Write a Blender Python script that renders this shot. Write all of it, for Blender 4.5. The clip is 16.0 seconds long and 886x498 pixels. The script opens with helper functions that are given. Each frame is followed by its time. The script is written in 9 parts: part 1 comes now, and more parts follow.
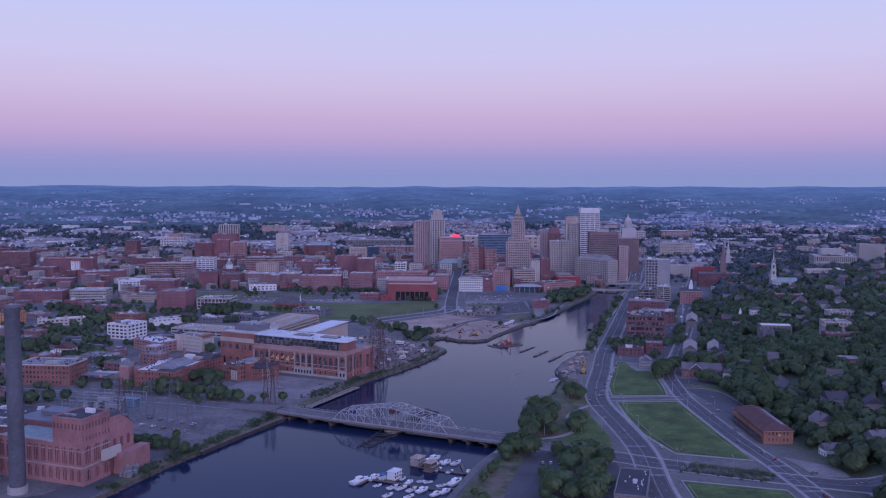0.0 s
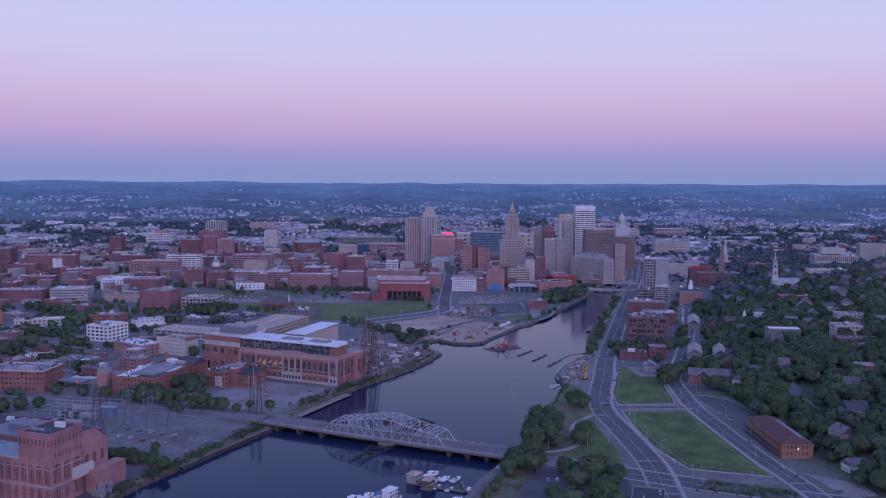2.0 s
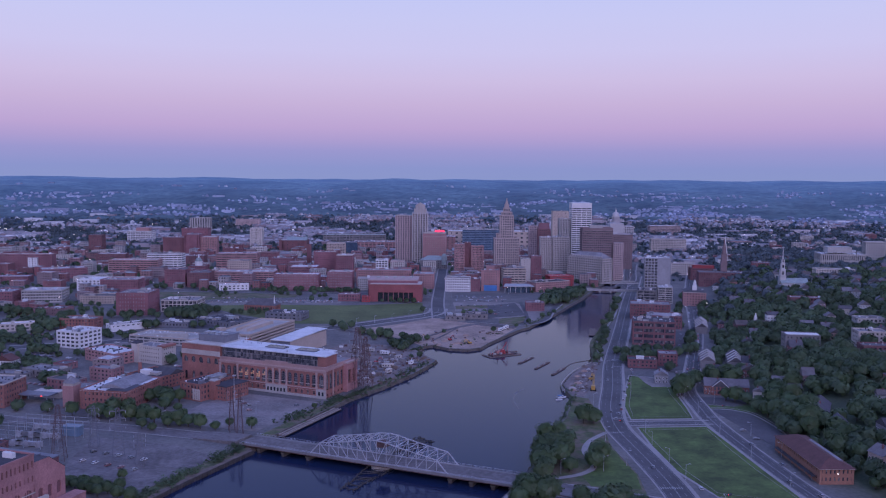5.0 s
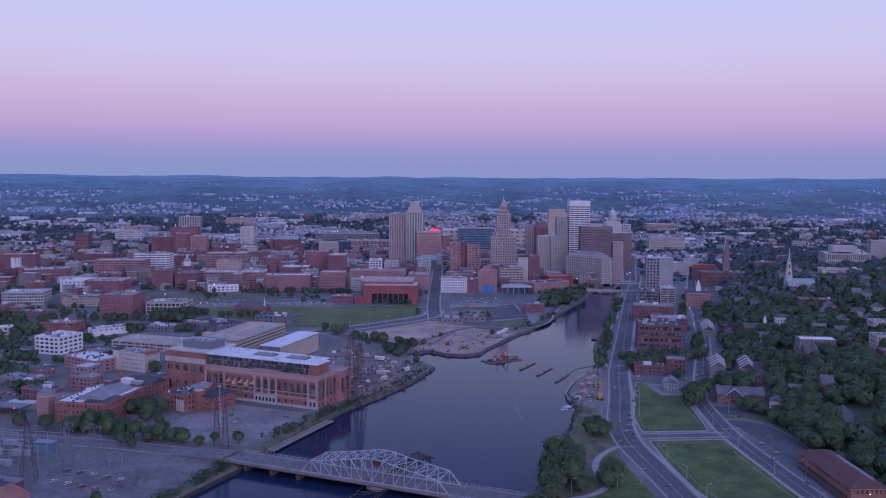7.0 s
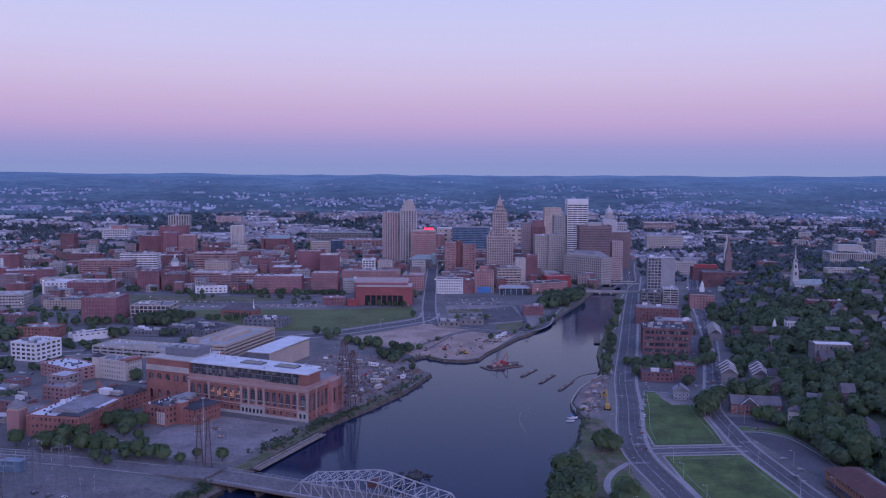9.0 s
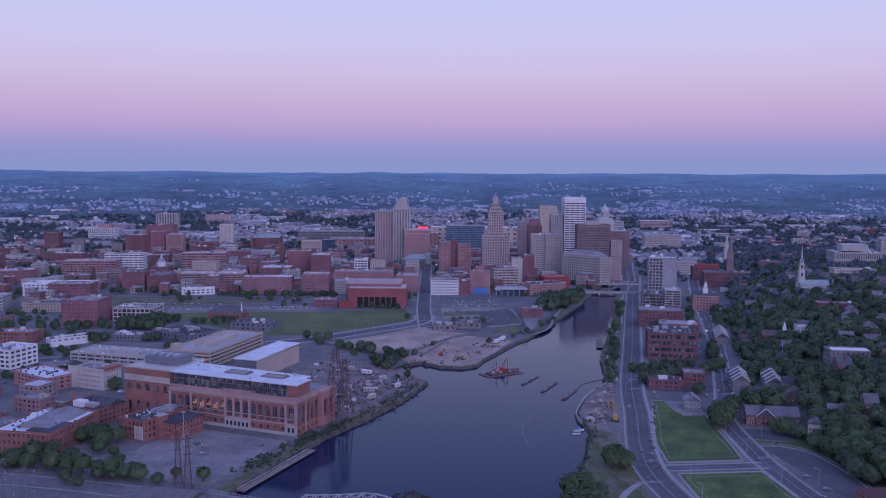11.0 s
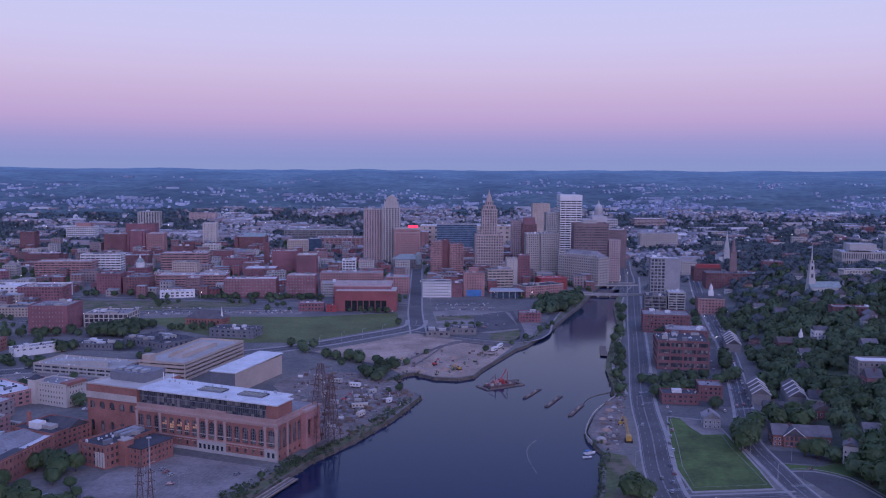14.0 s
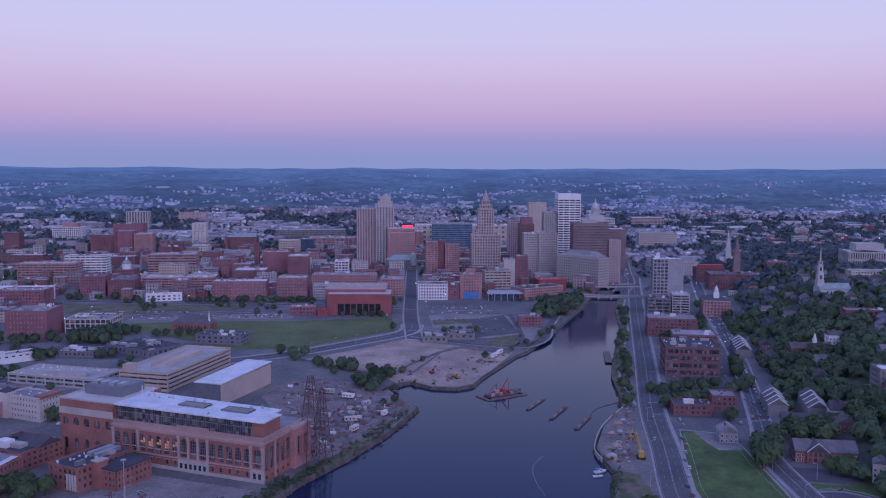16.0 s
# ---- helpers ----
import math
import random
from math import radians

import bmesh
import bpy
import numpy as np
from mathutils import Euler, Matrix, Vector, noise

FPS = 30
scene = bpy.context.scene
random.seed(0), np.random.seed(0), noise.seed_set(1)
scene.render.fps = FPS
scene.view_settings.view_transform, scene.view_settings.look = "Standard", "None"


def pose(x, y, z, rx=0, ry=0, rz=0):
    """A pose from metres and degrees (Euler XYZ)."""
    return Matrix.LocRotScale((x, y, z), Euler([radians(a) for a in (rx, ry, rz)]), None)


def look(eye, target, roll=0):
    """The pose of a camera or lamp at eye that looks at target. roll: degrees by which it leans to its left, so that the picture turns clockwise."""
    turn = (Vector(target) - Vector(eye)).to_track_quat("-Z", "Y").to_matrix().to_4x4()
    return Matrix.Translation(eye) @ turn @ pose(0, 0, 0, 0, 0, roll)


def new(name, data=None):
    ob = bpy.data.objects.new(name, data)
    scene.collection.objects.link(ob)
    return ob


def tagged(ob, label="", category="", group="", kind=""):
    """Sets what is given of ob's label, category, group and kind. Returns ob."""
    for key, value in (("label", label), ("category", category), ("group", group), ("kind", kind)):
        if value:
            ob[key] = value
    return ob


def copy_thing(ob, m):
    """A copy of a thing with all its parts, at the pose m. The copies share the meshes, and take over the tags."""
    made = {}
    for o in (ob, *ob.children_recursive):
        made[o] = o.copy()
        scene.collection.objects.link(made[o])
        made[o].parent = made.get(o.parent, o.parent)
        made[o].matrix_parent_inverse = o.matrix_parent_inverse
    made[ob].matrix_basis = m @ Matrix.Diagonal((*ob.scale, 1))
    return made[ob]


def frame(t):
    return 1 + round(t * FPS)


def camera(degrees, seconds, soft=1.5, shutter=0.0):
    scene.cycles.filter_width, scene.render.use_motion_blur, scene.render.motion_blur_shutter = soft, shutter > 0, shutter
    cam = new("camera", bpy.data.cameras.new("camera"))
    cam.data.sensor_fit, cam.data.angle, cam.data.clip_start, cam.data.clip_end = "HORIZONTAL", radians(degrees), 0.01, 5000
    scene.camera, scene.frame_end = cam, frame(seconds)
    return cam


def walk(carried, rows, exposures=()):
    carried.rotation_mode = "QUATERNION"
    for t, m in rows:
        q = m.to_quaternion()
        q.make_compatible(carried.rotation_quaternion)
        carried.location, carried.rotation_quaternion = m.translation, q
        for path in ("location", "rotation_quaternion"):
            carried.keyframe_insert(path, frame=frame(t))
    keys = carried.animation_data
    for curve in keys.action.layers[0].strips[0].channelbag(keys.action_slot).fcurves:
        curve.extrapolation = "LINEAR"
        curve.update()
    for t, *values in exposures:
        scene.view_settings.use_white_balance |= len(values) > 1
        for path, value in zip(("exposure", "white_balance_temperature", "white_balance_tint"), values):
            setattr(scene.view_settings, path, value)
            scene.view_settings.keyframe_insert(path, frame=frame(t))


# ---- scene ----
cam = camera(53.93, 16.0, soft=1.1)
walk(cam, [
    (0.0, look((0.22, -0.00, 174.71), (0.62, 997.39, 102.51), 0.115)),
    (1.0, look((-2.83, 18.65, 174.80), (4.23, 1015.86, 100.42), 0.256)),
    (2.0, look((-5.61, 37.43, 174.82), (7.21, 1034.44, 98.60), 0.339)),
    (3.0, look((-8.13, 56.30, 174.78), (9.79, 1053.11, 96.97), 0.379)),
    (4.0, look((-10.39, 75.26, 174.68), (12.17, 1071.86, 95.46), 0.390)),
    (5.0, look((-12.43, 94.27, 174.54), (14.50, 1090.66, 94.03), 0.383)),
    (6.0, look((-14.24, 113.32, 174.35), (16.91, 1109.49, 92.64), 0.367)),
    (7.0, look((-15.86, 132.40, 174.14), (19.50, 1128.33, 91.26), 0.350)),
    (8.0, look((-17.28, 151.47, 173.89), (22.32, 1147.15, 89.86), 0.335)),
    (9.0, look((-18.52, 170.52, 173.63), (25.42, 1165.92, 88.45), 0.327)),
    (10.0, look((-19.60, 189.54, 173.36), (28.79, 1184.63, 87.03), 0.325)),
    (11.0, look((-20.54, 208.49, 173.08), (32.39, 1203.25, 85.61), 0.329)),
    (12.0, look((-21.34, 227.36, 172.80), (36.17, 1221.77, 84.21), 0.335)),
    (13.0, look((-22.02, 246.13, 172.54), (40.04, 1240.17, 82.87), 0.338)),
    (14.0, look((-22.59, 264.78, 172.29), (43.85, 1258.45, 81.64), 0.330)),
    (15.0, look((-23.08, 283.30, 172.07), (47.46, 1276.60, 80.57), 0.300)),
    (16.0, look((-23.48, 301.65, 171.88), (50.68, 1294.63, 79.73), 0.238)),
], exposures=[(0.0, 0.0, 6500, 10), (16.0, 0.0, 6500, 10)])

# ---- world and light: clear dawn, the sun still under the horizon behind the viewer ----
world = bpy.data.worlds.new("dawn_sky")
scene.world = world
world.use_nodes = True
wn, wl = world.node_tree.nodes, world.node_tree.links
wn.clear()
w_geo = wn.new("ShaderNodeTexCoord")
w_sep = wn.new("ShaderNodeSeparateXYZ")
w_map = wn.new("ShaderNodeMapRange")
w_map.inputs["From Min"].default_value, w_map.inputs["From Max"].default_value = -0.02, 0.48
w_ramp = wn.new("ShaderNodeValToRGB")
w_bg = wn.new("ShaderNodeBackground")
w_out = wn.new("ShaderNodeOutputWorld")
wl.new(w_geo.outputs["Generated"], w_sep.inputs[0])
wl.new(w_sep.outputs["Z"], w_map.inputs["Value"])
wl.new(w_map.outputs[0], w_ramp.inputs[0])
wl.new(w_ramp.outputs[0], w_bg.inputs[0])
wl.new(w_bg.outputs[0], w_out.inputs[0])
w_bg.inputs[1].default_value = 1.0


def srgb(r, g, b):
    return tuple((c / 255 / 12.92) if c <= 10 else ((c / 255 + 0.055) / 1.055) ** 2.4 for c in (r, g, b)) + (1.0,)


def sky_stop(z, r, g, b):
    place = (z + 0.02) / 0.5
    e = w_ramp.color_ramp.elements.new(place)
    e.color = srgb(r, g, b)


w_ramp.color_ramp.elements[0].color = srgb(132, 146, 198)
w_ramp.color_ramp.elements[1].color = (0.24, 0.35, 0.95, 1)
sky_stop(0.000, 138, 150, 202)
sky_stop(0.012, 139, 149, 204)
sky_stop(0.031, 155, 152, 207)
sky_stop(0.044, 174, 158, 209)
sky_stop(0.057, 188, 165, 212)
sky_stop(0.083, 199, 178, 218)
sky_stop(0.109, 205, 190, 228)
sky_stop(0.141, 204, 199, 239)
sky_stop(0.174, 200, 201, 243)
sky_stop(0.213, 193, 200, 247)
sky_stop(0.330, 165, 184, 252)

glow = bpy.data.lights.new("dawn_glow", "SUN")
glow.energy, glow.angle, glow.color = 1.42, radians(60), (0.70, 0.60, 1.0)
glow_ob = new("dawn_glow", glow)
glow_ob.matrix_world = look((0, 0, 300), (-55, 170, 215))

# ---- materials ----
def ramp_of(nt, fac, stops):
    n = nt.nodes.new("ShaderNodeValToRGB")
    el = n.color_ramp.elements
    el[0].position, el[0].color = stops[0][0], (*stops[0][1], 1)
    el[1].position, el[1].color = stops[-1][0], (*stops[-1][1], 1)
    for p, c in stops[1:-1]:
        e = el.new(p)
        e.color = (*c, 1)
    nt.links.new(fac, n.inputs[0])
    return n.outputs[0]


def noise_of(nt, scale, detail=4.0, rough=0.6):
    g = nt.nodes.new("ShaderNodeNewGeometry")
    n = nt.nodes.new("ShaderNodeTexNoise")
    n.inputs["Scale"].default_value, n.inputs["Detail"].default_value, n.inputs["Roughness"].default_value = scale, detail, rough
    nt.links.new(g.outputs["Position"], n.inputs["Vector"])
    return n.outputs["Fac"]


def mix_of(nt, kind, fac, a, b):
    n = nt.nodes.new("ShaderNodeMix")
    n.data_type, n.blend_type = "RGBA", kind
    for sock, val in ((n.inputs[0], fac), (n.inputs[6], a), (n.inputs[7], b)):
        if isinstance(val, bpy.types.NodeSocket):
            nt.links.new(val, sock)
        else:
            sock.default_value = val
    return n.outputs[2]


def mat(name, base, rough=0.8, vary=0.25, big=0.05, small=1.3, metal=0.0, per="", palette=None, bump=0.0, spec=0.5, streak=False):
    """A weathered surface: two scales of noise over a base colour. per: "island" or "object" picks the base from a palette."""
    m = bpy.data.materials.new(name)
    m.use_nodes = True
    nt = m.node_tree
    b = nt.nodes["Principled BSDF"]
    b.inputs["Roughness"].default_value, b.inputs["Metallic"].default_value = rough, metal
    b.inputs["Specular IOR Level"].default_value = spec
    if per:
        if per == "island":
            src = nt.nodes.new("ShaderNodeNewGeometry").outputs["Random Per Island"]
        else:
            src = nt.nodes.new("ShaderNodeObjectInfo").outputs["Random"]
        stops = [(i / max(1, len(palette) - 1), c) for i, c in enumerate(palette)]
        col = ramp_of(nt, src, stops)
    else:
        rgb = nt.nodes.new("ShaderNodeRGB")
        rgb.outputs[0].default_value = (*base, 1)
        col = rgb.outputs[0]
    lo, hi = 1 - vary, 1 + vary
    f1 = ramp_of(nt, noise_of(nt, big, 5.0), [(0.3, (lo, lo, lo)), (0.7, (hi, hi, hi))])
    f2 = ramp_of(nt, noise_of(nt, small, 3.0), [(0.3, (1 - vary * 0.7,) * 3), (0.7, (1 + vary * 0.5,) * 3)])
    col = mix_of(nt, "MULTIPLY", 1.0, col, f1)
    col = mix_of(nt, "MULTIPLY", 1.0, col, f2)
    nt.links.new(col, b.inputs["Base Color"])
    if bump:
        bp = nt.nodes.new("ShaderNodeBump")
        bp.inputs["Strength"].default_value, bp.inputs["Distance"].default_value = bump, 0.3
        nt.links.new(noise_of(nt, small * 2), bp.inputs["Height"])
        nt.links.new(bp.outputs[0], b.inputs["Normal"])
    return m


def lamp_mat(name, colour, strength):
    m = bpy.data.materials.new(name)
    m.use_nodes = True
    b = m.node_tree.nodes["Principled BSDF"]
    b.inputs["Base Color"].default_value = (*colour, 1)
    b.inputs["Emission Color"].default_value, b.inputs["Emission Strength"].default_value = (*colour, 1), strength
    return m


BRICK = mat("red_brick", (0.275, 0.122, 0.102), 0.85, 0.25, 0.06, 0.9, bump=0.2)
BRICK_S = mat("rose_brick", (0.37, 0.185, 0.178), 0.85, 0.25, 0.06, 0.9, bump=0.2)
# Brick of the farther blocks, its blue raised to paint in haze.
BRICK_HAZED = mat("hazed_crimson_brick", (0.248, 0.112, 0.128), 0.85, 0.25, 0.05, 0.9, bump=0.2)
ATTIC = mat("clear_curtain_glass", (0.03, 0.036, 0.045), 0.12, 0.3, 0.15, 0.3, spec=0.7)
BRICK_B = mat("brown_brick", (0.19, 0.090, 0.096), 0.85, 0.22, 0.06, 0.9, bump=0.2)
BRICK_P = mat("pink_brick", (0.37, 0.205, 0.195), 0.85, 0.2, 0.06, 0.9, bump=0.2)
BRICK_O = mat("orange_brick", (0.30, 0.148, 0.102), 0.85, 0.2, 0.06, 0.9, bump=0.2)
ORANGE = mat("bright_orange_brick", (0.50, 0.24, 0.12), 0.85, 0.2, 0.06, 0.9, bump=0.2)
BRICKS = mat("mixed_brick", (0.3, 0.12, 0.1), 0.85, 0.2, 0.06, 0.9, per="object", palette=[(0.20, 0.090, 0.098), (0.28, 0.125, 0.130), (0.23, 0.105, 0.115), (0.33, 0.20, 0.195), (0.21, 0.13, 0.138), (0.29, 0.24, 0.24), (0.24, 0.115, 0.12), (0.34, 0.30, 0.30)])
STONE = mat("limestone", (0.42, 0.375, 0.34), 0.8, 0.14, 0.05, 0.8, bump=0.1)
PINK_STONE = mat("pink_terracotta_trim", (0.38, 0.25, 0.23), 0.75, 0.2, 0.06, 0.9, bump=0.15)
BUFF = mat("buff_stone", (0.41, 0.29, 0.265), 0.75, 0.15, 0.06, 0.9, bump=0.1)
TERRA = mat("buff_terracotta", (0.39, 0.31, 0.285), 0.75, 0.15, 0.05, 0.8, bump=0.1)
CONC = mat("concrete", (0.38, 0.36, 0.34), 0.85, 0.18, 0.05, 0.7, bump=0.1)
CONC_D = mat("dark_concrete", (0.20, 0.19, 0.19), 0.85, 0.2, 0.05, 0.7, bump=0.1)
SLATE = mat("blue_grey_panels", (0.29, 0.29, 0.305), 0.8, 0.15, 0.05, 0.7)
TAN = mat("tan_cladding", (0.44, 0.36, 0.305), 0.8, 0.12, 0.04, 0.6)
WHITE = mat("white_paint", (0.66, 0.65, 0.64), 0.7, 0.1, 0.06, 0.9)
CREAM = mat("cream_paint", (0.50, 0.455, 0.41), 0.75, 0.12, 0.06, 0.9)
WHITE_ROOF = mat("white_roof_membrane", (0.60, 0.60, 0.61), 0.65, 0.18, 0.08, 0.6)
GREY_ROOF = mat("grey_roof_felt", (0.23, 0.22, 0.23), 0.9, 0.3, 0.07, 0.6)
DARK_ROOF = mat("black_roof_felt", (0.055, 0.055, 0.068), 0.85, 0.3, 0.07, 0.6)
BROWN_STONE = mat("brown_precast_stone", (0.205, 0.145, 0.148), 0.8, 0.15, 0.05, 0.8)
ROSE_TILE = mat("rose_tan_brick", (0.40, 0.30, 0.29), 0.8, 0.15, 0.05, 0.8)
ROOFS = mat("flat_roof_felt", (0.2, 0.2, 0.2), 0.85, 0.25, 0.07, 0.6, per="object", palette=[(0.09, 0.09, 0.10), (0.22, 0.21, 0.22), (0.32, 0.31, 0.32), (0.14, 0.13, 0.14), (0.52, 0.52, 0.54)])
SHINGLE = mat("asphalt_shingle", (0.10, 0.10, 0.11), 0.9, 0.25, 0.2, 1.5, per="object", palette=[(0.06, 0.06, 0.07), (0.12, 0.11, 0.12), (0.17, 0.16, 0.17), (0.10, 0.085, 0.08)])
RED_SHINGLE = mat("brown_red_shingle", (0.12, 0.055, 0.05), 0.9, 0.2, 0.2, 1.5)
CLAPS = mat("clapboard", (0.5, 0.5, 0.5), 0.8, 0.1, 0.1, 1.0, per="object", palette=[(0.62, 0.61, 0.60), (0.35, 0.36, 0.38), (0.48, 0.44, 0.38), (0.22, 0.25, 0.28), (0.30, 0.12, 0.10), (0.55, 0.52, 0.46)])
GLASS = mat("dark_window_glass", (0.03, 0.034, 0.042), 0.14, 0.4, 0.3, 0.5, spec=1.0)
# drawn blinds behind some panes; lit ceilings and reflected sky put into the colour
gx = GLASS.node_tree
gsn = gx.nodes.new("ShaderNodeVectorMath")
gsn.operation = "SNAP"
gsn.inputs[1].default_value = (1.9, 1.9, 3.7)
gx.links.new(gx.nodes.new("ShaderNodeTexCoord").outputs["Object"], gsn.inputs[0])
gwn = gx.nodes.new("ShaderNodeTexWhiteNoise")
gx.links.new(gsn.outputs[0], gwn.inputs["Vector"])
gbl = ramp_of(gx, gwn.outputs["Value"], [(0.0, (0.03, 0.035, 0.045)), (0.45, (0.06, 0.065, 0.078)), (0.62, (0.10, 0.10, 0.11)), (0.80, (0.15, 0.145, 0.145)), (1.0, (0.24, 0.225, 0.215))])
gx.links.new(gbl, gx.nodes["Principled BSDF"].inputs["Base Color"])
# Bright reflection in these panes is put into their base colour.
PALE_PANES = mat("reflection_pale_panes", (0.30, 0.25, 0.25), 0.25, 0.45, 0.4, 0.3, spec=0.8)
HALL_RED = mat("deep_red_brick", (0.27, 0.088, 0.09), 0.85, 0.2, 0.05, 0.9, bump=0.2)
TEAL = mat("teal_spandrel_panels", (0.15, 0.22, 0.29), 0.4, 0.15, 0.1, 0.5)
GLASS_B = mat("blue_curtain_glass", (0.06, 0.10, 0.15), 0.15, 0.3, 0.1, 0.4, spec=0.8)
METAL = mat("galvanised_steel", (0.42, 0.43, 0.45), 0.5, 0.15, 0.2, 1.0, metal=0.6)
STEEL_P = mat("pale_painted_steel", (0.36, 0.36, 0.385), 0.6, 0.2, 0.3, 1.2)
RUST = mat("rust_brown_steel", (0.12, 0.068, 0.066), 0.8, 0.25, 0.3, 1.2)
GREY_METAL = mat("grey_sheet_metal", (0.16, 0.165, 0.19), 0.6, 0.15, 0.2, 0.6)
STACK = mat("dark_steel_plate", (0.10, 0.105, 0.125), 0.7, 0.2, 0.05, 0.4)
DARK_TIMBER = mat("tarred_timber", (0.062, 0.055, 0.050), 0.9, 0.35, 0.3, 1.5, bump=0.2)
TIMBER = mat("weathered_timber", (0.16, 0.12, 0.10), 0.9, 0.3, 0.3, 1.5, bump=0.2)
PALE_TIMBER = mat("grey_timber_decking", (0.34, 0.31, 0.29), 0.9, 0.25, 0.3, 1.5)
ASPHALT = mat("asphalt", (0.088, 0.085, 0.092), 0.9, 0.25, 0.04, 0.5)
LOT = mat("worn_parking_asphalt", (0.225, 0.198, 0.19), 0.9, 0.3, 0.04, 0.4)
PAVE = mat("pale_concrete_paving", (0.29, 0.27, 0.262), 0.85, 0.15, 0.1, 0.7)
YARD = mat("trampled_yard_dirt", (0.185, 0.15, 0.14), 0.95, 0.35, 0.05, 0.4, bump=0.3)
LOT_D = mat("dark_worn_asphalt", (0.15, 0.134, 0.134), 0.9, 0.35, 0.05, 0.4)
LINE = mat("road_paint", (0.27, 0.27, 0.27), 0.8, 0.3, 0.3, 1.0)
GRASS = mat("mown_grass", (0.072, 0.112, 0.029), 0.95, 0.42, 0.06, 0.35, bump=0.3)
FIELD = mat("dull_field_grass", (0.100, 0.122, 0.042), 0.95, 0.3, 0.02, 0.3, bump=0.3)
ROUGH_GRASS = mat("rough_grass", (0.082, 0.102, 0.042), 0.95, 0.4, 0.05, 0.4, bump=0.4)
rg_nt = ROUGH_GRASS.node_tree
rg_b = rg_nt.nodes["Principled BSDF"]
rg_bare = ramp_of(rg_nt, noise_of(rg_nt, 0.09, 5.0), [(0.44, (0.0, 0.0, 0.0)), (0.6, (1.0, 1.0, 1.0))])
rg_nt.links.new(mix_of(rg_nt, "MIX", rg_bare, rg_b.inputs["Base Color"].links[0].from_socket, (0.16, 0.125, 0.095, 1)), rg_b.inputs["Base Color"])
DIRT = mat("bare_gravel_and_dirt", (0.335, 0.25, 0.205), 0.95, 0.35, 0.03, 0.4, bump=0.3)
SAND = mat("orange_sand_heap", (0.34, 0.235, 0.185), 0.95, 0.25, 0.06, 0.5, bump=0.3)
RIPRAP = mat("dark_stone_riprap", (0.098, 0.080, 0.062), 0.9, 0.4, 0.2, 1.0, bump=0.6)
BARK = mat("bark", (0.09, 0.07, 0.055), 0.9, 0.3, 0.5, 2.0)
LEAF = mat("leaves", (0.055, 0.085, 0.03), 0.5, 0.2, 0.03, 0.5, per="object", palette=[(0.074, 0.124, 0.050), (0.098, 0.148, 0.054), (0.080, 0.132, 0.056), (0.106, 0.150, 0.056)])
FAR_LEAF = mat("far_leaves", (0.092, 0.138, 0.068), 0.55, 0.4, 0.02, 0.11, spec=0.4)
# Leaf base paled and blued: distance haze put into the colour.
HAZED_LEAF = mat("hazed_leaves", (0.112, 0.144, 0.150), 0.5, 0.35, 0.012, 0.08)


def let_light_through(m, share):
    """Leaves pass part of the light that falls on them."""
    nt = m.node_tree
    b = nt.nodes["Principled BSDF"]
    tl, mx = nt.nodes.new("ShaderNodeBsdfTranslucent"), nt.nodes.new("ShaderNodeMixShader")
    nt.links.new(b.inputs["Base Color"].links[0].from_socket, tl.inputs["Color"])
    mx.inputs[0].default_value = share
    nt.links.new(b.outputs[0], mx.inputs[1])
    nt.links.new(tl.outputs[0], mx.inputs[2])
    nt.links.new(mx.outputs[0], nt.nodes["Material Output"].inputs["Surface"])


for leafy in (LEAF, FAR_LEAF, HAZED_LEAF):
    let_light_through(leafy, 0.32)
# Far walls and roofs lightened and blued to stand for distance haze.
FAR_WALL = mat("hazed_far_walls", (0.5, 0.5, 0.5), 0.8, 0.1, 0.1, 0.5, per="island", palette=[(0.44, 0.45, 0.50), (0.28, 0.27, 0.30), (0.22, 0.15, 0.16), (0.36, 0.35, 0.38), (0.26, 0.26, 0.30), (0.64, 0.66, 0.70), (0.24, 0.17, 0.18), (0.34, 0.32, 0.34)])
FAR_ROOF = mat("hazed_far_roofs", (0.2, 0.2, 0.2), 0.85, 0.1, 0.1, 0.5, per="island", palette=[(0.15, 0.155, 0.18), (0.22, 0.22, 0.25), (0.32, 0.325, 0.35), (0.18, 0.175, 0.19), (0.46, 0.47, 0.50)])
# Blue cast of these walls is haze painted into the palette.
HAZED_HILL_WALL = mat("hazed_hillside_walls", (0.5, 0.5, 0.5), 0.8, 0.1, 0.1, 0.5, per="island", palette=[(0.22, 0.26, 0.36), (0.16, 0.20, 0.28), (0.44, 0.49, 0.62), (0.19, 0.23, 0.32), (0.31, 0.36, 0.47), (0.19, 0.20, 0.27)])
BOAT_WHITE = mat("white_gelcoat", (0.74, 0.74, 0.75), 0.3, 0.06, 0.5, 2.0)
CANVAS_BLUE = mat("blue_canvas", (0.05, 0.16, 0.36), 0.8, 0.15, 0.5, 2.0)
RED = mat("red_paint", (0.33, 0.05, 0.058), 0.5, 0.15, 0.4, 1.5)
YELLOW = mat("yellow_machine_paint", (0.42, 0.25, 0.06), 0.5, 0.15, 0.4, 1.5)
BLUE = mat("blue_mural_paint", (0.06, 0.19, 0.42), 0.7, 0.2, 0.3, 1.0)
CAR = mat("car_paint", (0.3, 0.3, 0.3), 0.3, 0.05, 0.5, 2.0, per="object", palette=[(0.62, 0.63, 0.64), (0.05, 0.05, 0.06), (0.30, 0.31, 0.33), (0.03, 0.04, 0.08), (0.50, 0.51, 0.52), (0.25, 0.03, 0.03), (0.68, 0.68, 0.68)])
RUBBER = mat("tyre_rubber", (0.02, 0.02, 0.02), 0.9, 0.1)
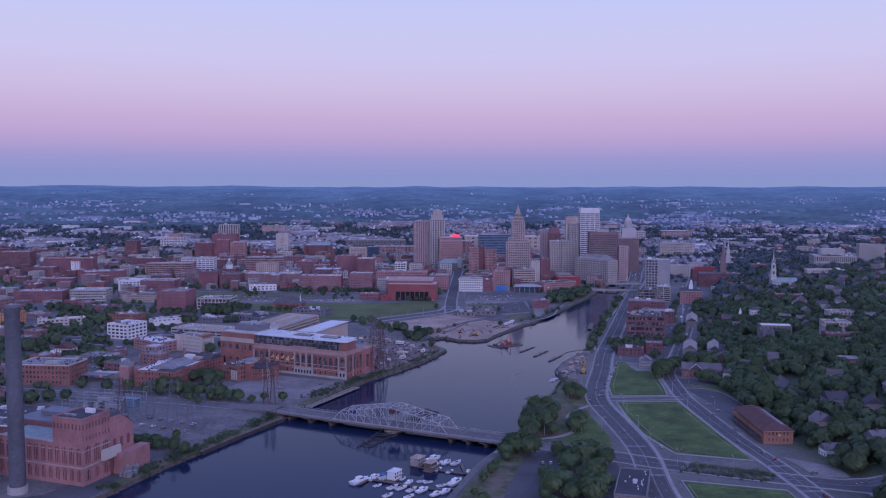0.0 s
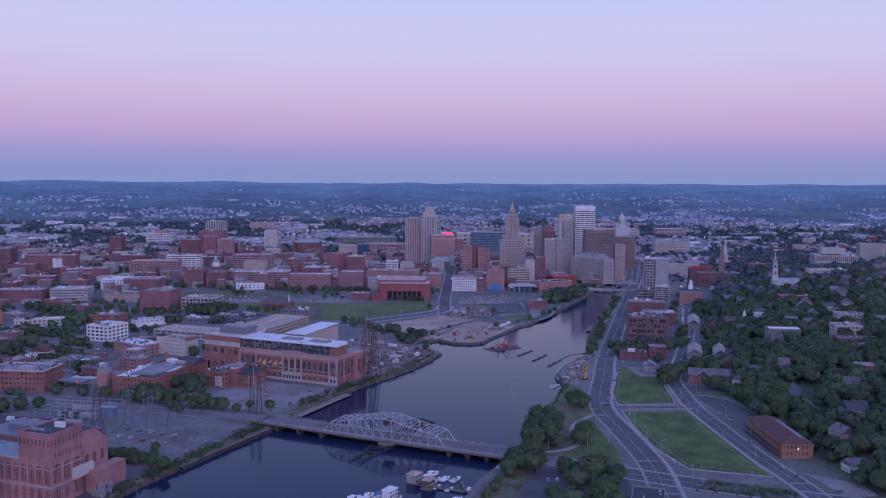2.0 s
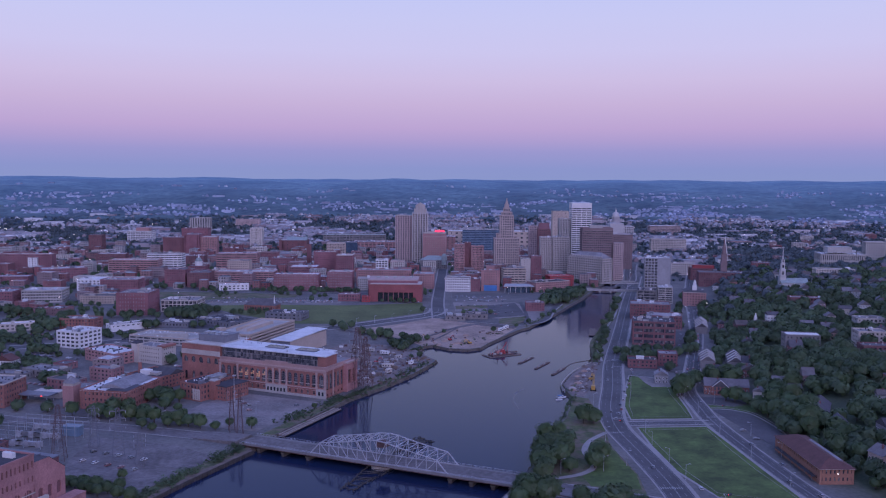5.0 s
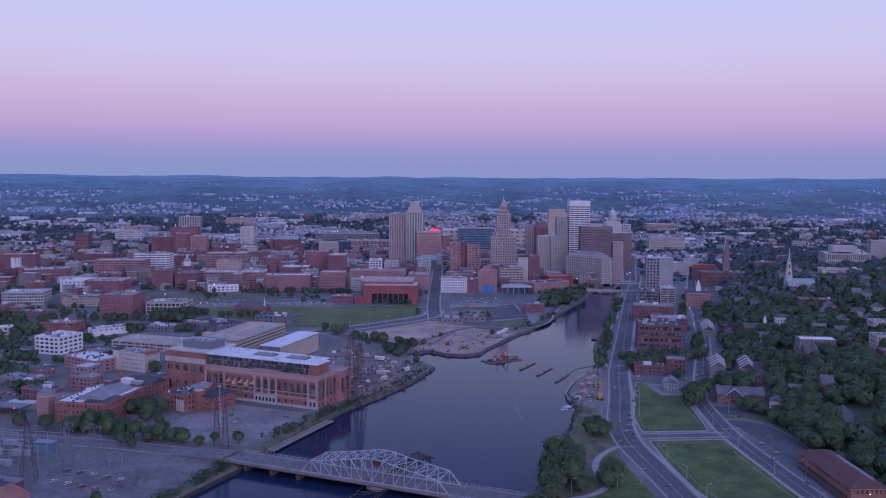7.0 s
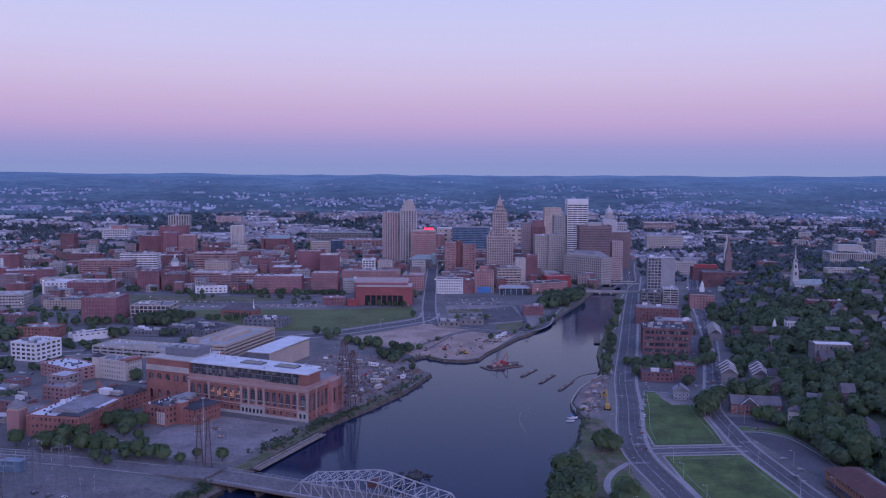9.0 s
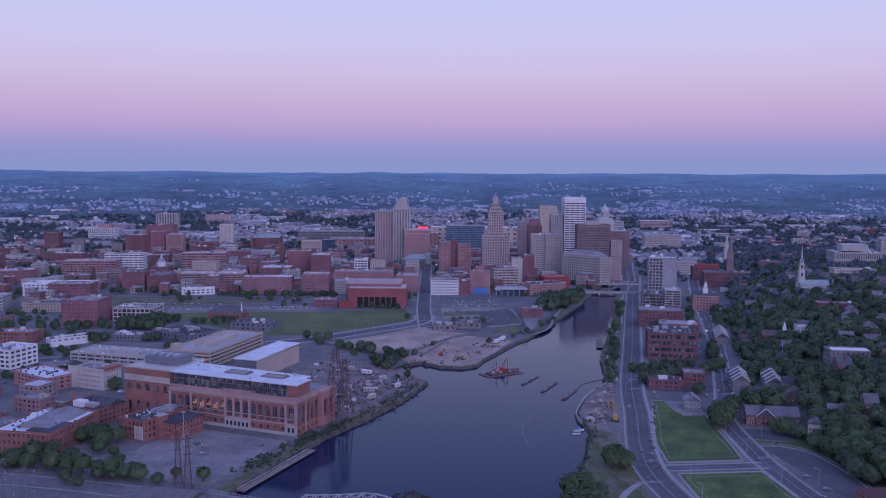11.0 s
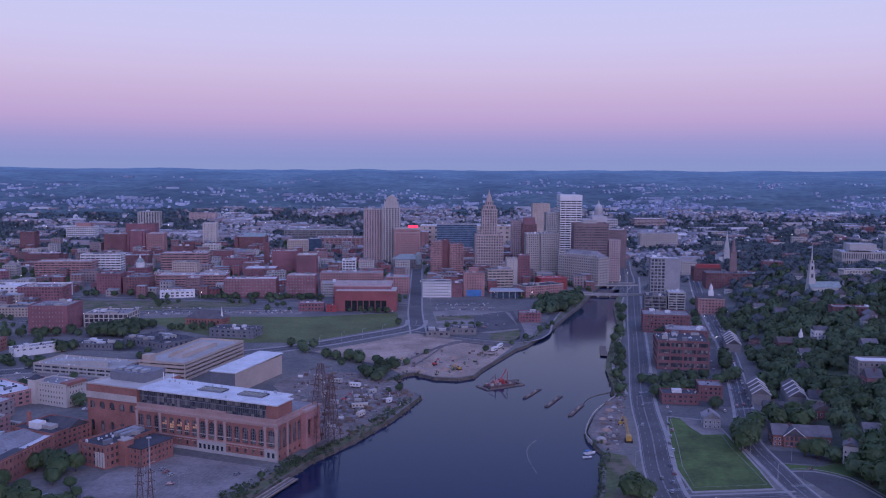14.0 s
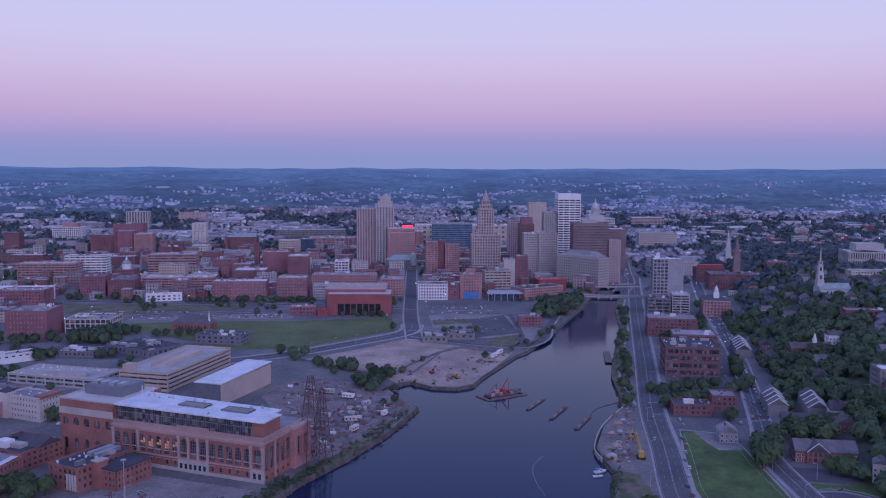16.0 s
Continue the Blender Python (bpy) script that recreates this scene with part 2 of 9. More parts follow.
COPPER = mat("verdigris_copper", (0.26, 0.31, 0.30), 0.7, 0.2, 0.2, 1.0)
PALE_WOOD = mat("aged_white_clapboard", (0.46, 0.45, 0.44), 0.75, 0.14, 0.08, 0.8)
MARBLE = mat("white_marble", (0.44, 0.42, 0.42), 0.6, 0.08, 0.05, 0.5)
LAMP_W = lamp_mat("lit_lamp", (1.0, 0.88, 0.80), 5.0)
LAMP_R = lamp_mat("lit_red_sign", (1.0, 0.03, 0.08), 2.2)
LAMP_WARM = lamp_mat("lit_room", (1.0, 0.56, 0.26), 0.02)
LAMP_S = lamp_mat("signal_red", (1.0, 0.05, 0.04), 3.0)

# the ground: asphalt and dirt in town, greener where the sheet carries the "green" value
GROUND = bpy.data.materials.new("ground_cover")
GROUND.use_nodes = True
gn = GROUND.node_tree
gb = gn.nodes["Principled BSDF"]
gb.inputs["Roughness"].default_value = 0.95
gat = gn.nodes.new("ShaderNodeAttribute")
gat.attribute_name = "green"
town = ramp_of(gn, noise_of(gn, 0.018, 6.0), [(0.35, (0.11, 0.105, 0.112)), (0.5, (0.15, 0.14, 0.14)), (0.68, (0.21, 0.19, 0.18))])
wild = ramp_of(gn, noise_of(gn, 0.03, 6.0), [(0.3, (0.035, 0.05, 0.022)), (0.55, (0.06, 0.085, 0.035)), (0.75, (0.10, 0.10, 0.06))])
gmix = mix_of(gn, "MIX", gat.outputs["Fac"], town, wild)
gfin = ramp_of(gn, noise_of(gn, 0.4, 4.0), [(0.3, (0.75, 0.75, 0.75)), (0.7, (1.2, 1.2, 1.2))])
gn.links.new(mix_of(gn, "MULTIPLY", 1.0, gmix, gfin), gb.inputs["Base Color"])

WATER = bpy.data.materials.new("river_water")
WATER.use_nodes = True
wt = WATER.node_tree
wb = wt.nodes["Principled BSDF"]
wb.inputs["Base Color"].default_value = (0.012, 0.022, 0.055, 1)
wb.inputs["Roughness"].default_value, wb.inputs["IOR"].default_value = 0.085, 1.33
wb.inputs["Specular IOR Level"].default_value = 0.175
wbp = wt.nodes.new("ShaderNodeBump")
wbp.inputs["Strength"].default_value, wbp.inputs["Distance"].default_value = 0.14, 0.15
wt.links.new(noise_of(wt, 0.5, 4.0), wbp.inputs["Height"])
wt.links.new(wbp.outputs[0], wb.inputs["Normal"])


# ---- mesh helpers ----
class Solid:
    """Collects boxes, prisms and beams into one mesh."""

    def __init__(self):
        self.v, self.f, self.s, self.key = [], [], [], {}

    def add(self, vs, fs, slot=0):
        o = len(self.v)
        self.v += vs
        self.f += [tuple(o + i for i in f) for f in fs]
        self.s += [slot] * len(fs)
        return self

    def weld(self, p):
        k = tuple(round(c, 3) for c in p)
        if k not in self.key:
            self.key[k] = len(self.v)
            self.v.append(k)
        return self.key[k]

    def box(self, x0, x1, y0, y1, z0, z1, slot=0):
        return self.add([(x0, y0, z0), (x1, y0, z0), (x1, y1, z0), (x0, y1, z0), (x0, y0, z1), (x1, y0, z1), (x1, y1, z1), (x0, y1, z1)],
                        [(0, 3, 2, 1), (4, 5, 6, 7), (0, 1, 5, 4), (1, 2, 6, 5), (2, 3, 7, 6), (3, 0, 4, 7)], slot)

    def prism(self, poly, z0, z1, slot=0):
        n = len(poly)
        return self.add([(x, y, z0) for x, y in poly] + [(x, y, z1) for x, y in poly],
                        [tuple(range(n - 1, -1, -1)), tuple(range(n, 2 * n))] + [(i, (i + 1) % n, n + (i + 1) % n, n + i) for i in range(n)], slot)

    def frustum(self, x, y, z0, z1, r0, r1, n=12, turn=0.0, slot=0):
        a = [turn + 2 * math.pi * i / n for i in range(n)]
        return self.add([(x + r0 * math.cos(t), y + r0 * math.sin(t), z0) for t in a] + [(x + r1 * math.cos(t), y + r1 * math.sin(t), z1) for t in a],
                        [tuple(range(n - 1, -1, -1)), tuple(range(n, 2 * n))] + [(i, (i + 1) % n, n + (i + 1) % n, n + i) for i in range(n)], slot)

    def dome(self, x, y, z0, r, h, n=16, rings=5, slot=0):
        for k in range(rings):
            a, b = math.pi / 2 * k / rings, math.pi / 2 * (k + 1) / rings
            self.frustum(x, y, z0 + h * math.sin(a), z0 + h * math.sin(b), r * math.cos(a), max(0.05, r * math.cos(b)), n, slot=slot)
        return self

    def gable(self, x0, x1, y0, y1, z0, rise, over=0.4, along="x", slot=0):
        t = 0.25
        x0, x1, y0, y1 = x0 - over, x1 + over, y0 - over, y1 + over
        if along == "x":
            ym = (y0 + y1) / 2
            vs = [(x0, y0, z0), (x0, y1, z0), (x0, ym, z0 + rise), (x1, y0, z0), (x1, y1, z0), (x1, ym, z0 + rise)]
        else:
            xm = (x0 + x1) / 2
            vs = [(x1, y0, z0), (x0, y0, z0), (xm, y0, z0 + rise), (x1, y1, z0), (x0, y1, z0), (xm, y1, z0 + rise)]
        return self.add(vs, [(0, 2, 1), (3, 4, 5), (0, 3, 5, 2), (1, 2, 5, 4), (0, 1, 4, 3)], slot)

    def hip(self, x0, x1, y0, y1, z0, rise, over=0.4, slot=0):
        x0, x1, y0, y1 = x0 - over, x1 + over, y0 - over, y1 + over
        i = min(x1 - x0, y1 - y0) / 2
        if x1 - x0 >= y1 - y0:
            a, b = (x0 + i, (y0 + y1) / 2, z0 + rise), (x1 - i + 0.01, (y0 + y1) / 2, z0 + rise)
            fs = [(0, 1, 5, 4), (1, 2, 5), (2, 3, 4, 5), (3, 0, 4), (3, 2, 1, 0)]
        else:
            a, b = ((x0 + x1) / 2, y0 + i, z0 + rise), ((x0 + x1) / 2, y1 - i + 0.01, z0 + rise)
            fs = [(0, 1, 4), (1, 2, 5, 4), (2, 3, 5), (3, 0, 4, 5), (3, 2, 1, 0)]
        return self.add([(x0, y0, z0), (x1, y0, z0), (x1, y1, z0), (x0, y1, z0), a, b], fs, slot)

    def beam(self, p, q, w, h=None, slot=0):
        p, q = Vector(p), Vector(q)
        d = (q - p).normalized()
        s = d.cross(Vector((0, 0, 1)))
        s = s.normalized() if s.length > 1e-4 else Vector((1, 0, 0))
        u = s.cross(d) * (h or w) / 2
        s = s * w / 2
        vs = [tuple(e + a * s + b * u) for e in (p, q) for a, b in ((-1, -1), (1, -1), (1, 1), (-1, 1))]
        return self.add(vs, [(0, 1, 2, 3), (7, 6, 5, 4), (0, 4, 5, 1), (1, 5, 6, 2), (2, 6, 7, 3), (3, 7, 4, 0)], slot)

    def mesh(self, name, *mats):
        me = bpy.data.meshes.new(name)
        me.from_pydata(self.v, [], self.f)
        for m in mats:
            me.materials.append(m)
        if any(self.s):
            me.polygons.foreach_set("material_index", self.s)
        me.update()
        return me


def part(name, solid, material, parent, label="", kind=""):
    mats = material if isinstance(material, (tuple, list)) else (material,)
    data = solid if isinstance(solid, bpy.types.Mesh) else solid.mesh(name, *mats)
    ob = new(name, data)
    ob.parent = parent
    if label:
        ob["label"] = label
    if kind:
        ob["kind"] = kind
    return ob


def thing(name, label, category, x=0, y=0, z=0, ang=0, group="", kind=""):
    ob = new(name)
    ob.empty_display_size = 1
    ob.matrix_basis = pose(x, y, z, 0, 0, ang)
    return tagged(ob, label, category, group, kind)


def lone(name, solid, material, label, category="", kind="", group=""):
    mats = material if isinstance(material, (tuple, list)) else (material,)
    return tagged(new(name, solid.mesh(name, *mats)), label, category, group, kind)


# ---- lie of the land ----
def main_street_x(y):
    return max(216.0, 231 + (y - 850) * 0.315)


def smooth(a, b, v):
    t = min(1.0, max(0.0, (v - a) / (b - a)))
    return t * t * (3 - 2 * t)


def elev(x, y):
    z = 4.0
    dx = x - main_street_x(y) - 24
    if dx > 0:
        z += 44 * (1 - math.exp(-dx / 120)) * smooth(2300, 1500, y) * smooth(1500, 700, dx)
    r = math.hypot(x, y)
    z += 12 * smooth(1900, 2500, r) + 22 * smooth(2400, 3000, r) + 120 * smooth(2850, 4550, r)
    if r > 2600:
        k = smooth(2600, 3600, r)
        z += k * (10 * noise.noise((x / 420, y / 420, 0.3)) + 5 * noise.noise((x / 150, y / 150, 1.3)))
    return z


WEST_BANK = [(-330, -500), (-300, 50), (-240, 340), (-186, 477), (-168, 527), (-157, 550), (-146, 576), (-119, 632), (-110, 660), (-99, 686), (-66, 761), (-43, 797), (-18, 845), (3, 900), (2, 908),
             (-10, 928), (-15, 950), (-8, 972), (2, 978), (17, 961), (36, 956), (50, 964), (60, 990), (72, 1014), (101, 1071), (114, 1088), (131, 1123), (160, 1187), (190, 1260), (222, 1332), (263, 1441), (310, 1560), (350, 1680)]
EAST_BANK = [(380, 1680), (338, 1560), (288, 1400), (258, 1310), (232, 1195), (204, 1110), (186, 1048), (168, 985), (156, 925), (149, 895), (124, 851), (108, 807), (107, 786), (108, 767), (99, 732), (91, 703), (79, 676), (69, 648), (56, 602), (36, 556), (22, 528),
             (6, 477), (-4, 440), (20, 380), (60, 200), (120, -500)]
RIVER = WEST_BANK + EAST_BANK
WATER_Z = 1.7


def inside(p, poly):
    x, y = p
    c = False
    for i in range(len(poly)):
        (x0, y0), (x1, y1) = poly[i - 1], poly[i]
        if (y0 > y) != (y1 > y) and x < x0 + (y - y0) / (y1 - y0) * (x1 - x0):
            c = not c
    return c


# ---- ground, river, roads ----
from mathutils import geometry

pts, seen_pts = [], set()
for x, y in RIVER:
    pts.append(Vector((x, y)))
rim = len(pts)
for step, x0, x1, y0, y1 in ((30, -1380, 1380, 360, 2280), (110, -4700, 4700, -900, 4950)):
    for i in range(int((x1 - x0) / step) + 1):
        for j in range(int((y1 - y0) / step) + 1):
            x, y = x0 + i * step, y0 + j * step
            if step > 100 and -1400 < x < 1400 and 340 < y < 2300:
                continue
            if math.hypot(x, y) < 4960 and (abs(x) > 420 or y > 1750 or not inside((x, y), RIVER)):
                pts.append(Vector((x, y)))
for y in range(300, 2300, 12):
    for off in (-16, -10, 0, 10, 17, 24, 34):
        x = main_street_x(y) + off
        if y > 640 or off > 16:
            pts.append(Vector((x + 0.01 * off, y)))
gv, ge, gf, *_ = geometry.delaunay_2d_cdt(pts, [(i, (i + 1) % rim) for i in range(rim)], [], 0, 0.01)
keep = [f for f in gf if not inside(((gv[f[0]].x + gv[f[1]].x + gv[f[2]].x) / 3, (gv[f[0]].y + gv[f[1]].y + gv[f[2]].y) / 3), RIVER)]
me = bpy.data.meshes.new("ground")
me.from_pydata([(v.x, v.y, elev(v.x, v.y)) for v in gv], [], [tuple(f) for f in keep])
me.materials.append(GROUND)
green = me.attributes.new("green", "FLOAT", "POINT")
vals = []
for v in gv:
    r = math.hypot(v.x, v.y)
    k = 0.1 + 0.8 * smooth(*((4, 26) if v.y < 760 else (15, 60)), v.x - main_street_x(v.y))
    k = max(k, (0.5 + 0.9 * noise.noise((v.x / 260, v.y / 260, 4.0))) * smooth(1500, 2500, r), smooth(2900, 3500, r))
    vals.append(min(1.0, max(0.0, k)))
green.data.foreach_set("value", vals)
me.update()
for p in me.polygons:
    p.use_smooth = True
tagged(new("ground", me), "city ground of worn asphalt, dirt and green slopes", "ground", kind="structure")

bank = Solid()
for line in (WEST_BANK, EAST_BANK):
    for (xa, ya), (xb, yb) in zip(line, line[1:]):
        L_ = math.hypot(xb - xa, yb - ya)
        ox, oy = (yb - ya) / L_ * 3.2, -(xb - xa) / L_ * 3.2
        bank.add([(xa + ox, ya + oy, -1.5), (xb + ox, yb + oy, -1.5), (xb, yb, 4.02), (xa, ya, 4.02)], [(0, 1, 2, 3)])
        bank.add([(xa, ya, 4.02), (xa + ox, ya + oy, -1.5), (xa, ya, -1.5), (xb, yb, 4.02), (xb + ox, yb + oy, -1.5), (xb, yb, -1.5)], [(0, 1, 2), (3, 5, 4)])
lone("embankment", bank, RIPRAP, "dark stone river embankment at the water", "embankment", "structure")
rocks = Solid()
rr = random.Random(5)
for line in (WEST_BANK[3:22], EAST_BANK[4:20]):
    for (xa, ya), (xb, yb) in zip(line, line[1:]):
        n = int(math.hypot(xb - xa, yb - ya) / 1.3)
        for i in range(n):
            t = (i + rr.random()) / n
            s = rr.uniform(0.5, 1.5)
            x, y, z = xa + (xb - xa) * t + rr.uniform(-2.0, 2.0), ya + (yb - ya) * t + rr.uniform(-1.5, 1.5), rr.uniform(1.0, 2.4)
            rocks.frustum(x, y, z - s, z + s * 0.8, s * 1.3, s * 0.5, 6, rr.random() * 3)
lone("riprap", rocks, RIPRAP, "loose dark boulders along the water's edge", "rocks", "stuff")
lone("water", Solid().add([(-420, -600, WATER_Z), (460, -600, WATER_Z), (460, 1720, WATER_Z), (-420, 1720, WATER_Z)], [(0, 1, 2, 3)]), WATER, "calm dark river water with a faint ripple", "water", "structure")

def hill_z(x, y):
    """The wooded far slopes: crowns by the thousand, flatter as they recede."""
    r = math.hypot(x, y)
    fine = (1 - 0.8 * smooth(3300, 4300, r)) * (7 * noise.noise((x / 60, y / 75, 9)) + 5 * noise.noise((x / 22, y / 30, 5)))
    return elev(x, y) + 7.5 + fine + 10 * noise.noise((x / 330, y / 260, 2))


far = Solid()
RINGS, SPOKES = 70, 260
hill = []
for j in range(RINGS):
    r = 2850 + 1950 * j / (RINGS - 1)
    for i in range(SPOKES):
        a = -0.72 + 1.56 * i / (SPOKES - 1)
        x, y = r * math.sin(a), r * math.cos(a)
        z = hill_z(x, y) + 2.5
        if j > RINGS - 6:
            z = max(z, 166.5 + 3.2 * noise.noise((a * 5, 0.5, 0)) + 1.2 * noise.noise((a * 40, 2.5, 0))) if j == RINGS - 1 else z
        hill.append((x, y, z - (30 if j == 0 else 0)))
far.add(hill, [(j * SPOKES + i, j * SPOKES + i + 1, (j + 1) * SPOKES + i + 1, (j + 1) * SPOKES + i) for j in range(RINGS - 1) for i in range(SPOKES - 1)])
HAZE = mat("hazed_far_hills", (0.045, 0.068, 0.066), 1.0, 0.8, 0.0045, 0.035)
# Distance haze is painted as blue emission; the hills themselves give no light.
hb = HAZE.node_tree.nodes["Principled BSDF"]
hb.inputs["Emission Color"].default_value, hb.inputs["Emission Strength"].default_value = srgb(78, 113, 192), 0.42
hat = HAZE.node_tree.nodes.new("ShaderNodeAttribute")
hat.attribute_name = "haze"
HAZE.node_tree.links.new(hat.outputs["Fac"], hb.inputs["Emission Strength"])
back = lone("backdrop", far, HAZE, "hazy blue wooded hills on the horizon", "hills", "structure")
# strength of the painted haze, rising towards the horizon
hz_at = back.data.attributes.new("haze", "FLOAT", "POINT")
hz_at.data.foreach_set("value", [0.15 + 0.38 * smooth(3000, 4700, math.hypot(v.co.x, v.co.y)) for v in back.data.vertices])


def flat(name, poly, material, label, category, z=4.06, kind="structure"):
    """A level sheet a few centimetres thick."""
    s = Solid()
    tri = geometry.tessellate_polygon([[Vector((x, y, 0)) for x, y in poly]])
    s.add([(x, y, z) for x, y in poly], [t if (poly[t[1]][0] - poly[t[0]][0]) * (poly[t[2]][1] - poly[t[0]][1]) - (poly[t[1]][1] - poly[t[0]][1]) * (poly[t[2]][0] - poly[t[0]][0]) > 0 else t[::-1] for t in tri])
    n = len(poly)
    s.add([(x, y, z - 0.3) for x, y in poly] + [(x, y, z) for x, y in poly], [(i, (i + 1) % n, n + (i + 1) % n, n + i) for i in range(n)])
    return lone(name, s, material, label, category, kind)


def strip_points(line, off):
    out = []
    for i, (x, y) in enumerate(line):
        (xa, ya), (xb, yb) = line[max(0, i - 1)], line[min(len(line) - 1, i + 1)]
        d = math.hypot(xb - xa, yb - ya)
        out.append((x + (yb - ya) / d * off, y - (xb - xa) / d * off))
    return out


def finer(line, step=12.0):
    """The same line through more points, rounded at its corners."""
    out = []
    P = [line[0]] + list(line) + [line[-1]]
    for a, b, c, d in zip(P, P[1:], P[2:], P[3:]):
        n = max(1, int(math.hypot(c[0] - b[0], c[1] - b[1]) / step))
        for k in range(n):
            t = k / n
            out.append(tuple(0.5 * (2 * b[m] + (c[m] - a[m]) * t + (2 * a[m] - 5 * b[m] + 4 * c[m] - d[m]) * t * t + (3 * b[m] - a[m] - 3 * c[m] + d[m]) * t ** 3) for m in (0, 1)))
    return out + [line[-1]]


def ribbon(s, line, o0, o1, z, slot=0):
    A, B = strip_points(line, o0), strip_points(line, o1)
    for i in range(len(line) - 1):
        q = [A[i], B[i], B[i + 1], A[i + 1]]
        s.add([(x, y, max(z, elev(x, y) + z - 4)) for x, y in q], [(0, 1, 2, 3)], slot)
    return s


ROADS = []


def road(name, line, width, label, z=4.10, marks=True, walks=(1.9, 1.9), category="road", top=ASPHALT):
    line = finer(line)
    ROADS.append((line, width / 2 + 3))
    s = ribbon(Solid(), line, -width / 2, width / 2, z)
    ob = lone(name, s, top, label, category, "structure")
    if marks:
        m = Solid()
        ribbon(m, line, -0.35, -0.12, z + 0.03)
        ribbon(m, line, 0.12, 0.35, z + 0.03)
        ribbon(m, line, -width / 2 + 0.7, -width / 2 + 0.9, z + 0.03)
        ribbon(m, line, width / 2 - 0.9, width / 2 - 0.7, z + 0.03)
        for o in (-width / 4, width / 4):
            for i in range(0, len(line) - 1):
                a, b = line[i], line[i + 1]
                mid = ((a[0] + b[0]) / 2, (a[1] + b[1]) / 2)
                ribbon(m, [a, (a[0] + (mid[0] - a[0]) * 0.6, a[1] + (mid[1] - a[1]) * 0.6)], o - 0.12, o + 0.12, z + 0.03)
        part("lane_marking", m, LINE, ob)
    for side, wd in zip((-1, 1), walks):
        if wd:
            p = Solid()
            lo, hi = sorted((side * width / 2, side * (width / 2 + wd)))
            ribbon(p, line, lo, hi, z + 0.14)
            ribbon(p, line, side * width / 2 - 0.12, side * width / 2 + 0.12, z + 0.15)
            part("sidewalk", p, PAVE, ob, "pale concrete sidewalk")
    return ob


def crosswalk(x, y, ang, length, n=None, z=4.16):
    s = Solid()
    c, d = math.cos(radians(ang)), math.sin(radians(ang))
    k = int(length / 1.3)
    for i in range(k):
        u = -length / 2 + i * 1.3
        q = [(u, -1.6), (u + 0.65, -1.6), (u + 0.65, 1.6), (u, 1.6)]
        s.add([(x + a * c - b * d, y + a * d + b * c, z) for a, b in q], [(0, 1, 2, 3)])
    return lone("crosswalk", s, LINE, "white zebra crossing on dark asphalt", "crosswalk", "structure")


road("road_river", [(121, 300), (121, 400), (122, 477), (129, 550), (127, 620), (124, 680), (131, 730), (148, 800), (168, 888), (210, 1040), (273, 1270), (323, 1448), (372, 1620)], 16, "two-way riverside street of dark asphalt with lane lines", walks=(1.1, 2.4))
road("road_hill", [(212, 330), (210, 420), (206, 514), (200, 577), (196, 681), (199, 730), (207, 790), (230, 850), (291, 1028), (330, 1160), (381, 1341), (440, 1530), (493, 1694), (560, 1900)], 12, "street along the foot of the hill with pale sidewalks", walks=(2.2, 1.4))
road("road_cross", [(134, 689.5), (165, 691), (194, 692.5)], 8, "short cross street between two lawns", 4.13)
road("road_wide", [(52, 564), (90, 550), (133, 527), (165, 513), (205, 497), (260, 478), (360, 450)], 18, "wide avenue with crosswalks and planted strips", 4.12)
road("road_west", [(-150, 660), (-175, 668), (-203, 677), (-281, 697), (-420, 730), (-640, 770)], 14, "street of worn asphalt leading onto the bridge", 4.12, marks=False, walks=(1.2, 1.2), top=LOT_D)
road("road_curve", [(-420, 960), (-300, 1004), (-200, 1040), (-108, 1083), (-50, 1130), (4, 1182), (13, 1230)], 17, "curving street with pale sidewalks beside a green", 4.10, walks=(4, 4))
road("road_north", [(12, 1150), (13, 1277), (20, 1455), (38, 1889)], 15, "straight downtown street of dark asphalt", 4.12, marks=False)
road("road_bank", [(12, 1165), (60, 1125), (110, 1105), (140, 1140), (160, 1215), (185, 1290)], 7, "narrow service road round the construction site", 4.11, marks=False, walks=(0, 2))
road("road_district", [(-640, 1230), (-470, 1215), (-300, 1300), (-180, 1322), (-100, 1330), (10, 1345)], 10, "city street through the brick district", 4.11, walks=(2, 2))
road("road_far", [(-900, 1420), (-600, 1440), (-300, 1395), (-120, 1375), (10, 1380)], 11, "city street lined with parked cars", 4.12, walks=(2, 2))
road("road_quay", [(310, 1470), (345, 1560), (380, 1700), (420, 1850)], 20, "broad quay road beside the channel", 4.13)
beds = [(151, 520), (165, 513.5), (180, 507.5), (194, 502)]
for off, half in ((-8.2, 1.5), (-1.2, 1.6), (6.2, 1.6)):
    lone("planting_bed", ribbon(ribbon(Solid(), beds, off - half, off + half, 4.36), beds, off - half - 0.4, off - half, 4.42), ROUGH_GRASS, "long low planted bed in the avenue", "flower bed", "structure")
for x, y, a, l in ((134, 704, 12, 15), (120, 668, 0, 15), (202, 706, 0, 13), (128, 562, 0, 15), (126, 505, 0, 15), (207, 522, 0, 13), (208, 478, 0, 13), (150, 524, 63, 16), (194, 506, 63, 16), (178, 905, 14, 14), (172, 876, 14, 14), (232, 856, 10, 12), (14, 1195, 0, 14), (15, 1330, 0, 14)):
    crosswalk(x, y, a, l)

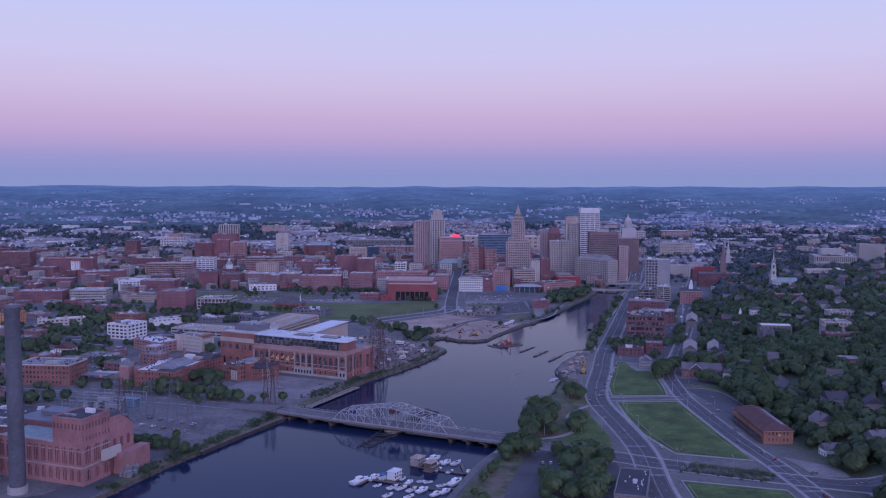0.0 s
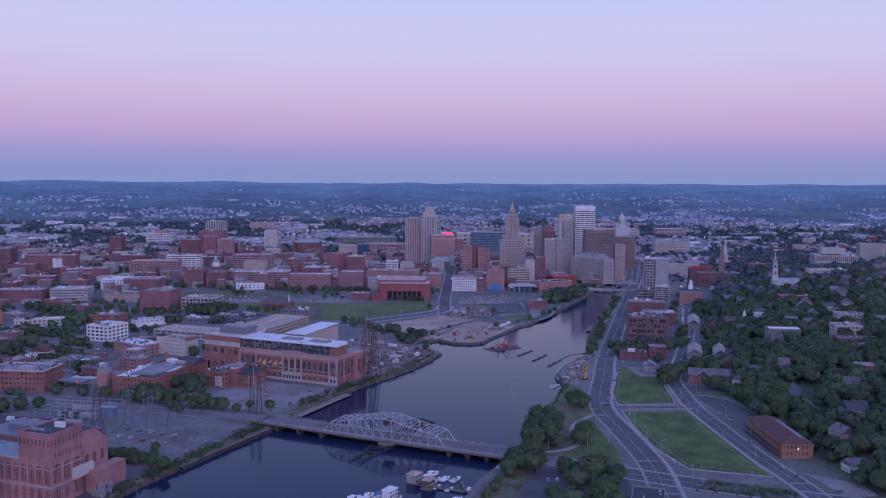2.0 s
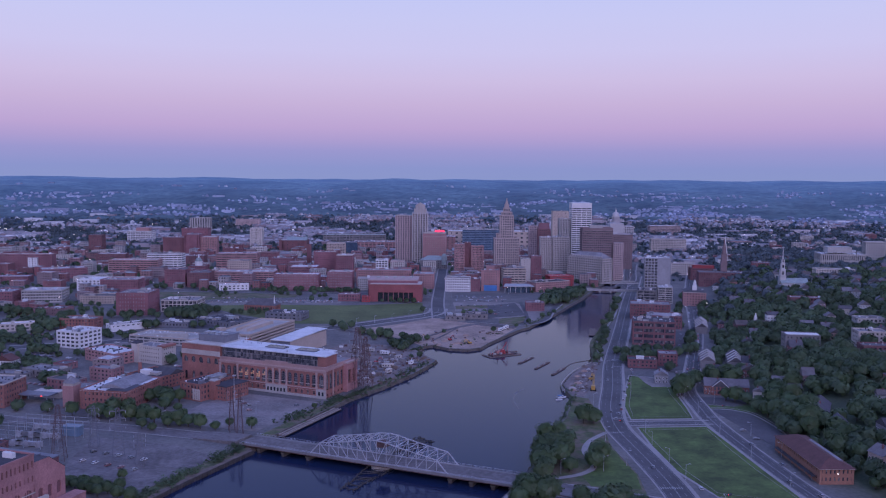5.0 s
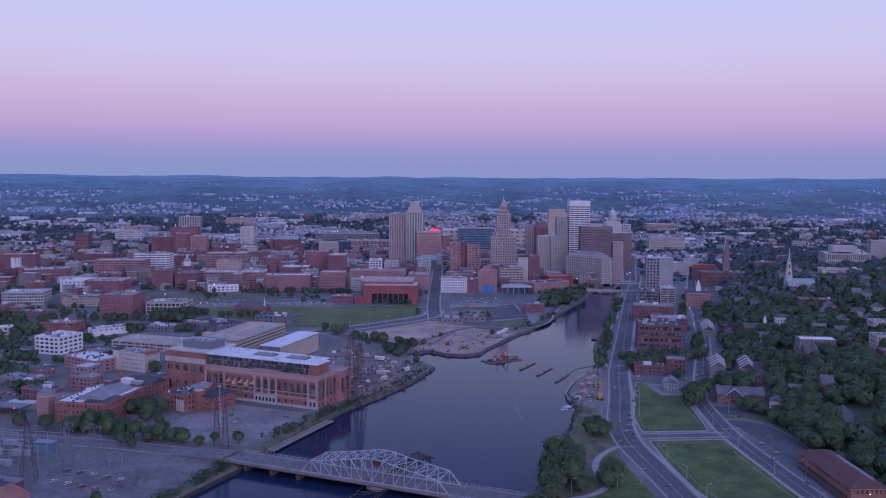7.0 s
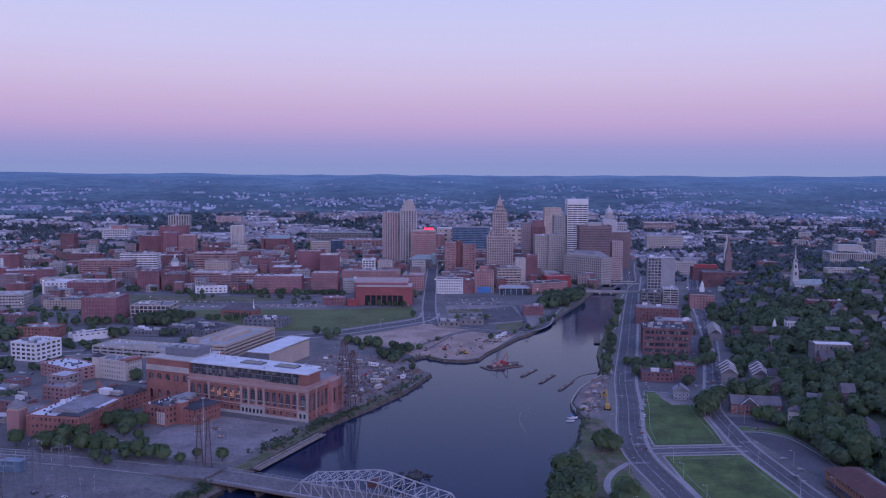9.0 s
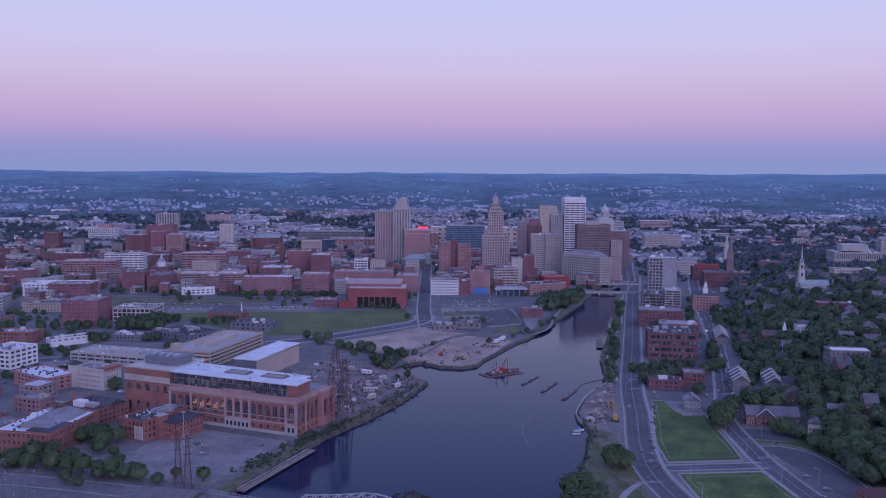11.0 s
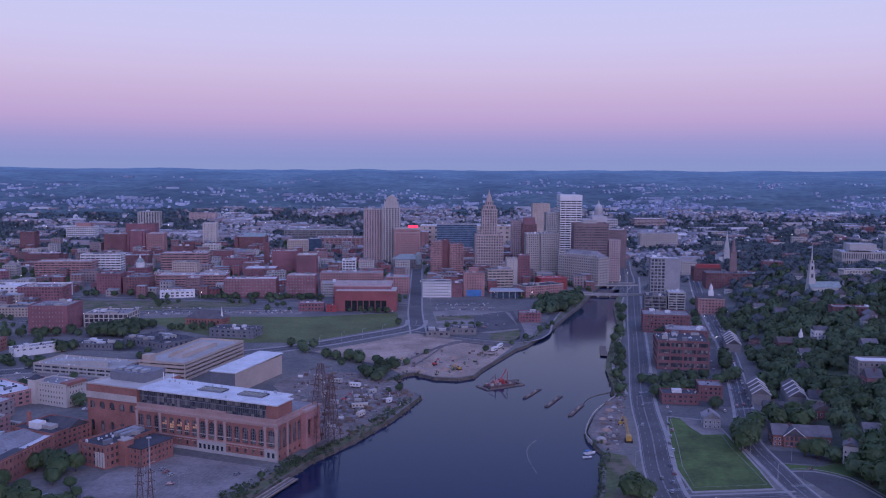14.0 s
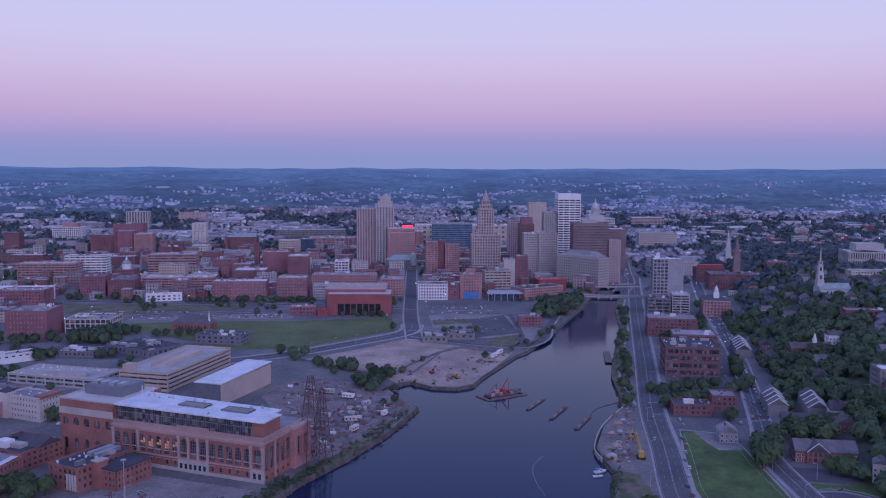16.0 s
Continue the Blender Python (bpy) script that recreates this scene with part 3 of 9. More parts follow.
LAWN_N = [(171, 838), (199, 826), (193, 775), (188, 730), (184, 703), (139.5, 701), (143, 735), (157, 790)]
LAWN_S = [(139, 679), (187, 681), (189, 640), (191, 590), (194, 534), (150, 548), (140, 590), (138, 640)]
LAWN_3 = [(140, 494), (194, 478), (196, 330), (133, 330)]
for poly in (LAWN_N, LAWN_S, LAWN_3):
    cx, cy = sum(p[0] for p in poly) / len(poly), sum(p[1] for p in poly) / len(poly)
    grown = [(cx + (x - cx) * (1 + 2.4 / max(8, math.hypot(x - cx, y - cy))), cy + (y - cy) * (1 + 2.4 / max(8, math.hypot(x - cx, y - cy)))) for x, y in poly]
    flat("pavement", grown, PAVE, "pale concrete walk round a lawn", "pavement", 4.17)
    flat("lawn", poly, GRASS, "mown green lawn with faint worn lines", "lawn", 4.27)
    worn = [(cx + (x - cx) * (1 - 5.5 / max(8, math.hypot(x - cx, y - cy))), cy + (y - cy) * (1 - 5.5 / max(8, math.hypot(x - cx, y - cy)))) for x, y in poly]
    wl_ = Solid()
    ribbon(wl_, worn + worn[:1], -0.14, 0.14, 4.31)
    lone("worn_line", wl_, PAVE, "faint pale edging line on the lawn", "lawn line", "structure")
flat("pavement", [(178, 836), (199, 824), (196, 797), (180, 797), (178, 812)], LOT, "grey asphalt apron beside a house", "pavement", 4.33)
flat("riverside_park", [(44, 566), (58, 603), (71, 648), (81, 676), (93, 703), (101, 732), (110, 766), (120, 760), (118, 700), (111, 640), (115, 585), (112, 553)], ROUGH_GRASS, "rough grass park between river and street", "park", 4.07)
flat("lawn", [(109, 652), (98, 640), (94.5, 626), (95.5, 606), (92, 592), (82, 582), (84, 566), (111, 560), (114, 585), (111, 620)], GRASS, "green lawn inside the bend of a footpath", "lawn", 4.12)
s = Solid()
ribbon(s, finer([(114, 668), (100, 650), (92, 628), (93, 606), (90, 594), (80, 584), (66, 578)], 3), -1.9, 1.9, 4.16)
lone("footpath", s, PAVE, "pale curving concrete footpath through grass", "footpath", "structure")
verge = finer([(158, 905), (170, 985), (190, 1050), (209, 1110), (237, 1195), (263, 1310), (291, 1400)], 8)
lone("bank_verge", ribbon(Solid(), verge, -4.5, 5.0, 4.06), ROUGH_GRASS, "rough grass between river and street", "grass verge", "structure")
s = Solid()
ribbon(s, finer([(160, 900), (164, 930), (172, 985), (192, 1050), (212, 1110), (240, 1195), (268, 1310), (296, 1400)], 6), -1.2, 1.2, 4.10)
lone("footpath", s, PAVE, "paved riverside walk above the water", "footpath", "structure")
flat("green", [(-103, 1107), (-55, 1150), (-8, 1194), (-8, 1282), (-60, 1268), (-113, 1256), (-230, 1262), (-300, 1250), (-240, 1180), (-160, 1110)], FIELD, "wide green field of cut grass", "lawn", 4.09)
flat("green", [(-330, 1300), (-190, 1335), (-190, 1368), (-330, 1385), (-420, 1390), (-420, 1340)], ROUGH_GRASS, "strip of rough grass beside a street", "lawn", 4.07)
flat("bare_lot", [(-92, 1062), (-40, 1105), (8, 1155), (30, 1128), (58, 1108), (100, 1082), (72, 1016), (60, 992), (50, 967), (36, 959), (17, 964), (2, 981), (-9, 974), (-18, 990), (-50, 1022)], DIRT, "bare gravel building plot beside the river", "building site", 4.07)
flat("bare_lot", [(-15, 950), (-45, 980), (-92, 985), (-110, 940), (-60, 800), (-46, 800), (-20, 847), (0, 900), (0, 908)], YARD, "gravelly contractors' yard on the point", "yard", 4.06)
flat("works_shore", [(109, 806), (125, 850), (148, 893), (152, 880), (143, 846), (133, 805), (118, 766), (110, 770), (109, 786)], YARD, "brown sandy works along the shore", "building site", 4.08)
flat("parking_lot", [(-172, 688), (-182, 722), (-176, 745), (-153, 778), (-88, 748), (-94, 728), (-122, 672)], LOT, "worn grey parking lot with faint bay lines", "parking lot", 4.07)
verge = finer(WEST_BANK[3:13], 8)
lone("bank_verge", ribbon(Solid(), verge, -8.5, -0.3, 4.09), ROUGH_GRASS, "strip of rough grass along the river bank", "grass verge", "structure")
verge = finer(WEST_BANK[25:33], 8)
lone("bank_verge", ribbon(Solid(), verge, -7.0, -2.5, 4.09), ROUGH_GRASS, "grass verge above the quay", "grass verge", "structure")
bays = Solid()
for (ax, ay), (bx, by), n in (((-166, 700), (-122, 684), 18), ((-170, 722), (-112, 702), 24), ((-166, 740), (-106, 718), 24), ((-158, 758), (-100, 734), 24)):
    L_ = math.hypot(bx - ax, by - ay)
    dx, dy = (bx - ax) / L_, (by - ay) / L_
    for k in range(n + 1):
        x, y = ax + (bx - ax) * k / n, ay + (by - ay) * k / n
        q = [(x + dx * a - dy * c, y + dy * a + dx * c, 4.1) for a, c in ((-0.1, -4.6), (0.1, -4.6), (0.1, 4.6), (-0.1, 4.6))]
        bays.add(q, [(0, 1, 2, 3)])
lone("bay_lines", bays, LINE, "faint painted parking bay lines on asphalt", "road markings", "stuff")
flat("parking_lot", [(168, 868), (226, 862), (244, 905), (260, 960), (274, 1005), (290, 1060), (262, 1066), (236, 1060), (214, 1000), (196, 940)], ASPHALT, "dark yard between brick offices", "yard", 4.05)
flat("parking_lot", [(-320, 1150), (-190, 1140), (-186, 1110), (-225, 1112), (-240, 1070), (-330, 1085)], ASPHALT, "dark parking lot among low plants", "parking lot", 4.07)
flat("parking_lot", [(-226, 660), (-166, 641), (-134, 616), (-150, 580), (-178, 545), (-220, 580)], LOT_D, "cracked grey parking lot behind the substation", "parking lot", 4.07)
flat("parking_lot", [(34, 1168), (85, 1150), (125, 1128), (148, 1200), (120, 1290), (60, 1300), (34, 1290)], LOT, "large half-empty downtown parking lot", "parking lot", 4.07)
flat("parking_lot", [(80, 1258), (120, 1286), (121, 1176), (70, 1153)], ASPHALT, "fresh dark asphalt parking lot", "parking lot", 4.14)
flat("lawn", [(86, 1148), (121, 1168), (112, 1120), (92, 1090), (82, 1115)], ROUGH_GRASS, "triangle of rough grass between paths", "lawn", 4.12)
flat("lawn", [(36, 1226), (84, 1236), (84, 1262), (36, 1256)], ROUGH_GRASS, "planted strip across a parking lot", "lawn", 4.13)
road("path", [(128, 1290), (124, 1200), (116, 1130), (94, 1088)], 5, "pale curving access lane by the river", 4.12, False, (0, 0), "path")
flat("parking_lot", [(215, 540), (240, 520), (280, 505), (222, 500)], LOT, "sloping dark parking lot beside the street", "parking lot", 4.30)
flat("parking_lot", [(9, 474), (0, 440), (20, 398), (104, 398), (108, 535), (60, 553), (42, 553), (26, 524)], ASPHALT, "dark parking lot beside the marina", "parking lot", 4.07)
flat("bank_ground", [(10, 472), (2, 442), (20, 400), (32, 400), (30, 440), (36, 478), (50, 530), (56, 552), (43, 552), (27, 523)], ROUGH_GRASS, "weedy bank strewn with gear above the marina", "bank", 4.13)
road("path", [(44, 400), (42, 440), (46, 480), (58, 524), (74, 556)], 9, "dark asphalt lane beside the marina", 4.16, False, (0, 0), "lane")
flat("parking_lot", [(206, 727), (216, 640), (231, 636), (234, 662), (234, 682), (230, 712), (218, 726)], ASPHALT, "long dark parking lot beside a brick block", "parking lot", 4.12)
flat("parking_lot", [(207, 766), (206, 744), (226, 738), (243, 746), (243, 756), (216, 764)], ASPHALT, "small dark parking lot below a gabled house", "parking lot", 4.12)
ribbon_edge = finer([(206, 729), (219, 728), (232, 715), (236, 690), (236.5, 664), (233, 636)], 5)
lone("retaining_wall", ribbon(ribbon(Solid(), ribbon_edge, -0.4, 0.4, 5.1), ribbon_edge, 0.4, 2.2, 4.2), PAVE, "low pale kerb wall curving round a parking lot", "wall", "structure")
flat("lawn", [(206, 731), (220, 730), (233, 718), (244, 722), (243, 740), (226, 735), (206, 741)], GRASS, "narrow grass verge above a parking lot", "lawn", 4.1)
flat("parking_lot", [(-330, 1010), (-250, 1040), (-230, 1000), (-290, 930), (-330, 960)], LOT, "grey parking lot among low buildings", "parking lot", 4.07)
flat("parking_lot", [(-300, 1270), (-120, 1275), (-120, 1310), (-300, 1290)], LOT, "parking strip full of cars", "parking lot", 4.06)

flat("yard", [(-330, 400), (-226, 392), (-192, 470), (-172, 520), (-160, 548), (-178, 545), (-200, 520), (-220, 470), (-300, 440)], ASPHALT, "dark asphalt yard round the generating station", "yard", 4.06)
lines = Solid()
for row in range(5):
    for i in range(17):
        x, y = -160 + i * 3.6 + row * 5.5, 762 - i * 1.75 - row * 15
        if inside((x, y), [(-172, 688), (-180, 722), (-174, 745), (-153, 772), (-94, 744), (-98, 728), (-122, 676)]):
            c, d = math.cos(radians(38)), math.sin(radians(38))
            lines.add([(x, y, 4.12), (x + 0.25, y, 4.12), (x + 0.25 + 3.4 * c, y + 3.4 * d, 4.12), (x + 3.4 * c, y + 3.4 * d, 4.12)], [(0, 1, 2, 3)])
lone("bay_lines", lines, LINE, "faded white parking bay lines", "road marking", "structure")

# ---- occupancy, for filling the town without overlaps ----
TAKEN = {}


def claim(x, y, r):
    TAKEN.setdefault((int(x // 80), int(y // 80)), []).append((x, y, r))


for line, half in ROADS:
    for (xa, ya), (xb, yb) in zip(line, line[1:]):
        n = max(1, int(math.hypot(xb - xa, yb - ya) / 6))
        for k in range(n):
            claim(xa + (xb - xa) * k / n, ya + (yb - ya) * k / n, half)


def is_free(x, y, r):
    for dx, dy in ((0, 0), (r, 0), (-r, 0), (0, r), (0, -r)):
        if inside((x + dx, y + dy), RIVER):
            return False
    i, j = int(x // 80), int(y // 80)
    for a in (-1, 0, 1):
        for b in (-1, 0, 1):
            for u, v, c in TAKEN.get((i + a, j + b), ()):
                if (x - u) ** 2 + (y - v) ** 2 < (r + c) ** 2:
                    return False
    return True


for poly in (LAWN_N, LAWN_S, LAWN_3):
    cx, cy = sum(p[0] for p in poly) / len(poly), sum(p[1] for p in poly) / len(poly)
    for k in (-50, -25, 0, 25, 50):
        claim(cx + k * 0.1, cy + k, 26)
for x, y, r in ((-60, 1190, 55), (-150, 1200, 60), (-230, 1220, 40), (0, 1060, 60), (40, 1020, 45), (-40, 1070, 30), (-40, 880, 55), (-70, 940, 40), (-135, 720, 50), (-190, 610, 48), (80, 1220, 75), (70, 520, 45), (75, 600, 30), (90, 670, 25), (105, 730, 18), (130, 830, 28), (-250, 1340, 40), (-350, 1350, 40), (-200, 1270, 45), (-270, 1270, 35), (60, 1300, 60), (110, 1320, 50), (50, 1355, 35), (130, 1250, 45), (160, 1330, 40), (40, 1250, 30), (-20, 1240, 35), (-100, 1245, 40), (70, 1165, 40), (150, 1180, 25), (-320, 1290, 30), (-100, 1180, 45), (-205, 738, 30), (-230, 705, 22), (-200, 700, 20), (-165, 700, 30), (-430, 1060, 40), (-445, 1120, 40), (-310, 838, 14)):
    claim(x, y, r)


# ---- buildings ----
def facade(wall, at, L, h, fh, bay, pier, span, base, depth=0.35):
    """A wall skin with a grid of recessed window openings; at(u, v) turns along-wall and depth into plan x, y."""
    nb = max(1, round(L / bay))
    nf = max(1, round((h - base) / fh))
    b, f = L / nb, (h - base) / nf
    pw = b * pier
    U, Z = [0.0], [0.0]
    for i in range(nb):
        U += [max(i * b + pw / 2, pw * 0.9), min((i + 1) * b - pw / 2, L - pw * 0.9)]
    for j in range(nf):
        Z += [base + j * f + f * span * 0.65, min(base + (j + 1) * f - f * span * 0.35, h - 0.05)]
    U, Z = U + [L], Z + [h]

    def put(*uvz):
        wall.f.append(tuple(wall.weld((*at(u, v), z)) for u, v, z in uvz))
        wall.s.append(0)

    for i in range(len(U) - 1):
        for j in range(len(Z) - 1):
            u0, u1, z0, z1 = U[i], U[i + 1], Z[j], Z[j + 1]
            if i % 2 and j % 2:
                for (a, c), (e, g) in (((u0, z0), (u1, z0)), ((u1, z0), (u1, z1)), ((u1, z1), (u0, z1)), ((u0, z1), (u0, z0))):
                    put((a, 0, c), (e, 0, g), (e, depth, g), (a, depth, c))
            else:
                put((u0, 0, z0), (u1, 0, z0), (u1, 0, z1), (u0, 0, z1))


def building(name, label, category, ax, ay, ang, w, d, h, wall=BRICKS, glass=GLASS, fh=3.7, bay=3.6, pier=0.5, span=0.5, roof=ROOFS, units=2, parapet=0.9, base=0.6, z=None, group="", sides=True, cap=None, seed=0):
    """A flat-roofed block. (ax, ay) is its left front corner, seen from the front; ang turns its front."""
    c, s = math.cos(radians(ang)), math.sin(radians(ang))
    if z is None:
        z = min(elev(ax + u * c - v * s, ay + u * s + v * c) for u, v in ((0, 0), (w, 0), (w, d), (0, d))) - 0.05
    root = thing(name, label, category, ax, ay, z, ang, group)
    for k in range(max(1, int(w / 8)) + 1):
        for j in range(max(1, int(d / 8)) + 1):
            u, v = w * k / max(1, int(w / 8)), d * j / max(1, int(d / 8))
            claim(ax + u * c - v * s, ay + u * s + v * c, 5)
    t = 0.35
    W = Solid()
    facade(W, lambda u, v: (u, v), w, h, fh, bay, pier, span, base)
    facade(W, lambda u, v: (u, d - v), w, h, fh, bay, pier, span, base)
    facade(W, lambda u, v: (v, u), d, h, fh, bay, pier, span, base)
    facade(W, lambda u, v: (w - v, u), d, h, fh, bay, pier, span, base)
    part("wall", W, wall, root)
    part("glazing", Solid().box(t, w - t, t, d - t, 0.1, h - 0.1), glass, root, "dark window glass", "stuff")
    part("roof", Solid().box(0.1, w - 0.1, 0.1, d - 0.1, h - 0.05, h + 0.15), roof, root)
    P = Solid()
    q = 0.4
    P.box(-0.1, w + 0.1, -0.1, q, h + 0.15, h + 0.15 + parapet).box(-0.1, w + 0.1, d - q, d + 0.1, h + 0.15, h + 0.15 + parapet)
    P.box(-0.1, q, q, d - q, h + 0.15, h + 0.13 + parapet).box(w - q, w + 0.1, q, d - q, h + 0.15, h + 0.13 + parapet)
    part("parapet", P, cap or wall, root)
    rg = random.Random(int(abs(ax) * 7 + abs(ay) * 13) + seed)
    for _ in range(units):
        uw, ud, uh = rg.uniform(2, min(7, w / 3)), rg.uniform(2, min(6, d / 3)), rg.uniform(1.2, 3.0)
        ux, uy = rg.uniform(1.5, w - uw - 1.5), rg.uniform(1.5, d - ud - 1.5)
        U = Solid().box(ux, ux + uw, uy, uy + ud, h + 0.14, h + 0.15 + uh)
        U.box(ux - 0.1, ux + uw + 0.1, uy - 0.1, uy + ud + 0.1, h + 0.15 + uh, h + 0.3 + uh)
        part("rooftop_unit", U, rg.choice((GREY_METAL, METAL, WHITE_ROOF, CONC)), root, "boxy rooftop machinery")
    C = Solid()
    for _ in range(int(w * d / 70)):
        ux, uy = rg.uniform(1, w - 2.2), rg.uniform(1, d - 2.2)
        a, e, f = rg.uniform(0.5, 1.4), rg.uniform(0.5, 1.4), rg.uniform(0.4, 1.5)
        C.box(ux, ux + a, uy, uy + e, h + 0.14, h + 0.15 + f)
    if C.v:
        part("roof_vents", C, rg.choice((WHITE_ROOF, METAL, CONC, DARK_ROOF)), root, "small vents and hatches on the roof", "stuff")
    return root


def pent(root, x0, x1, y0, y1, z0, z1, wall=CONC, name="penthouse"):
    s = Solid().box(x0, x1, y0, y1, z0, z1).box(x0 - 0.3, x1 + 0.3, y0 - 0.3, y1 + 0.3, z1, z1 + 0.4)
    return part(name, s, wall, root)


def arch_wall(S, at, u0, u1, z0, z1, op_w, sill, spring, depth=0.7, n=8, slot=0):
    """One wall bay with a round-headed opening: front skin, reveals."""
    m, r = (u0 + u1) / 2, op_w / 2
    L, R = m - r, m + r

    def face(uz, v=0.0):
        return [(*at(u, v), z) for u, z in uz]

    def quad(a, b, c2, d2):
        S.add(face([a, b, c2, d2]), [(0, 1, 2, 3)], slot)

    quad((u0, z0), (L, z0), (L, z1), (u0, z1))
    quad((R, z0), (u1, z0), (u1, z1), (R, z1))
    if sill > z0:
        quad((L, z0), (R, z0), (R, sill), (L, sill))
    arc = [(m - r * math.cos(math.pi * i / n), spring + r * math.sin(math.pi * i / n)) for i in range(n + 1)]
    for p, q2 in zip(arc, arc[1:]):
        quad(p, q2, (q2[0], z1), (p[0], z1))
    edge = [(L, sill)] + arc + [(R, sill)]
    for p, q2 in zip(edge, edge[1:] + edge[:1]):
        S.add(face([p, q2]) + face([q2, p], depth), [(0, 1, 2, 3)], slot)
    return S


# ---- the old power station turned offices ----
ps = thing("power_station", "long red-brick former power station with stone trim and glazed attic", "industrial building", -175.2, 801.2, 4.0, -25.6)
for k in range(9):
    claim(-210 + k * 16, 828 - k * 7.5, 30)
W0, D0, H0 = 100.5, 44.0, 24.0
wallS, stoneS = Solid(), Solid()
at_f = lambda u, v: (u, v)
at_e = lambda u, v: (W0 - v, u)
BAYS = [0.0, 5.9, 11.9, 17.8] + [17.8 + 5.6 * k for k in range(1, 6)] + [52.2, 58.5, 64.9] + [64.9 + 5.56 * k for k in range(1, 6)] + [W0]
nb = len(BAYS) - 1
for u0, u1 in zip(BAYS, BAYS[1:]):
    wide = u1 - u0 if u1 - u0 < 7 else 6.4
    arch_wall(wallS, at_f, u0, u1, 7.5, 20.5, wide * 0.66, 8.4, 16.4, n=6)
    arch_wall(wallS, at_f, u0, u1, 0.0, 7.5, wide * 0.34, 2.6, 4.6, n=4)
wallS.box(0, W0, 0, 0.72, 20.5, 20.9)
ne = 8
be = D0 / ne
for i in range(ne):
    arch_wall(wallS, at_e, i * be, (i + 1) * be, 4.5, 21.5, be * 0.7, 6.5, 16.8)
    arch_wall(wallS, at_e, i * be, (i + 1) * be, 0, 4.5, be * 0.4, 1.6, 2.8, n=4)
wallS.box(W0 - 0.72, W0, 0.72, D0, 21.5, 21.9)
wallS.box(0, W0 - 0.72, D0 - 0.8, D0, 0, H0).box(0, 0.7, 0.73, D0 - 0.8, 0, H0)
part("wall", wallS, BRICK, ps)
part("glazing", Solid().box(0.71, W0 - 0.71, 0.71, D0 - 0.81, 0.1, H0 - 0.3), GLASS, ps, "dark glass behind round-headed windows")
for u in (0.3, 17.8, 45.8, 52.2, 58.5, 64.9, 92.7, W0 - 0.4):
    part("pilaster", Solid().box(u - 0.75, u + 0.75, -0.6, -0.02, 7.7, 20.0).box(u - 1.0, u + 1.0, -0.75, -0.02, 18.8, 20.0).box(u - 1.0, u + 1.0, -0.75, -0.02, 7.7, 8.6), BUFF, ps, "pale stone pilaster")
stoneS.box(0, W0, 0, 0.7, 20.92, H0).box(W0 - 0.7, W0, 0.72, D0, 21.92, H0)
stoneS.box(0, W0, -0.25, -0.02, 20.0, 21.3).box(-0.3, W0 + 0.3, -0.3, 0.75, H0, H0 + 0.9)
part("cornice", Solid().box(-0.5, W0 + 0.5, -0.9, -0.02, 21.3, 22.4).box(-0.3, W0 + 0.3, -0.5, -0.03, 7.0, 7.7), BUFF, ps, "pale stone cornice and sill course")
part("plinth", Solid().box(-0.3, W0 + 0.3, -0.45, -0.03, 0.0, 1.9), CONC, ps, "pale stone plinth")
ent = part("entrance_base", Solid().box(45.2, 65.5, -0.42, -0.02, 1.9, 7.0), CONC, ps, "pale stone entrance base")
part("corner_base", Solid().box(92.2, W0 + 0.2, -0.42, -0.02, 1.9, 7.0), CONC, ps, "pale stone corner base")
for k in range(6):
    part("doorway", Solid().box(46.6 + k * 3.1, 48.2 + k * 3.1, -0.5, -0.43, 2.0, 4.8), ATTIC, ent)
for k in range(2):
    part("doorway", Solid().box(94.2 + k * 3.2, 95.8 + k * 3.2, -0.5, -0.43, 2.2, 5.2), ATTIC, ps)
stoneS.box(45, 65.7, -0.7, 0.7, H0 + 0.9, H0 + 2.0)
for i in (0, 2, 6, 8):
    stoneS.box(W0 + 0.02, W0 + 0.55, max(0, i * be - 0.8), min(D0, i * be + 0.8), 0.0, 21.3)
stoneS.box(W0 + 0.02, W0 + 0.8, -0.5, D0 + 0.5, 21.3, 22.6).box(W0 - 0.7, W0 + 0.3, 0.76, D0 + 0.3, H0, H0 + 0.9)
# end pavilion standing forward of the river front
part("pavilion", Solid().box(W0 + 0.03, W0 + 3.2, D0 - 17, D0 - 14.5, 0, 22.6).box(W0 + 0.03, W0 + 3.2, D0 - 2.5, D0, 0, 22.6).box(W0 + 0.03, W0 + 3.2, D0 - 14.5, D0 - 2.5, 17.5, 22.6).box(W0 + 0.03, W0 + 3.2, D0 - 14.5, D0 - 2.5, 0, 6).box(W0 + 1.2, W0 + 3.2, D0 - 9.3, D0 - 7.7, 6, 17.5), BRICK_S, ps, "brick end pavilion with tall openings")
part("pavilion_cornice", Solid().box(W0 + 0.03, W0 + 4.0, D0 - 17.6, D0 + 0.6, 22.6, 24.0), BUFF, ps)
sills = Solid()
for u0, u1 in zip(BAYS, BAYS[1:]):
    part("balcony_sill", Solid().box(u0 + 0.9, u1 - 0.9, -0.3, -0.03, 10.5, 10.9), STONE, ps)
    for k in range(3):
        u = u0 + (u1 - u0) * (0.24 + 0.26 * k)
        sills.box(u - 0.5, u + 0.5, -0.2, -0.03, 5.7, 5.95)
part("window_sills", sills, STONE, ps, "row of pale sills under the tall windows", "stuff")
part("stone_trim", stoneS, PINK_STONE, ps, "pink-buff stone cornice, pilasters and base")
b = 5.6
win = Solid()
for k in range(4):
    u = -b * 0.39 + k * b * 0.78 / 3
    win.box(u - 0.09, u + 0.09, -0.08, 0.05, 0, 8.8)
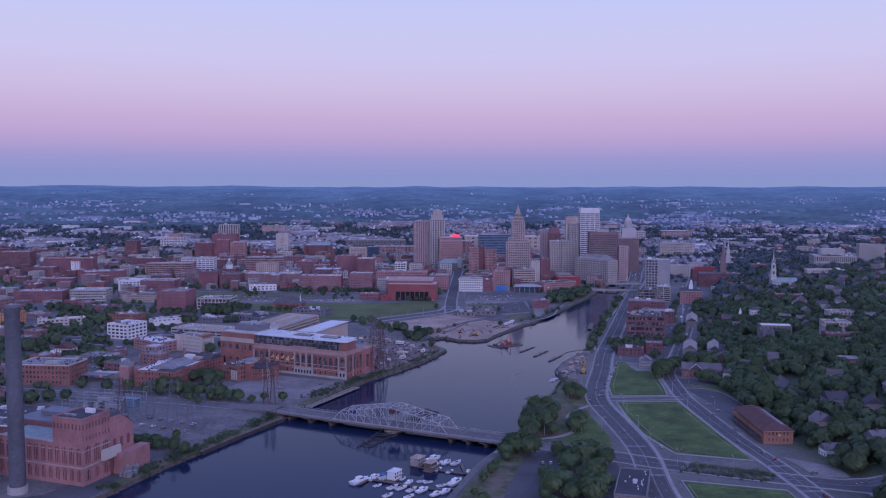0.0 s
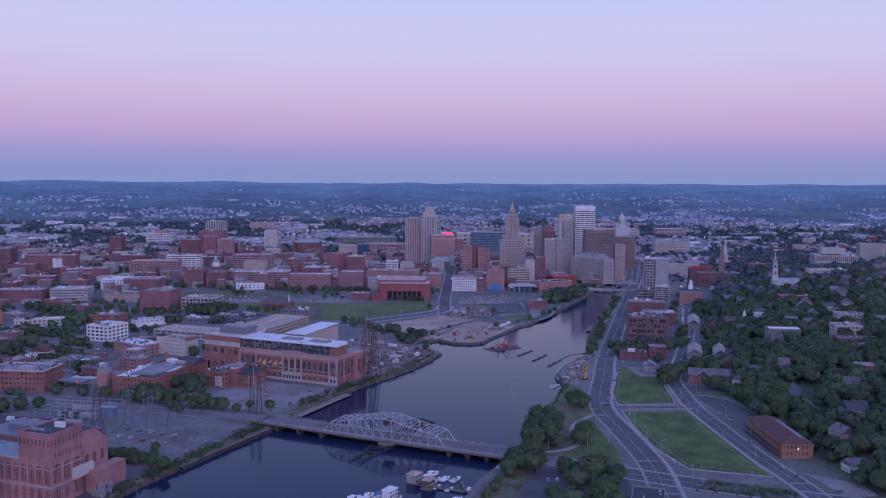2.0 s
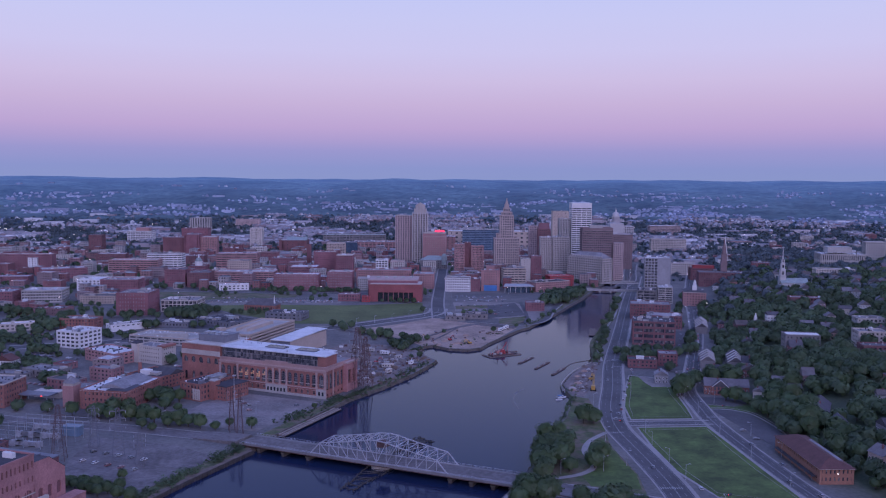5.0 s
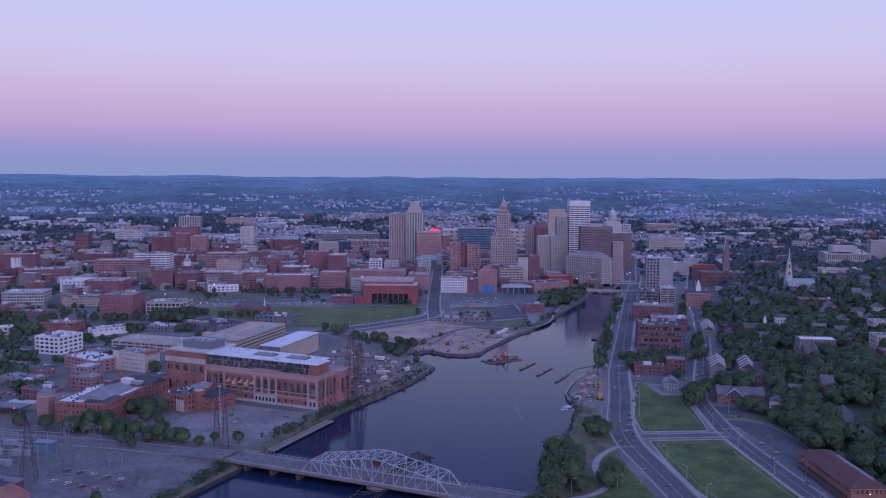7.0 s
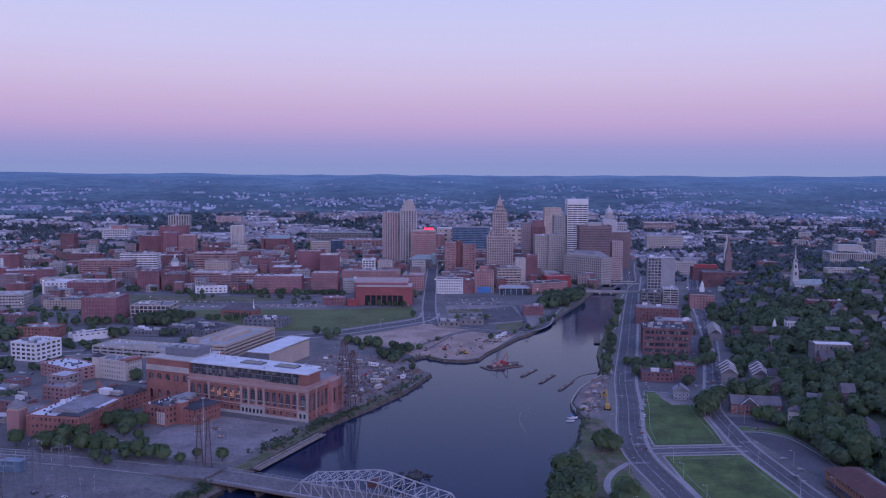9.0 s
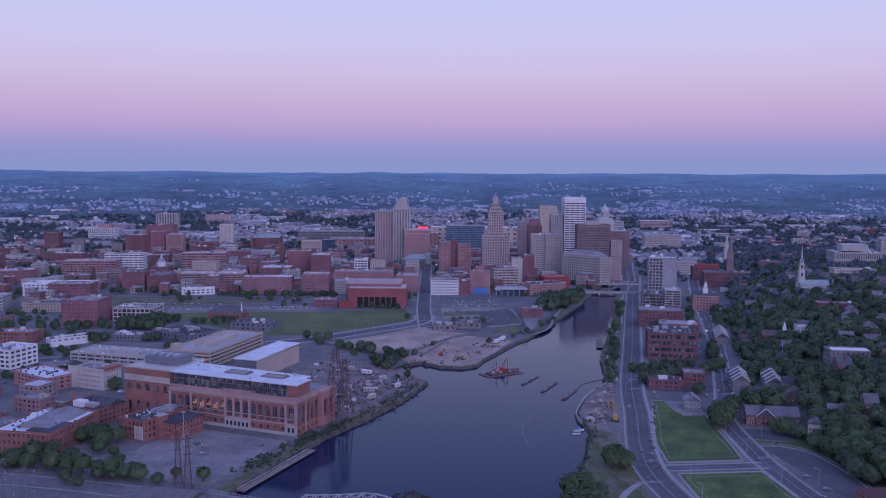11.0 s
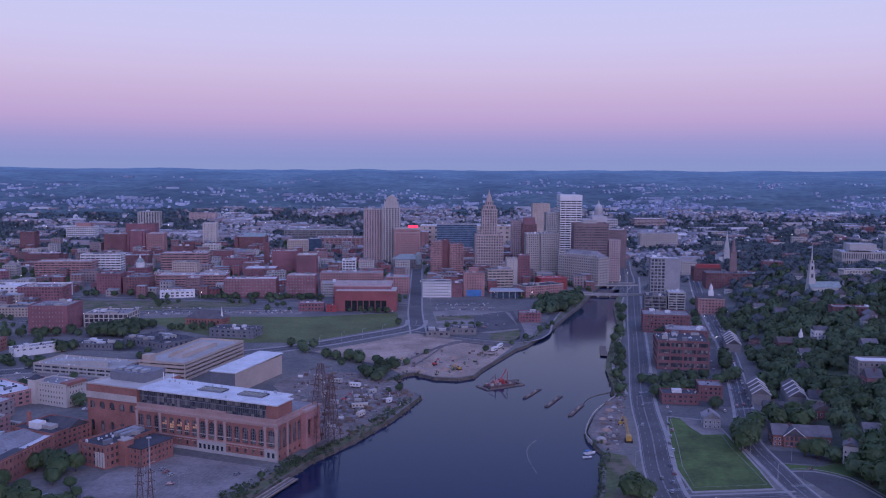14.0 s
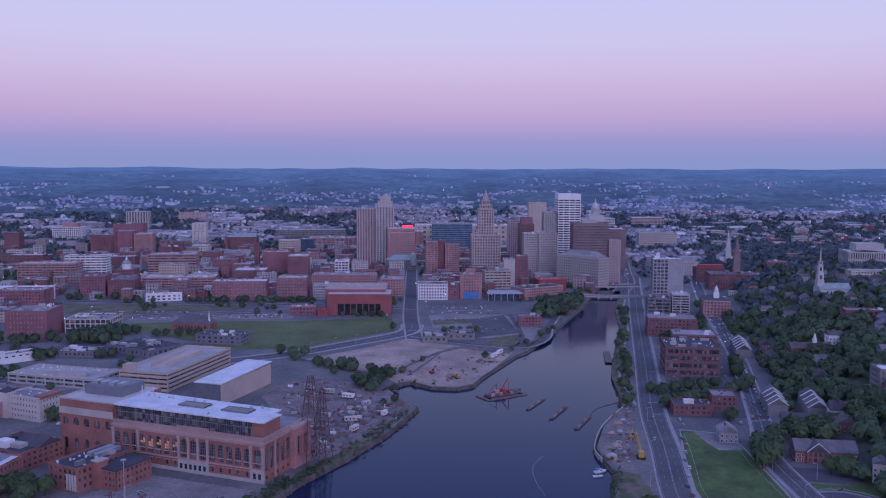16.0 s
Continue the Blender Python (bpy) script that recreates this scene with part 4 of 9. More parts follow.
for k in range(6):
    win.box(-b * 0.39, b * 0.39, -0.07, 0.04, k * 1.7, k * 1.7 + 0.14)
win_me = win.mesh("window", GREY_METAL)
for i, (u0, u1) in enumerate(zip(BAYS, BAYS[1:])):
    o = part("window", win_me, GREY_METAL, ps)
    o.location = ((u0 + u1) / 2, 0.55, 9.2)
    if 3 <= i < 8:
        for k in range(2):
            part("lit_window", Solid().box((u0 + u1) / 2 - 1.7 + k * 1.8, (u0 + u1) / 2 - 0.2 + k * 1.8, 0.66, 0.69, 11.4 + (i % 2) * 1.7, 14.4 + (k % 2) * 1.7), LAMP_WARM, ps, "dim warm light behind the glass")
for i in range(ne):
    o = part("window", win_me, GREY_METAL, ps)
    o.location, o.rotation_euler = (W0 - 0.55, (i + 0.5) * be, 7.2), (0, 0, radians(90))
part("roof", Solid().box(0.7, W0 - 0.7, 0.7, D0 - 0.8, H0 - 0.3, H0 + 0.1), GREY_ROOF, ps)
# glazed attic with its white roof
att = Solid().box(0.5, 92.0, 2.6, 26.5, H0 + 0.1, 32.2)
part("attic_glazing", att, GLASS, ps, "dark glass curtain wall of the attic storey")
mull = Solid()
for i in range(62):
    u = 0.6 + i * 1.5
    mull.box(u, u + 0.07, 2.5, 2.6, H0 + 0.1, 32.2)
mull.box(0.4, 92.1, 2.42, 2.58, 28.7, 29.0)
part("attic_mullions", mull, GREY_METAL, ps, kind="stuff")
part("attic_end_wall", Solid().box(92.0, 99.5, 2.4, 18.5, H0 + 0.1, 32.4), BRICK, ps, "red end wall of the attic")
part("white_roof", Solid().prism([(-0.5, 0.9), (100.2, 0.9), (100.2, 19), (95, 19), (95, 27), (-0.5, 31)], 32.4, 33.1), WHITE_ROOF, ps, "flat white membrane roof")
for x0 in (37, 66):
    sk = part("skylight", Solid().box(x0, x0 + 17, 12, 19, 33.1, 34.0), ATTIC, ps, "long low rooftop skylight")
    f = Solid()
    for k in range(8):
        f.box(x0 + k * 17 / 7 - 0.1, x0 + k * 17 / 7 + 0.1, 11.9, 19.1, 33.98, 34.12)
    f.box(x0 - 0.4, x0 + 17.4, 11.6, 12, 33.1, 34.15).box(x0 - 0.4, x0 + 17.4, 19, 19.4, 33.1, 34.15)
    part("skylight_frame", f, GREY_METAL, sk)
rg = random.Random(3)
for k in range(16):
    u, v = rg.uniform(4, 92), rg.choice((rg.uniform(3, 9), rg.uniform(21, 25)))
    part("roof_vent", Solid().frustum(u, v, 33.08, 33.1 + rg.uniform(0.6, 1.6), 0.5, 0.4, 8), METAL, ps)
for u in (1, 9):
    part("flue", Solid().frustum(u, 24, 33.05, 38.5, 0.22, 0.22, 10), WHITE, ps, "white roof flue")
# west block, taller
wb_ = Solid()
for i in range(5):
    u0 = -39 + i * 7.8
    arch_wall(wb_, at_f, u0, u0 + 7.8, 0, 14, 3.2, 3.0, 8.5)
    arch_wall(wb_, at_f, u0, u0 + 7.8, 14, 24, 4.2, 17.5, 20.4, n=4)
wb_.box(-39, 0, 0, 0.72, 24, 32.8).box(-39, -38.2, 0.73, 42, 0, 32.8).box(-38.2, 0, 41.2, 42, 0, 32.8).box(-0.8, 0, 0.73, 41.2, H0, 32.8)
part("west_wall", wb_, BRICK, ps, "plainer taller red-brick block")
part("west_glazing", Solid().box(-38.2, -0.9, 0.71, 41.2, 0.1, 30), GLASS, ps)
part("west_trim", Solid().box(-39.4, 0.3, -0.5, -0.02, 24.2, 25.2).box(-39.3, 0.2, -0.3, 0.74, 32.8, 33.6).box(-39.3, -38, 0.75, 42.2, 32.8, 33.6).box(-39.3, 0.2, -0.35, -0.02, 25.2, 28.2), STONE, ps)
part("west_roof", Solid().box(-38, -0.2, 0.75, 41, 32.3, 32.9), CREAM, ps, "pale flat roof")
part("roof_screen", Solid().box(-33, -6, 14, 34, 32.9, 38.5), GREY_METAL, ps, "dark louvred screen round rooftop plant")
for k in range(4):
    part("cooling_unit", Solid().box(-30 + k * 6, -26 + k * 6, 17, 23, 38.5, 40.2), METAL, ps)

# brick annex with a black roof in front of it
an = building("brick_annex", "low red-brick annex with a black flat roof", "industrial building", -196.5, 760.5, -31, 21, 38, 12.5, BRICK, fh=4.0, bay=3.5, pier=0.45, span=0.45, roof=DARK_ROOF, units=3)
part("wing", Solid().box(21, 36, 12, 36, 0, 10.5), BRICK, an)
WG = Solid()
facade(WG, lambda u, v: (21 + u, 11.6 + v), 15, 10.5, 3.5, 3.2, 0.5, 0.5, 0.5)
facade(WG, lambda u, v: (36.4 - v, 12 + u), 24, 10.5, 3.5, 3.2, 0.5, 0.5, 0.5)
part("wing_wall", WG, BRICK, an)
part("wing_glazing", Solid().box(21, 36.1, 11.95, 36, 0.1, 10.3), GLASS, an)
part("wing_roof", Solid().box(20.8, 36.6, 11.4, 36.4, 10.5, 11.2), DARK_ROOF, an)
part("stair_tower", Solid().box(20.9, 26, 9.5, 16, 0, 14.5), BRICK, an)
part("tower_cap", Solid().box(20.6, 26.3, 9.2, 16.3, 14.5, 15.0), STONE, an)
for k in range(4):
    part("pale_panel", Solid().box(13 + k * 2.0, 14.5 + k * 2.0, -0.12, -0.01, 1, 9.5), CREAM, an)
for k in range(2):
    part("roof_duct", Solid().box(8 + k * 5, 11 + k * 5, 18, 34, 12.7, 15.0), METAL, an, "pale rooftop duct")

# ---- parking garages and shed behind ----
ga = thing("parking_garage", "tan concrete multi-deck parking garage with open decks", "parking garage", -220, 967, 4.0, -19)
claim(-190, 985, 32)
claim(-172, 1020, 30)
claim(-160, 1050, 28)
claim(-205, 1005, 28)
gs, gd = Solid(), Solid()
for k in range(4):
    z0 = k * 3.3
    gs.box(0, 42, 0, 0.4, z0 + 0.4, z0 + 2.5).box(0, 42, 95.6, 96, z0 + 0.4, z0 + 2.5).box(0, 0.4, 0.4, 95.6, z0 + 0.4, z0 + 2.5).box(41.6, 42, 0.4, 95.6, z0 + 0.4, z0 + 2.5)
    gd.box(0.4, 41.6, 0.4, 95.6, z0 + 0.75, z0 + 1.05)
gs.box(0, 42, 0, 0.4, 13.2, 15.2).box(0, 42, 95.6, 96, 13.2, 15.2).box(0, 0.4, 0.4, 95.6, 13.2, 15.2).box(41.6, 42, 0.4, 95.6, 13.2, 15.2)
gd.box(0.4, 41.6, 0.4, 95.6, 13.2, 13.6)
for k in range(13):
    gs.box(0.05, 0.35, k * 7.9, k * 7.9 + 0.8, 0, 13.2).box(41.65, 41.95, k * 7.9, k * 7.9 + 0.8, 0, 13.2)
for k in range(6):
    gs.box(k * 8.2, k * 8.2 + 0.8, 0.05, 0.35, 0, 13.2)
part("parapet_wall", gs, TAN, ga)
part("deck", gd, CONC, ga)
part("stair_core", Solid().box(2, 9, 2, 10, 0, 19), TAN, ga)
part("ramp", Solid().add([(15, 20, 13.7), (27, 20, 13.7), (27, 75, 16.4), (15, 75, 16.4)], [(0, 1, 2, 3)]).box(14.6, 15, 20, 75, 13.6, 16.8).box(27, 27.4, 20, 75, 13.6, 16.8), TAN, ga)
g2 = building("parking_deck", "low concrete parking deck with ramp", "parking garage", -312, 992, -20, 78, 34, 7.0, CONC, fh=3.4, bay=9, pier=0.12, span=0.5, roof=CONC, units=0, cap=TAN)
part("ramp", Solid().add([(10, 8, 7.3), (66, 8, 11.5), (66, 16, 11.5), (10, 16, 7.3)], [(0, 1, 2, 3)]).add([(10, 8, 6.5), (66, 8, 7), (66, 8, 12.2), (10, 8, 8)], [(0, 1, 2, 3)]), CONC, g2)
sh = thing("warehouse_shed", "tan windowless shed with a white metal roof", "warehouse", -154, 922, 4.0, -23)
claim(-133, 935, 16)
claim(-122, 962, 16)
part("wall", Solid().box(0, 21, 0, 70, 0, 15.5), TAN, sh)
part("grey_wall_cladding", Solid().box(-0.15, 21.1, -0.12, -0.01, 0, 15), GREY_METAL, sh)
part("roof", Solid().add([(-0.8, -0.8, 15.5), (21.8, -0.8, 15.5), (21.8, 70.8, 16.9), (-0.8, 70.8, 16.9), (-0.8, -0.8, 16.1), (21.8, -0.8, 16.1), (21.8, 70.8, 17.5), (-0.8, 70.8, 17.5)], [(0, 3, 2, 1), (4, 5, 6, 7), (0, 1, 5, 4), (1, 2, 6, 5), (2, 3, 7, 6), (3, 0, 4, 7)]), WHITE_ROOF, sh)

# ---- district west of the power station ----
building("brick_block", "long brick block with white cornice and stepped wings", "apartment house", -367, 737, -6, 50, 30, 17, BRICK, fh=4, bay=3.4, units=5, roof=GREY_ROOF, cap=CREAM)
gst = thing("filling_station", "small filling station under a flat canopy", "filling station", -318, 751, 4, -14)
claim(-304, 752, 16)
part("canopy", Solid().box(0, 28, 0, 12, 5, 6), GREY_METAL, gst)
for u in (3, 25):
    for v in (2, 10):
        part("canopy_post", Solid().box(u, u + 0.5, v, v + 0.5, 0, 5), METAL, gst)
part("shop", Solid().box(4, 26, 16, 24, 0, 4.5).box(3.6, 26.4, 15.6, 24.4, 4.5, 4.9), CREAM, gst)
part("red_sign", Solid().box(22, 23, -0.3, -0.05, 5.2, 5.8), LAMP_S, gst, "glowing red fascia sign")
part("canopy_lamp", Solid().box(11, 13, 4, 5, 4.85, 4.98), LAMP_W, gst, "lit white canopy lamp")
building("low_shed", "row of low grey sheds with a pale roof", "shed", -368, 823, -10, 26, 14, 5, CONC_D, roof=GREY_ROOF, units=1, bay=5)
building("low_shed", "low shed with a white metal roof", "shed", -350, 842, -10, 22, 14, 5, CONC_D, roof=WHITE_ROOF, units=0, bay=5)
building("low_white_row", "low white row of workshops", "workshop", -488, 1040, 24, 54, 14, 8, CREAM, roof=WHITE_ROOF, units=3, bay=5)
building("office_building", "white four-storey office block with paired windows", "office building", -375, 965, -22, 29, 31, 16, WHITE, fh=4, bay=5.8, pier=0.3, span=0.45, roof=WHITE_ROOF, units=4)
building("brick_workshop", "two-storey brick workshop with flat roof", "workshop", -415, 1070, -6, 40, 22, 11, BRICK, units=3)
zig = building("white_showroom", "low white showroom with stepped parapet", "shop", -352, 1052, 40, 40, 14, 6.5, WHITE, bay=6, span=0.6, units=3)
part("sloping_front", Solid().prism([(0, -3), (44, -3), (44, -2.6), (0, -2.6)], 0.0, 4.5), WHITE, zig)
building("brick_store", "brick block with a bright white flat roof", "shop", -324, 905, -38, 46, 26, 10, BRICK_P, roof=WHITE_ROOF, units=1, bay=5)
b5 = building("grey_mill", "grey-white three-storey mill with small windows", "mill", -274, 895, -28, 32, 18, 15.5, CREAM, fh=3.8, bay=2.6, pier=0.62, span=0.6, roof=GREY_ROOF, units=1)
part("corner_tower", Solid().box(-3, 4, -2, 6, 0, 17).box(-3.4, 4.4, -2.4, 6.4, 17, 17.6), CREAM, b5)
part("tower_roof", Solid().hip(-3, 4, -2, 6, 17.6, 3.2), DARK_ROOF, b5)
part("brick_end", Solid().box(26, 33, 0.5, 17.5, 15.6, 17.6), BRICK, b5)
b7 = building("brick_mill", "three-storey red-brick mill with a white and black roof", "mill", -262, 731, -13, 38, 50, 13.5, BRICK, fh=4, bay=3.2, pier=0.6, span=0.55, roof=WHITE_ROOF, units=3)
part("roof_monitor", Solid().gable(8, 32, 10, 48, 13.9, 3.4, along="y"), GREY_ROOF, b7)
part("black_roof", Solid().box(20, 37, 3, 24, 13.7, 14.3), DARK_ROOF, b7)
tw = thing("brick_tower", "square brick tower with a pyramid roof", "tower", -276, 735, 4, -13)
claim(-272, 739, 8)
part("wall", Solid().box(0, 9, 0, 9, 0, 16).box(-0.3, 9.3, -0.3, 9.3, 15.2, 15.9), BRICK_P, tw)
part("belfry", Solid().box(0.4, 8.6, 0.4, 8.6, 16, 18), STONE, tw)
part("roof", Solid().hip(0, 9, 0, 9, 18, 5), GREY_ROOF, tw)
b9 = building("brick_factory", "brick factory wing with saw roof and chimney", "factory", -250, 800, -28, 34, 30, 10, BRICK, roof=DARK_ROOF, units=3)
part("chimney", Solid().frustum(6, 8, 10, 19, 1.6, 1.3, 4, 0.78), BRICK, b9, "square brick chimney")
part("white_dormer", Solid().box(10, 18, 4, 10, 10.2, 14.2), WHITE, b9)
part("roof_gable", Solid().gable(16, 34, 12, 28, 10.4, 4.2), SHINGLE, b9)
building("garage_hall", "low garage hall with a grey roof", "garage", -352, 838, -25, 36, 20, 6, CONC_D, roof=GREY_ROOF, units=3, bay=5)
building("dark_roof_plant", "low plant with black roofs and vents", "factory", -272, 1108, -38, 58, 40, 6, GREY_METAL, roof=DARK_ROOF, units=12, bay=6)
building("dark_roof_plant", "low block with a row of windows and a dark roof", "factory", -312, 1084, -8, 38, 22, 5, GREY_METAL, roof=DARK_ROOF, units=5, bay=4)
building("brick_kiosk", "small square brick building by the trees", "shed", -293, 1182, -5, 8, 8, 7, BRICK_HAZED, units=0)
building("dark_roof_plant", "long low hall with a dark roof", "factory", -198, 1138, -14, 46, 26, 8, GREY_METAL, roof=DARK_ROOF, units=6, bay=6)
ch = building("brick_chapel", "brick hall with grey hipped roof", "hall", -238, 1212, -12, 42, 20, 6, BRICK, roof=SHINGLE, units=0)
part("hip_roof", Solid().hip(0, 42, 0, 20, 7.1, 8), SHINGLE, ch)
part("spire", Solid().frustum(39, 6, 7, 20, 1.6, 0.1, 4, 0.78), WHITE, ch, "small white spire")
building("brick_school", "tall square red-brick block with rows of windows", "school", -386, 1169, -3, 40, 40, 27, BRICK_HAZED, glass=PALE_PANES, fh=4.2, bay=3.4, pier=0.66, span=0.55, units=5, roof=GREY_ROOF)
building("frame_building", "pale concrete-frame building with deep open bays", "office building", -340, 1198, -3, 46, 36, 14, CREAM, fh=4.6, bay=5.2, pier=0.16, span=0.22, units=6, roof=GREY_ROOF)
building("brick_hall", "wide three-storey brick hall", "hall", -477, 1366, -1, 55, 30, 20, BRICK_HAZED, units=4, roof=GREY_ROOF)
building("white_hall", "white modern hall behind a brick block", "hall", -524, 1400, -1, 88, 40, 16, WHITE, units=4, roof=WHITE_ROOF, bay=6)
building("tan_building", "low tan office building", "office building", -468, 1266, -1, 47, 24, 10, TAN, units=3)
building("white_offices", "grey-white stepped office block", "office building", -548, 1272, 6, 52, 36, 16, CONC, pier=0.25, span=0.5, units=5)
building("brick_range", "brick range with brown walls and flat roof", "factory", -622, 1256, 3, 68, 34, 16, BRICK_HAZED, units=5)
building("orange_shed", "orange-brick block at the edge of the district", "workshop", -578, 1050, -5, 60, 26, 15, ORANGE, units=2)
building("brick_slab", "six-storey brick slab with pale window bands", "apartment house", -550, 1608, 0, 84, 30, 26, BRICK_P, fh=3.6, bay=6, pier=0.14, span=0.5, units=4, roof=CONC)
building("white_slab", "white banded office slab", "office building", -500, 1660, 0, 62, 24, 32, WHITE, fh=4, bay=8, pier=0.1, span=0.5, units=3)
building("brick_row", "brick row of four storeys", "row house", -409, 1453, -1, 32, 30, 26, BRICK_HAZED, units=3)
building("brick_row", "long lower brick range beside it", "row house", -372, 1445, -1, 34, 32, 22, BRICK_B, units=3)
building("white_store", "white flat store beside a parking strip", "shop", -314, 1405, 12, 44, 16, 8, WHITE, units=1, roof=WHITE_ROOF, bay=6)
building("banded_warehouse", "long brick warehouse with ribbon windows", "warehouse", -343, 1499, 0, 96, 40, 18, BRICK_P, bay=9, pier=0.08, span=0.55, units=5, roof=CONC)
building("tan_block", "tan stepped tower block on a warehouse", "office building", -335, 1560, 0, 36, 24, 30, TAN, units=3)
building("brick_factory", "four-storey brick factory with many windows", "factory", -233, 1410, -1, 68, 26, 24, BRICK_HAZED, glass=PALE_PANES, fh=4, bay=3.8, pier=0.4, span=0.45, units=6, roof=WHITE_ROOF)
building("brick_factory", "tall narrow brick factory with a pale roof", "factory", -152, 1410, -2, 38, 30, 28, BRICK_HAZED, glass=PALE_PANES, fh=4, bay=3.8, pier=0.4, span=0.45, units=3, roof=CREAM)
building("brick_shop", "low red shop beside the green", "shop", -125, 1296, 0, 30, 16, 9, BRICK_HAZED, units=2)
building("brick_shop", "low red workshop with parked cars in front", "shop", -92, 1290, 0, 1.5 + 10, 12, 7, RED, units=0)
building("brick_slab", "long brick slab with a white stair tower", "apartment house", -765, 1665, 4, 92, 24, 30, BRICK_HAZED, bay=4, units=3, roof=CREAM)
building("stair_block", "white stair block against a brick slab", "tower", -712, 1662, 4, 16, 8, 24, WHITE, units=0, bay=6, pier=0.6)
building("brick_college", "spreading three-storey brick college", "school", -634, 1539, 30, 70, 40, 16, BRICK_HAZED, units=6)
building("brick_college", "low brick college wing", "school", -700, 1486, 4, 64, 26, 10, BRICK_HAZED, units=4)
building("brick_institute", "dark brick institute on the rise", "hospital", -900, 1760, 6, 60, 40, 34, BRICK_B, units=3)

building("brick_tall", "broad plain brick tower block", "apartment house", -205, 1684, -1, 40, 28, 35, BRICK_HAZED, units=3, pier=0.7, span=0.7, roof=CREAM)
building("brick_stair_tower", "slim dark brick stair tower", "tower", -222, 1712, -1, 8, 9, 46, BRICK_B, units=0, pier=0.8, span=0.8)
building("brick_tall", "dark brick tower block at the edge of town", "apartment house", -742, 2030, 0, 28, 26, 36, BRICK_B, units=2)
building("hospital_block", "large dark-red hospital block of eight storeys", "hospital", -574, 2012, 0, 47, 40, 35, BRICK_B, fh=4.5, bay=6, pier=0.75, span=0.7, units=3)
building("hospital_block", "tall blank red hospital wing", "hospital", -525, 1998, 0, 33, 44, 43, BRICK_HAZED, fh=4.5, bay=6, pier=0.85, span=0.8, units=2)
building("hospital_block", "tan hospital wing with rows of windows", "hospital", -491, 2006, 6, 34, 40, 37, BRICK_P, units=2)
building("hospital_block", "red upper hospital block at the back", "hospital", -560, 2110, 0, 60, 30, 47, BRICK_HAZED, pier=0.7, span=0.7, units=3)
wt = building("white_tower", "plain white tower block with thin vertical fins", "tower block", -417, 2178, 0, 29, 26, 43, CREAM, bay=3, pier=0.72, span=0.3, units=1, roof=WHITE_ROOF)
building("white_podium", "low white block beside a tower", "office building", -385, 2018, 0, 32, 26, 15, CREAM, fh=5, bay=5, units=2, roof=WHITE_ROOF)
building("tower_block", "tall grey apartment tower with vertical stripes", "tower block", -630, 2450, 0, 53, 26, 46, CONC, fh=3.2, bay=6.5, pier=0.45, span=0.12, units=2)
building("pink_block", "wide pink block on the far rise", "hospital", -556, 2680, 0, 70, 30, 22, ROSE_TILE, units=3, pier=0.7)
wg = building("white_grid_block", "pale gridded office block", "office building", -733, 2256, 0, 61, 30, 26, WHITE, fh=4.2, bay=4, pier=0.25, span=0.35, units=0)
pent(wg, 20, 52, 6, 26, 26.5, 34, BRICK_P)
cvh = building("convention_hall", "brown hall with a green metal roof", "hall", -331, 2074, 0, 62, 50, 25, BRICK_B, bay=12, pier=0.8, span=0.7, units=3, roof=COPPER)
part("roof_monitor", Solid().gable(16, 60, 6, 44, 25.4, 7, 0.5), COPPER, cvh, "raised green metal roof")
building("long_hall", "very long hall with a blue-grey roof", "hall", -253, 2273, 0, 155, 50, 20, CONC_D, bay=8, pier=0.2, units=6, roof=COPPER)
building("long_hall", "long brick-footed convention wing", "hall", -168, 2120, 0, 120, 60, 18, BRICK_P, bay=9, pier=0.3, units=8, roof=GREY_ROOF)
building("tan_hotel", "tan mid-rise hotel block downtown", "hotel", -217, 2012, 0, 42, 30, 25, TAN, units=2, roof=CREAM)
building("glass_block", "dark glass block beside a tan hotel", "office building", -176, 2016, 0, 26, 30, 27, GLASS_B, glass=GLASS_B, units=1)
building("brick_banded_block", "long brick block with pale window bands", "office building", -386, 1699, 2, 74, 34, 30, BRICK_P, fh=4.2, bay=9, pier=0.06, span=0.5, units=5)
building("brick_range", "long dark-red brick range", "factory", -506, 1782, 1, 77, 30, 18, BRICK_B, units=4, roof=GREY_ROOF)
building("brick_range", "low dark brick range among trees", "factory", -653, 1830, 2, 57, 26, 17, BRICK_B, units=3)
building("pale_roof_hall", "brick hall with a wide pale roof", "hall", -236, 1590, -1, 47, 40, 17, BRICK_HAZED, units=3, roof=WHITE_ROOF)
building("brick_loft", "five-storey brick loft building", "warehouse", -286, 1695, -1, 40, 30, 22, BRICK_HAZED, units=4)
building("brick_loft", "tall brick loft building with pale cornice", "warehouse", -161, 1640, -1, 30, 30, 33, BRICK_HAZED, units=3, roof=CREAM, cap=STONE)
building("white_loft", "narrow white loft with broad windows", "office building", -90, 1637, -1, 21, 26, 25, WHITE, fh=4, bay=5, pier=0.2, span=0.4, units=2, roof=WHITE_ROOF)
building("red_roof_shop", "low block with a red roof", "shop", -67, 1725, -1, 26, 20, 14, CREAM, units=1, roof=RED)
dm = building("domed_church", "brick church with a green dome on a white drum", "church", -424, 1648, -1, 30, 30, 12, BRICK_HAZED, units=0, roof=SHINGLE)
part("drum", Solid().frustum(15, 15, 12, 19, 6.4, 6.4, 16).frustum(15, 15, 19, 20, 7, 7, 16), WHITE, dm, "round white drum")
part("dome", Solid().dome(15, 15, 20, 6.0, 7, 16, 5), COPPER, dm, "green copper dome")
part("lantern", Solid().frustum(15, 15, 26.6, 29.4, 1.6, 1.4, 8).frustum(15, 15, 29.4, 33, 1.2, 0.1, 8), WHITE, dm)


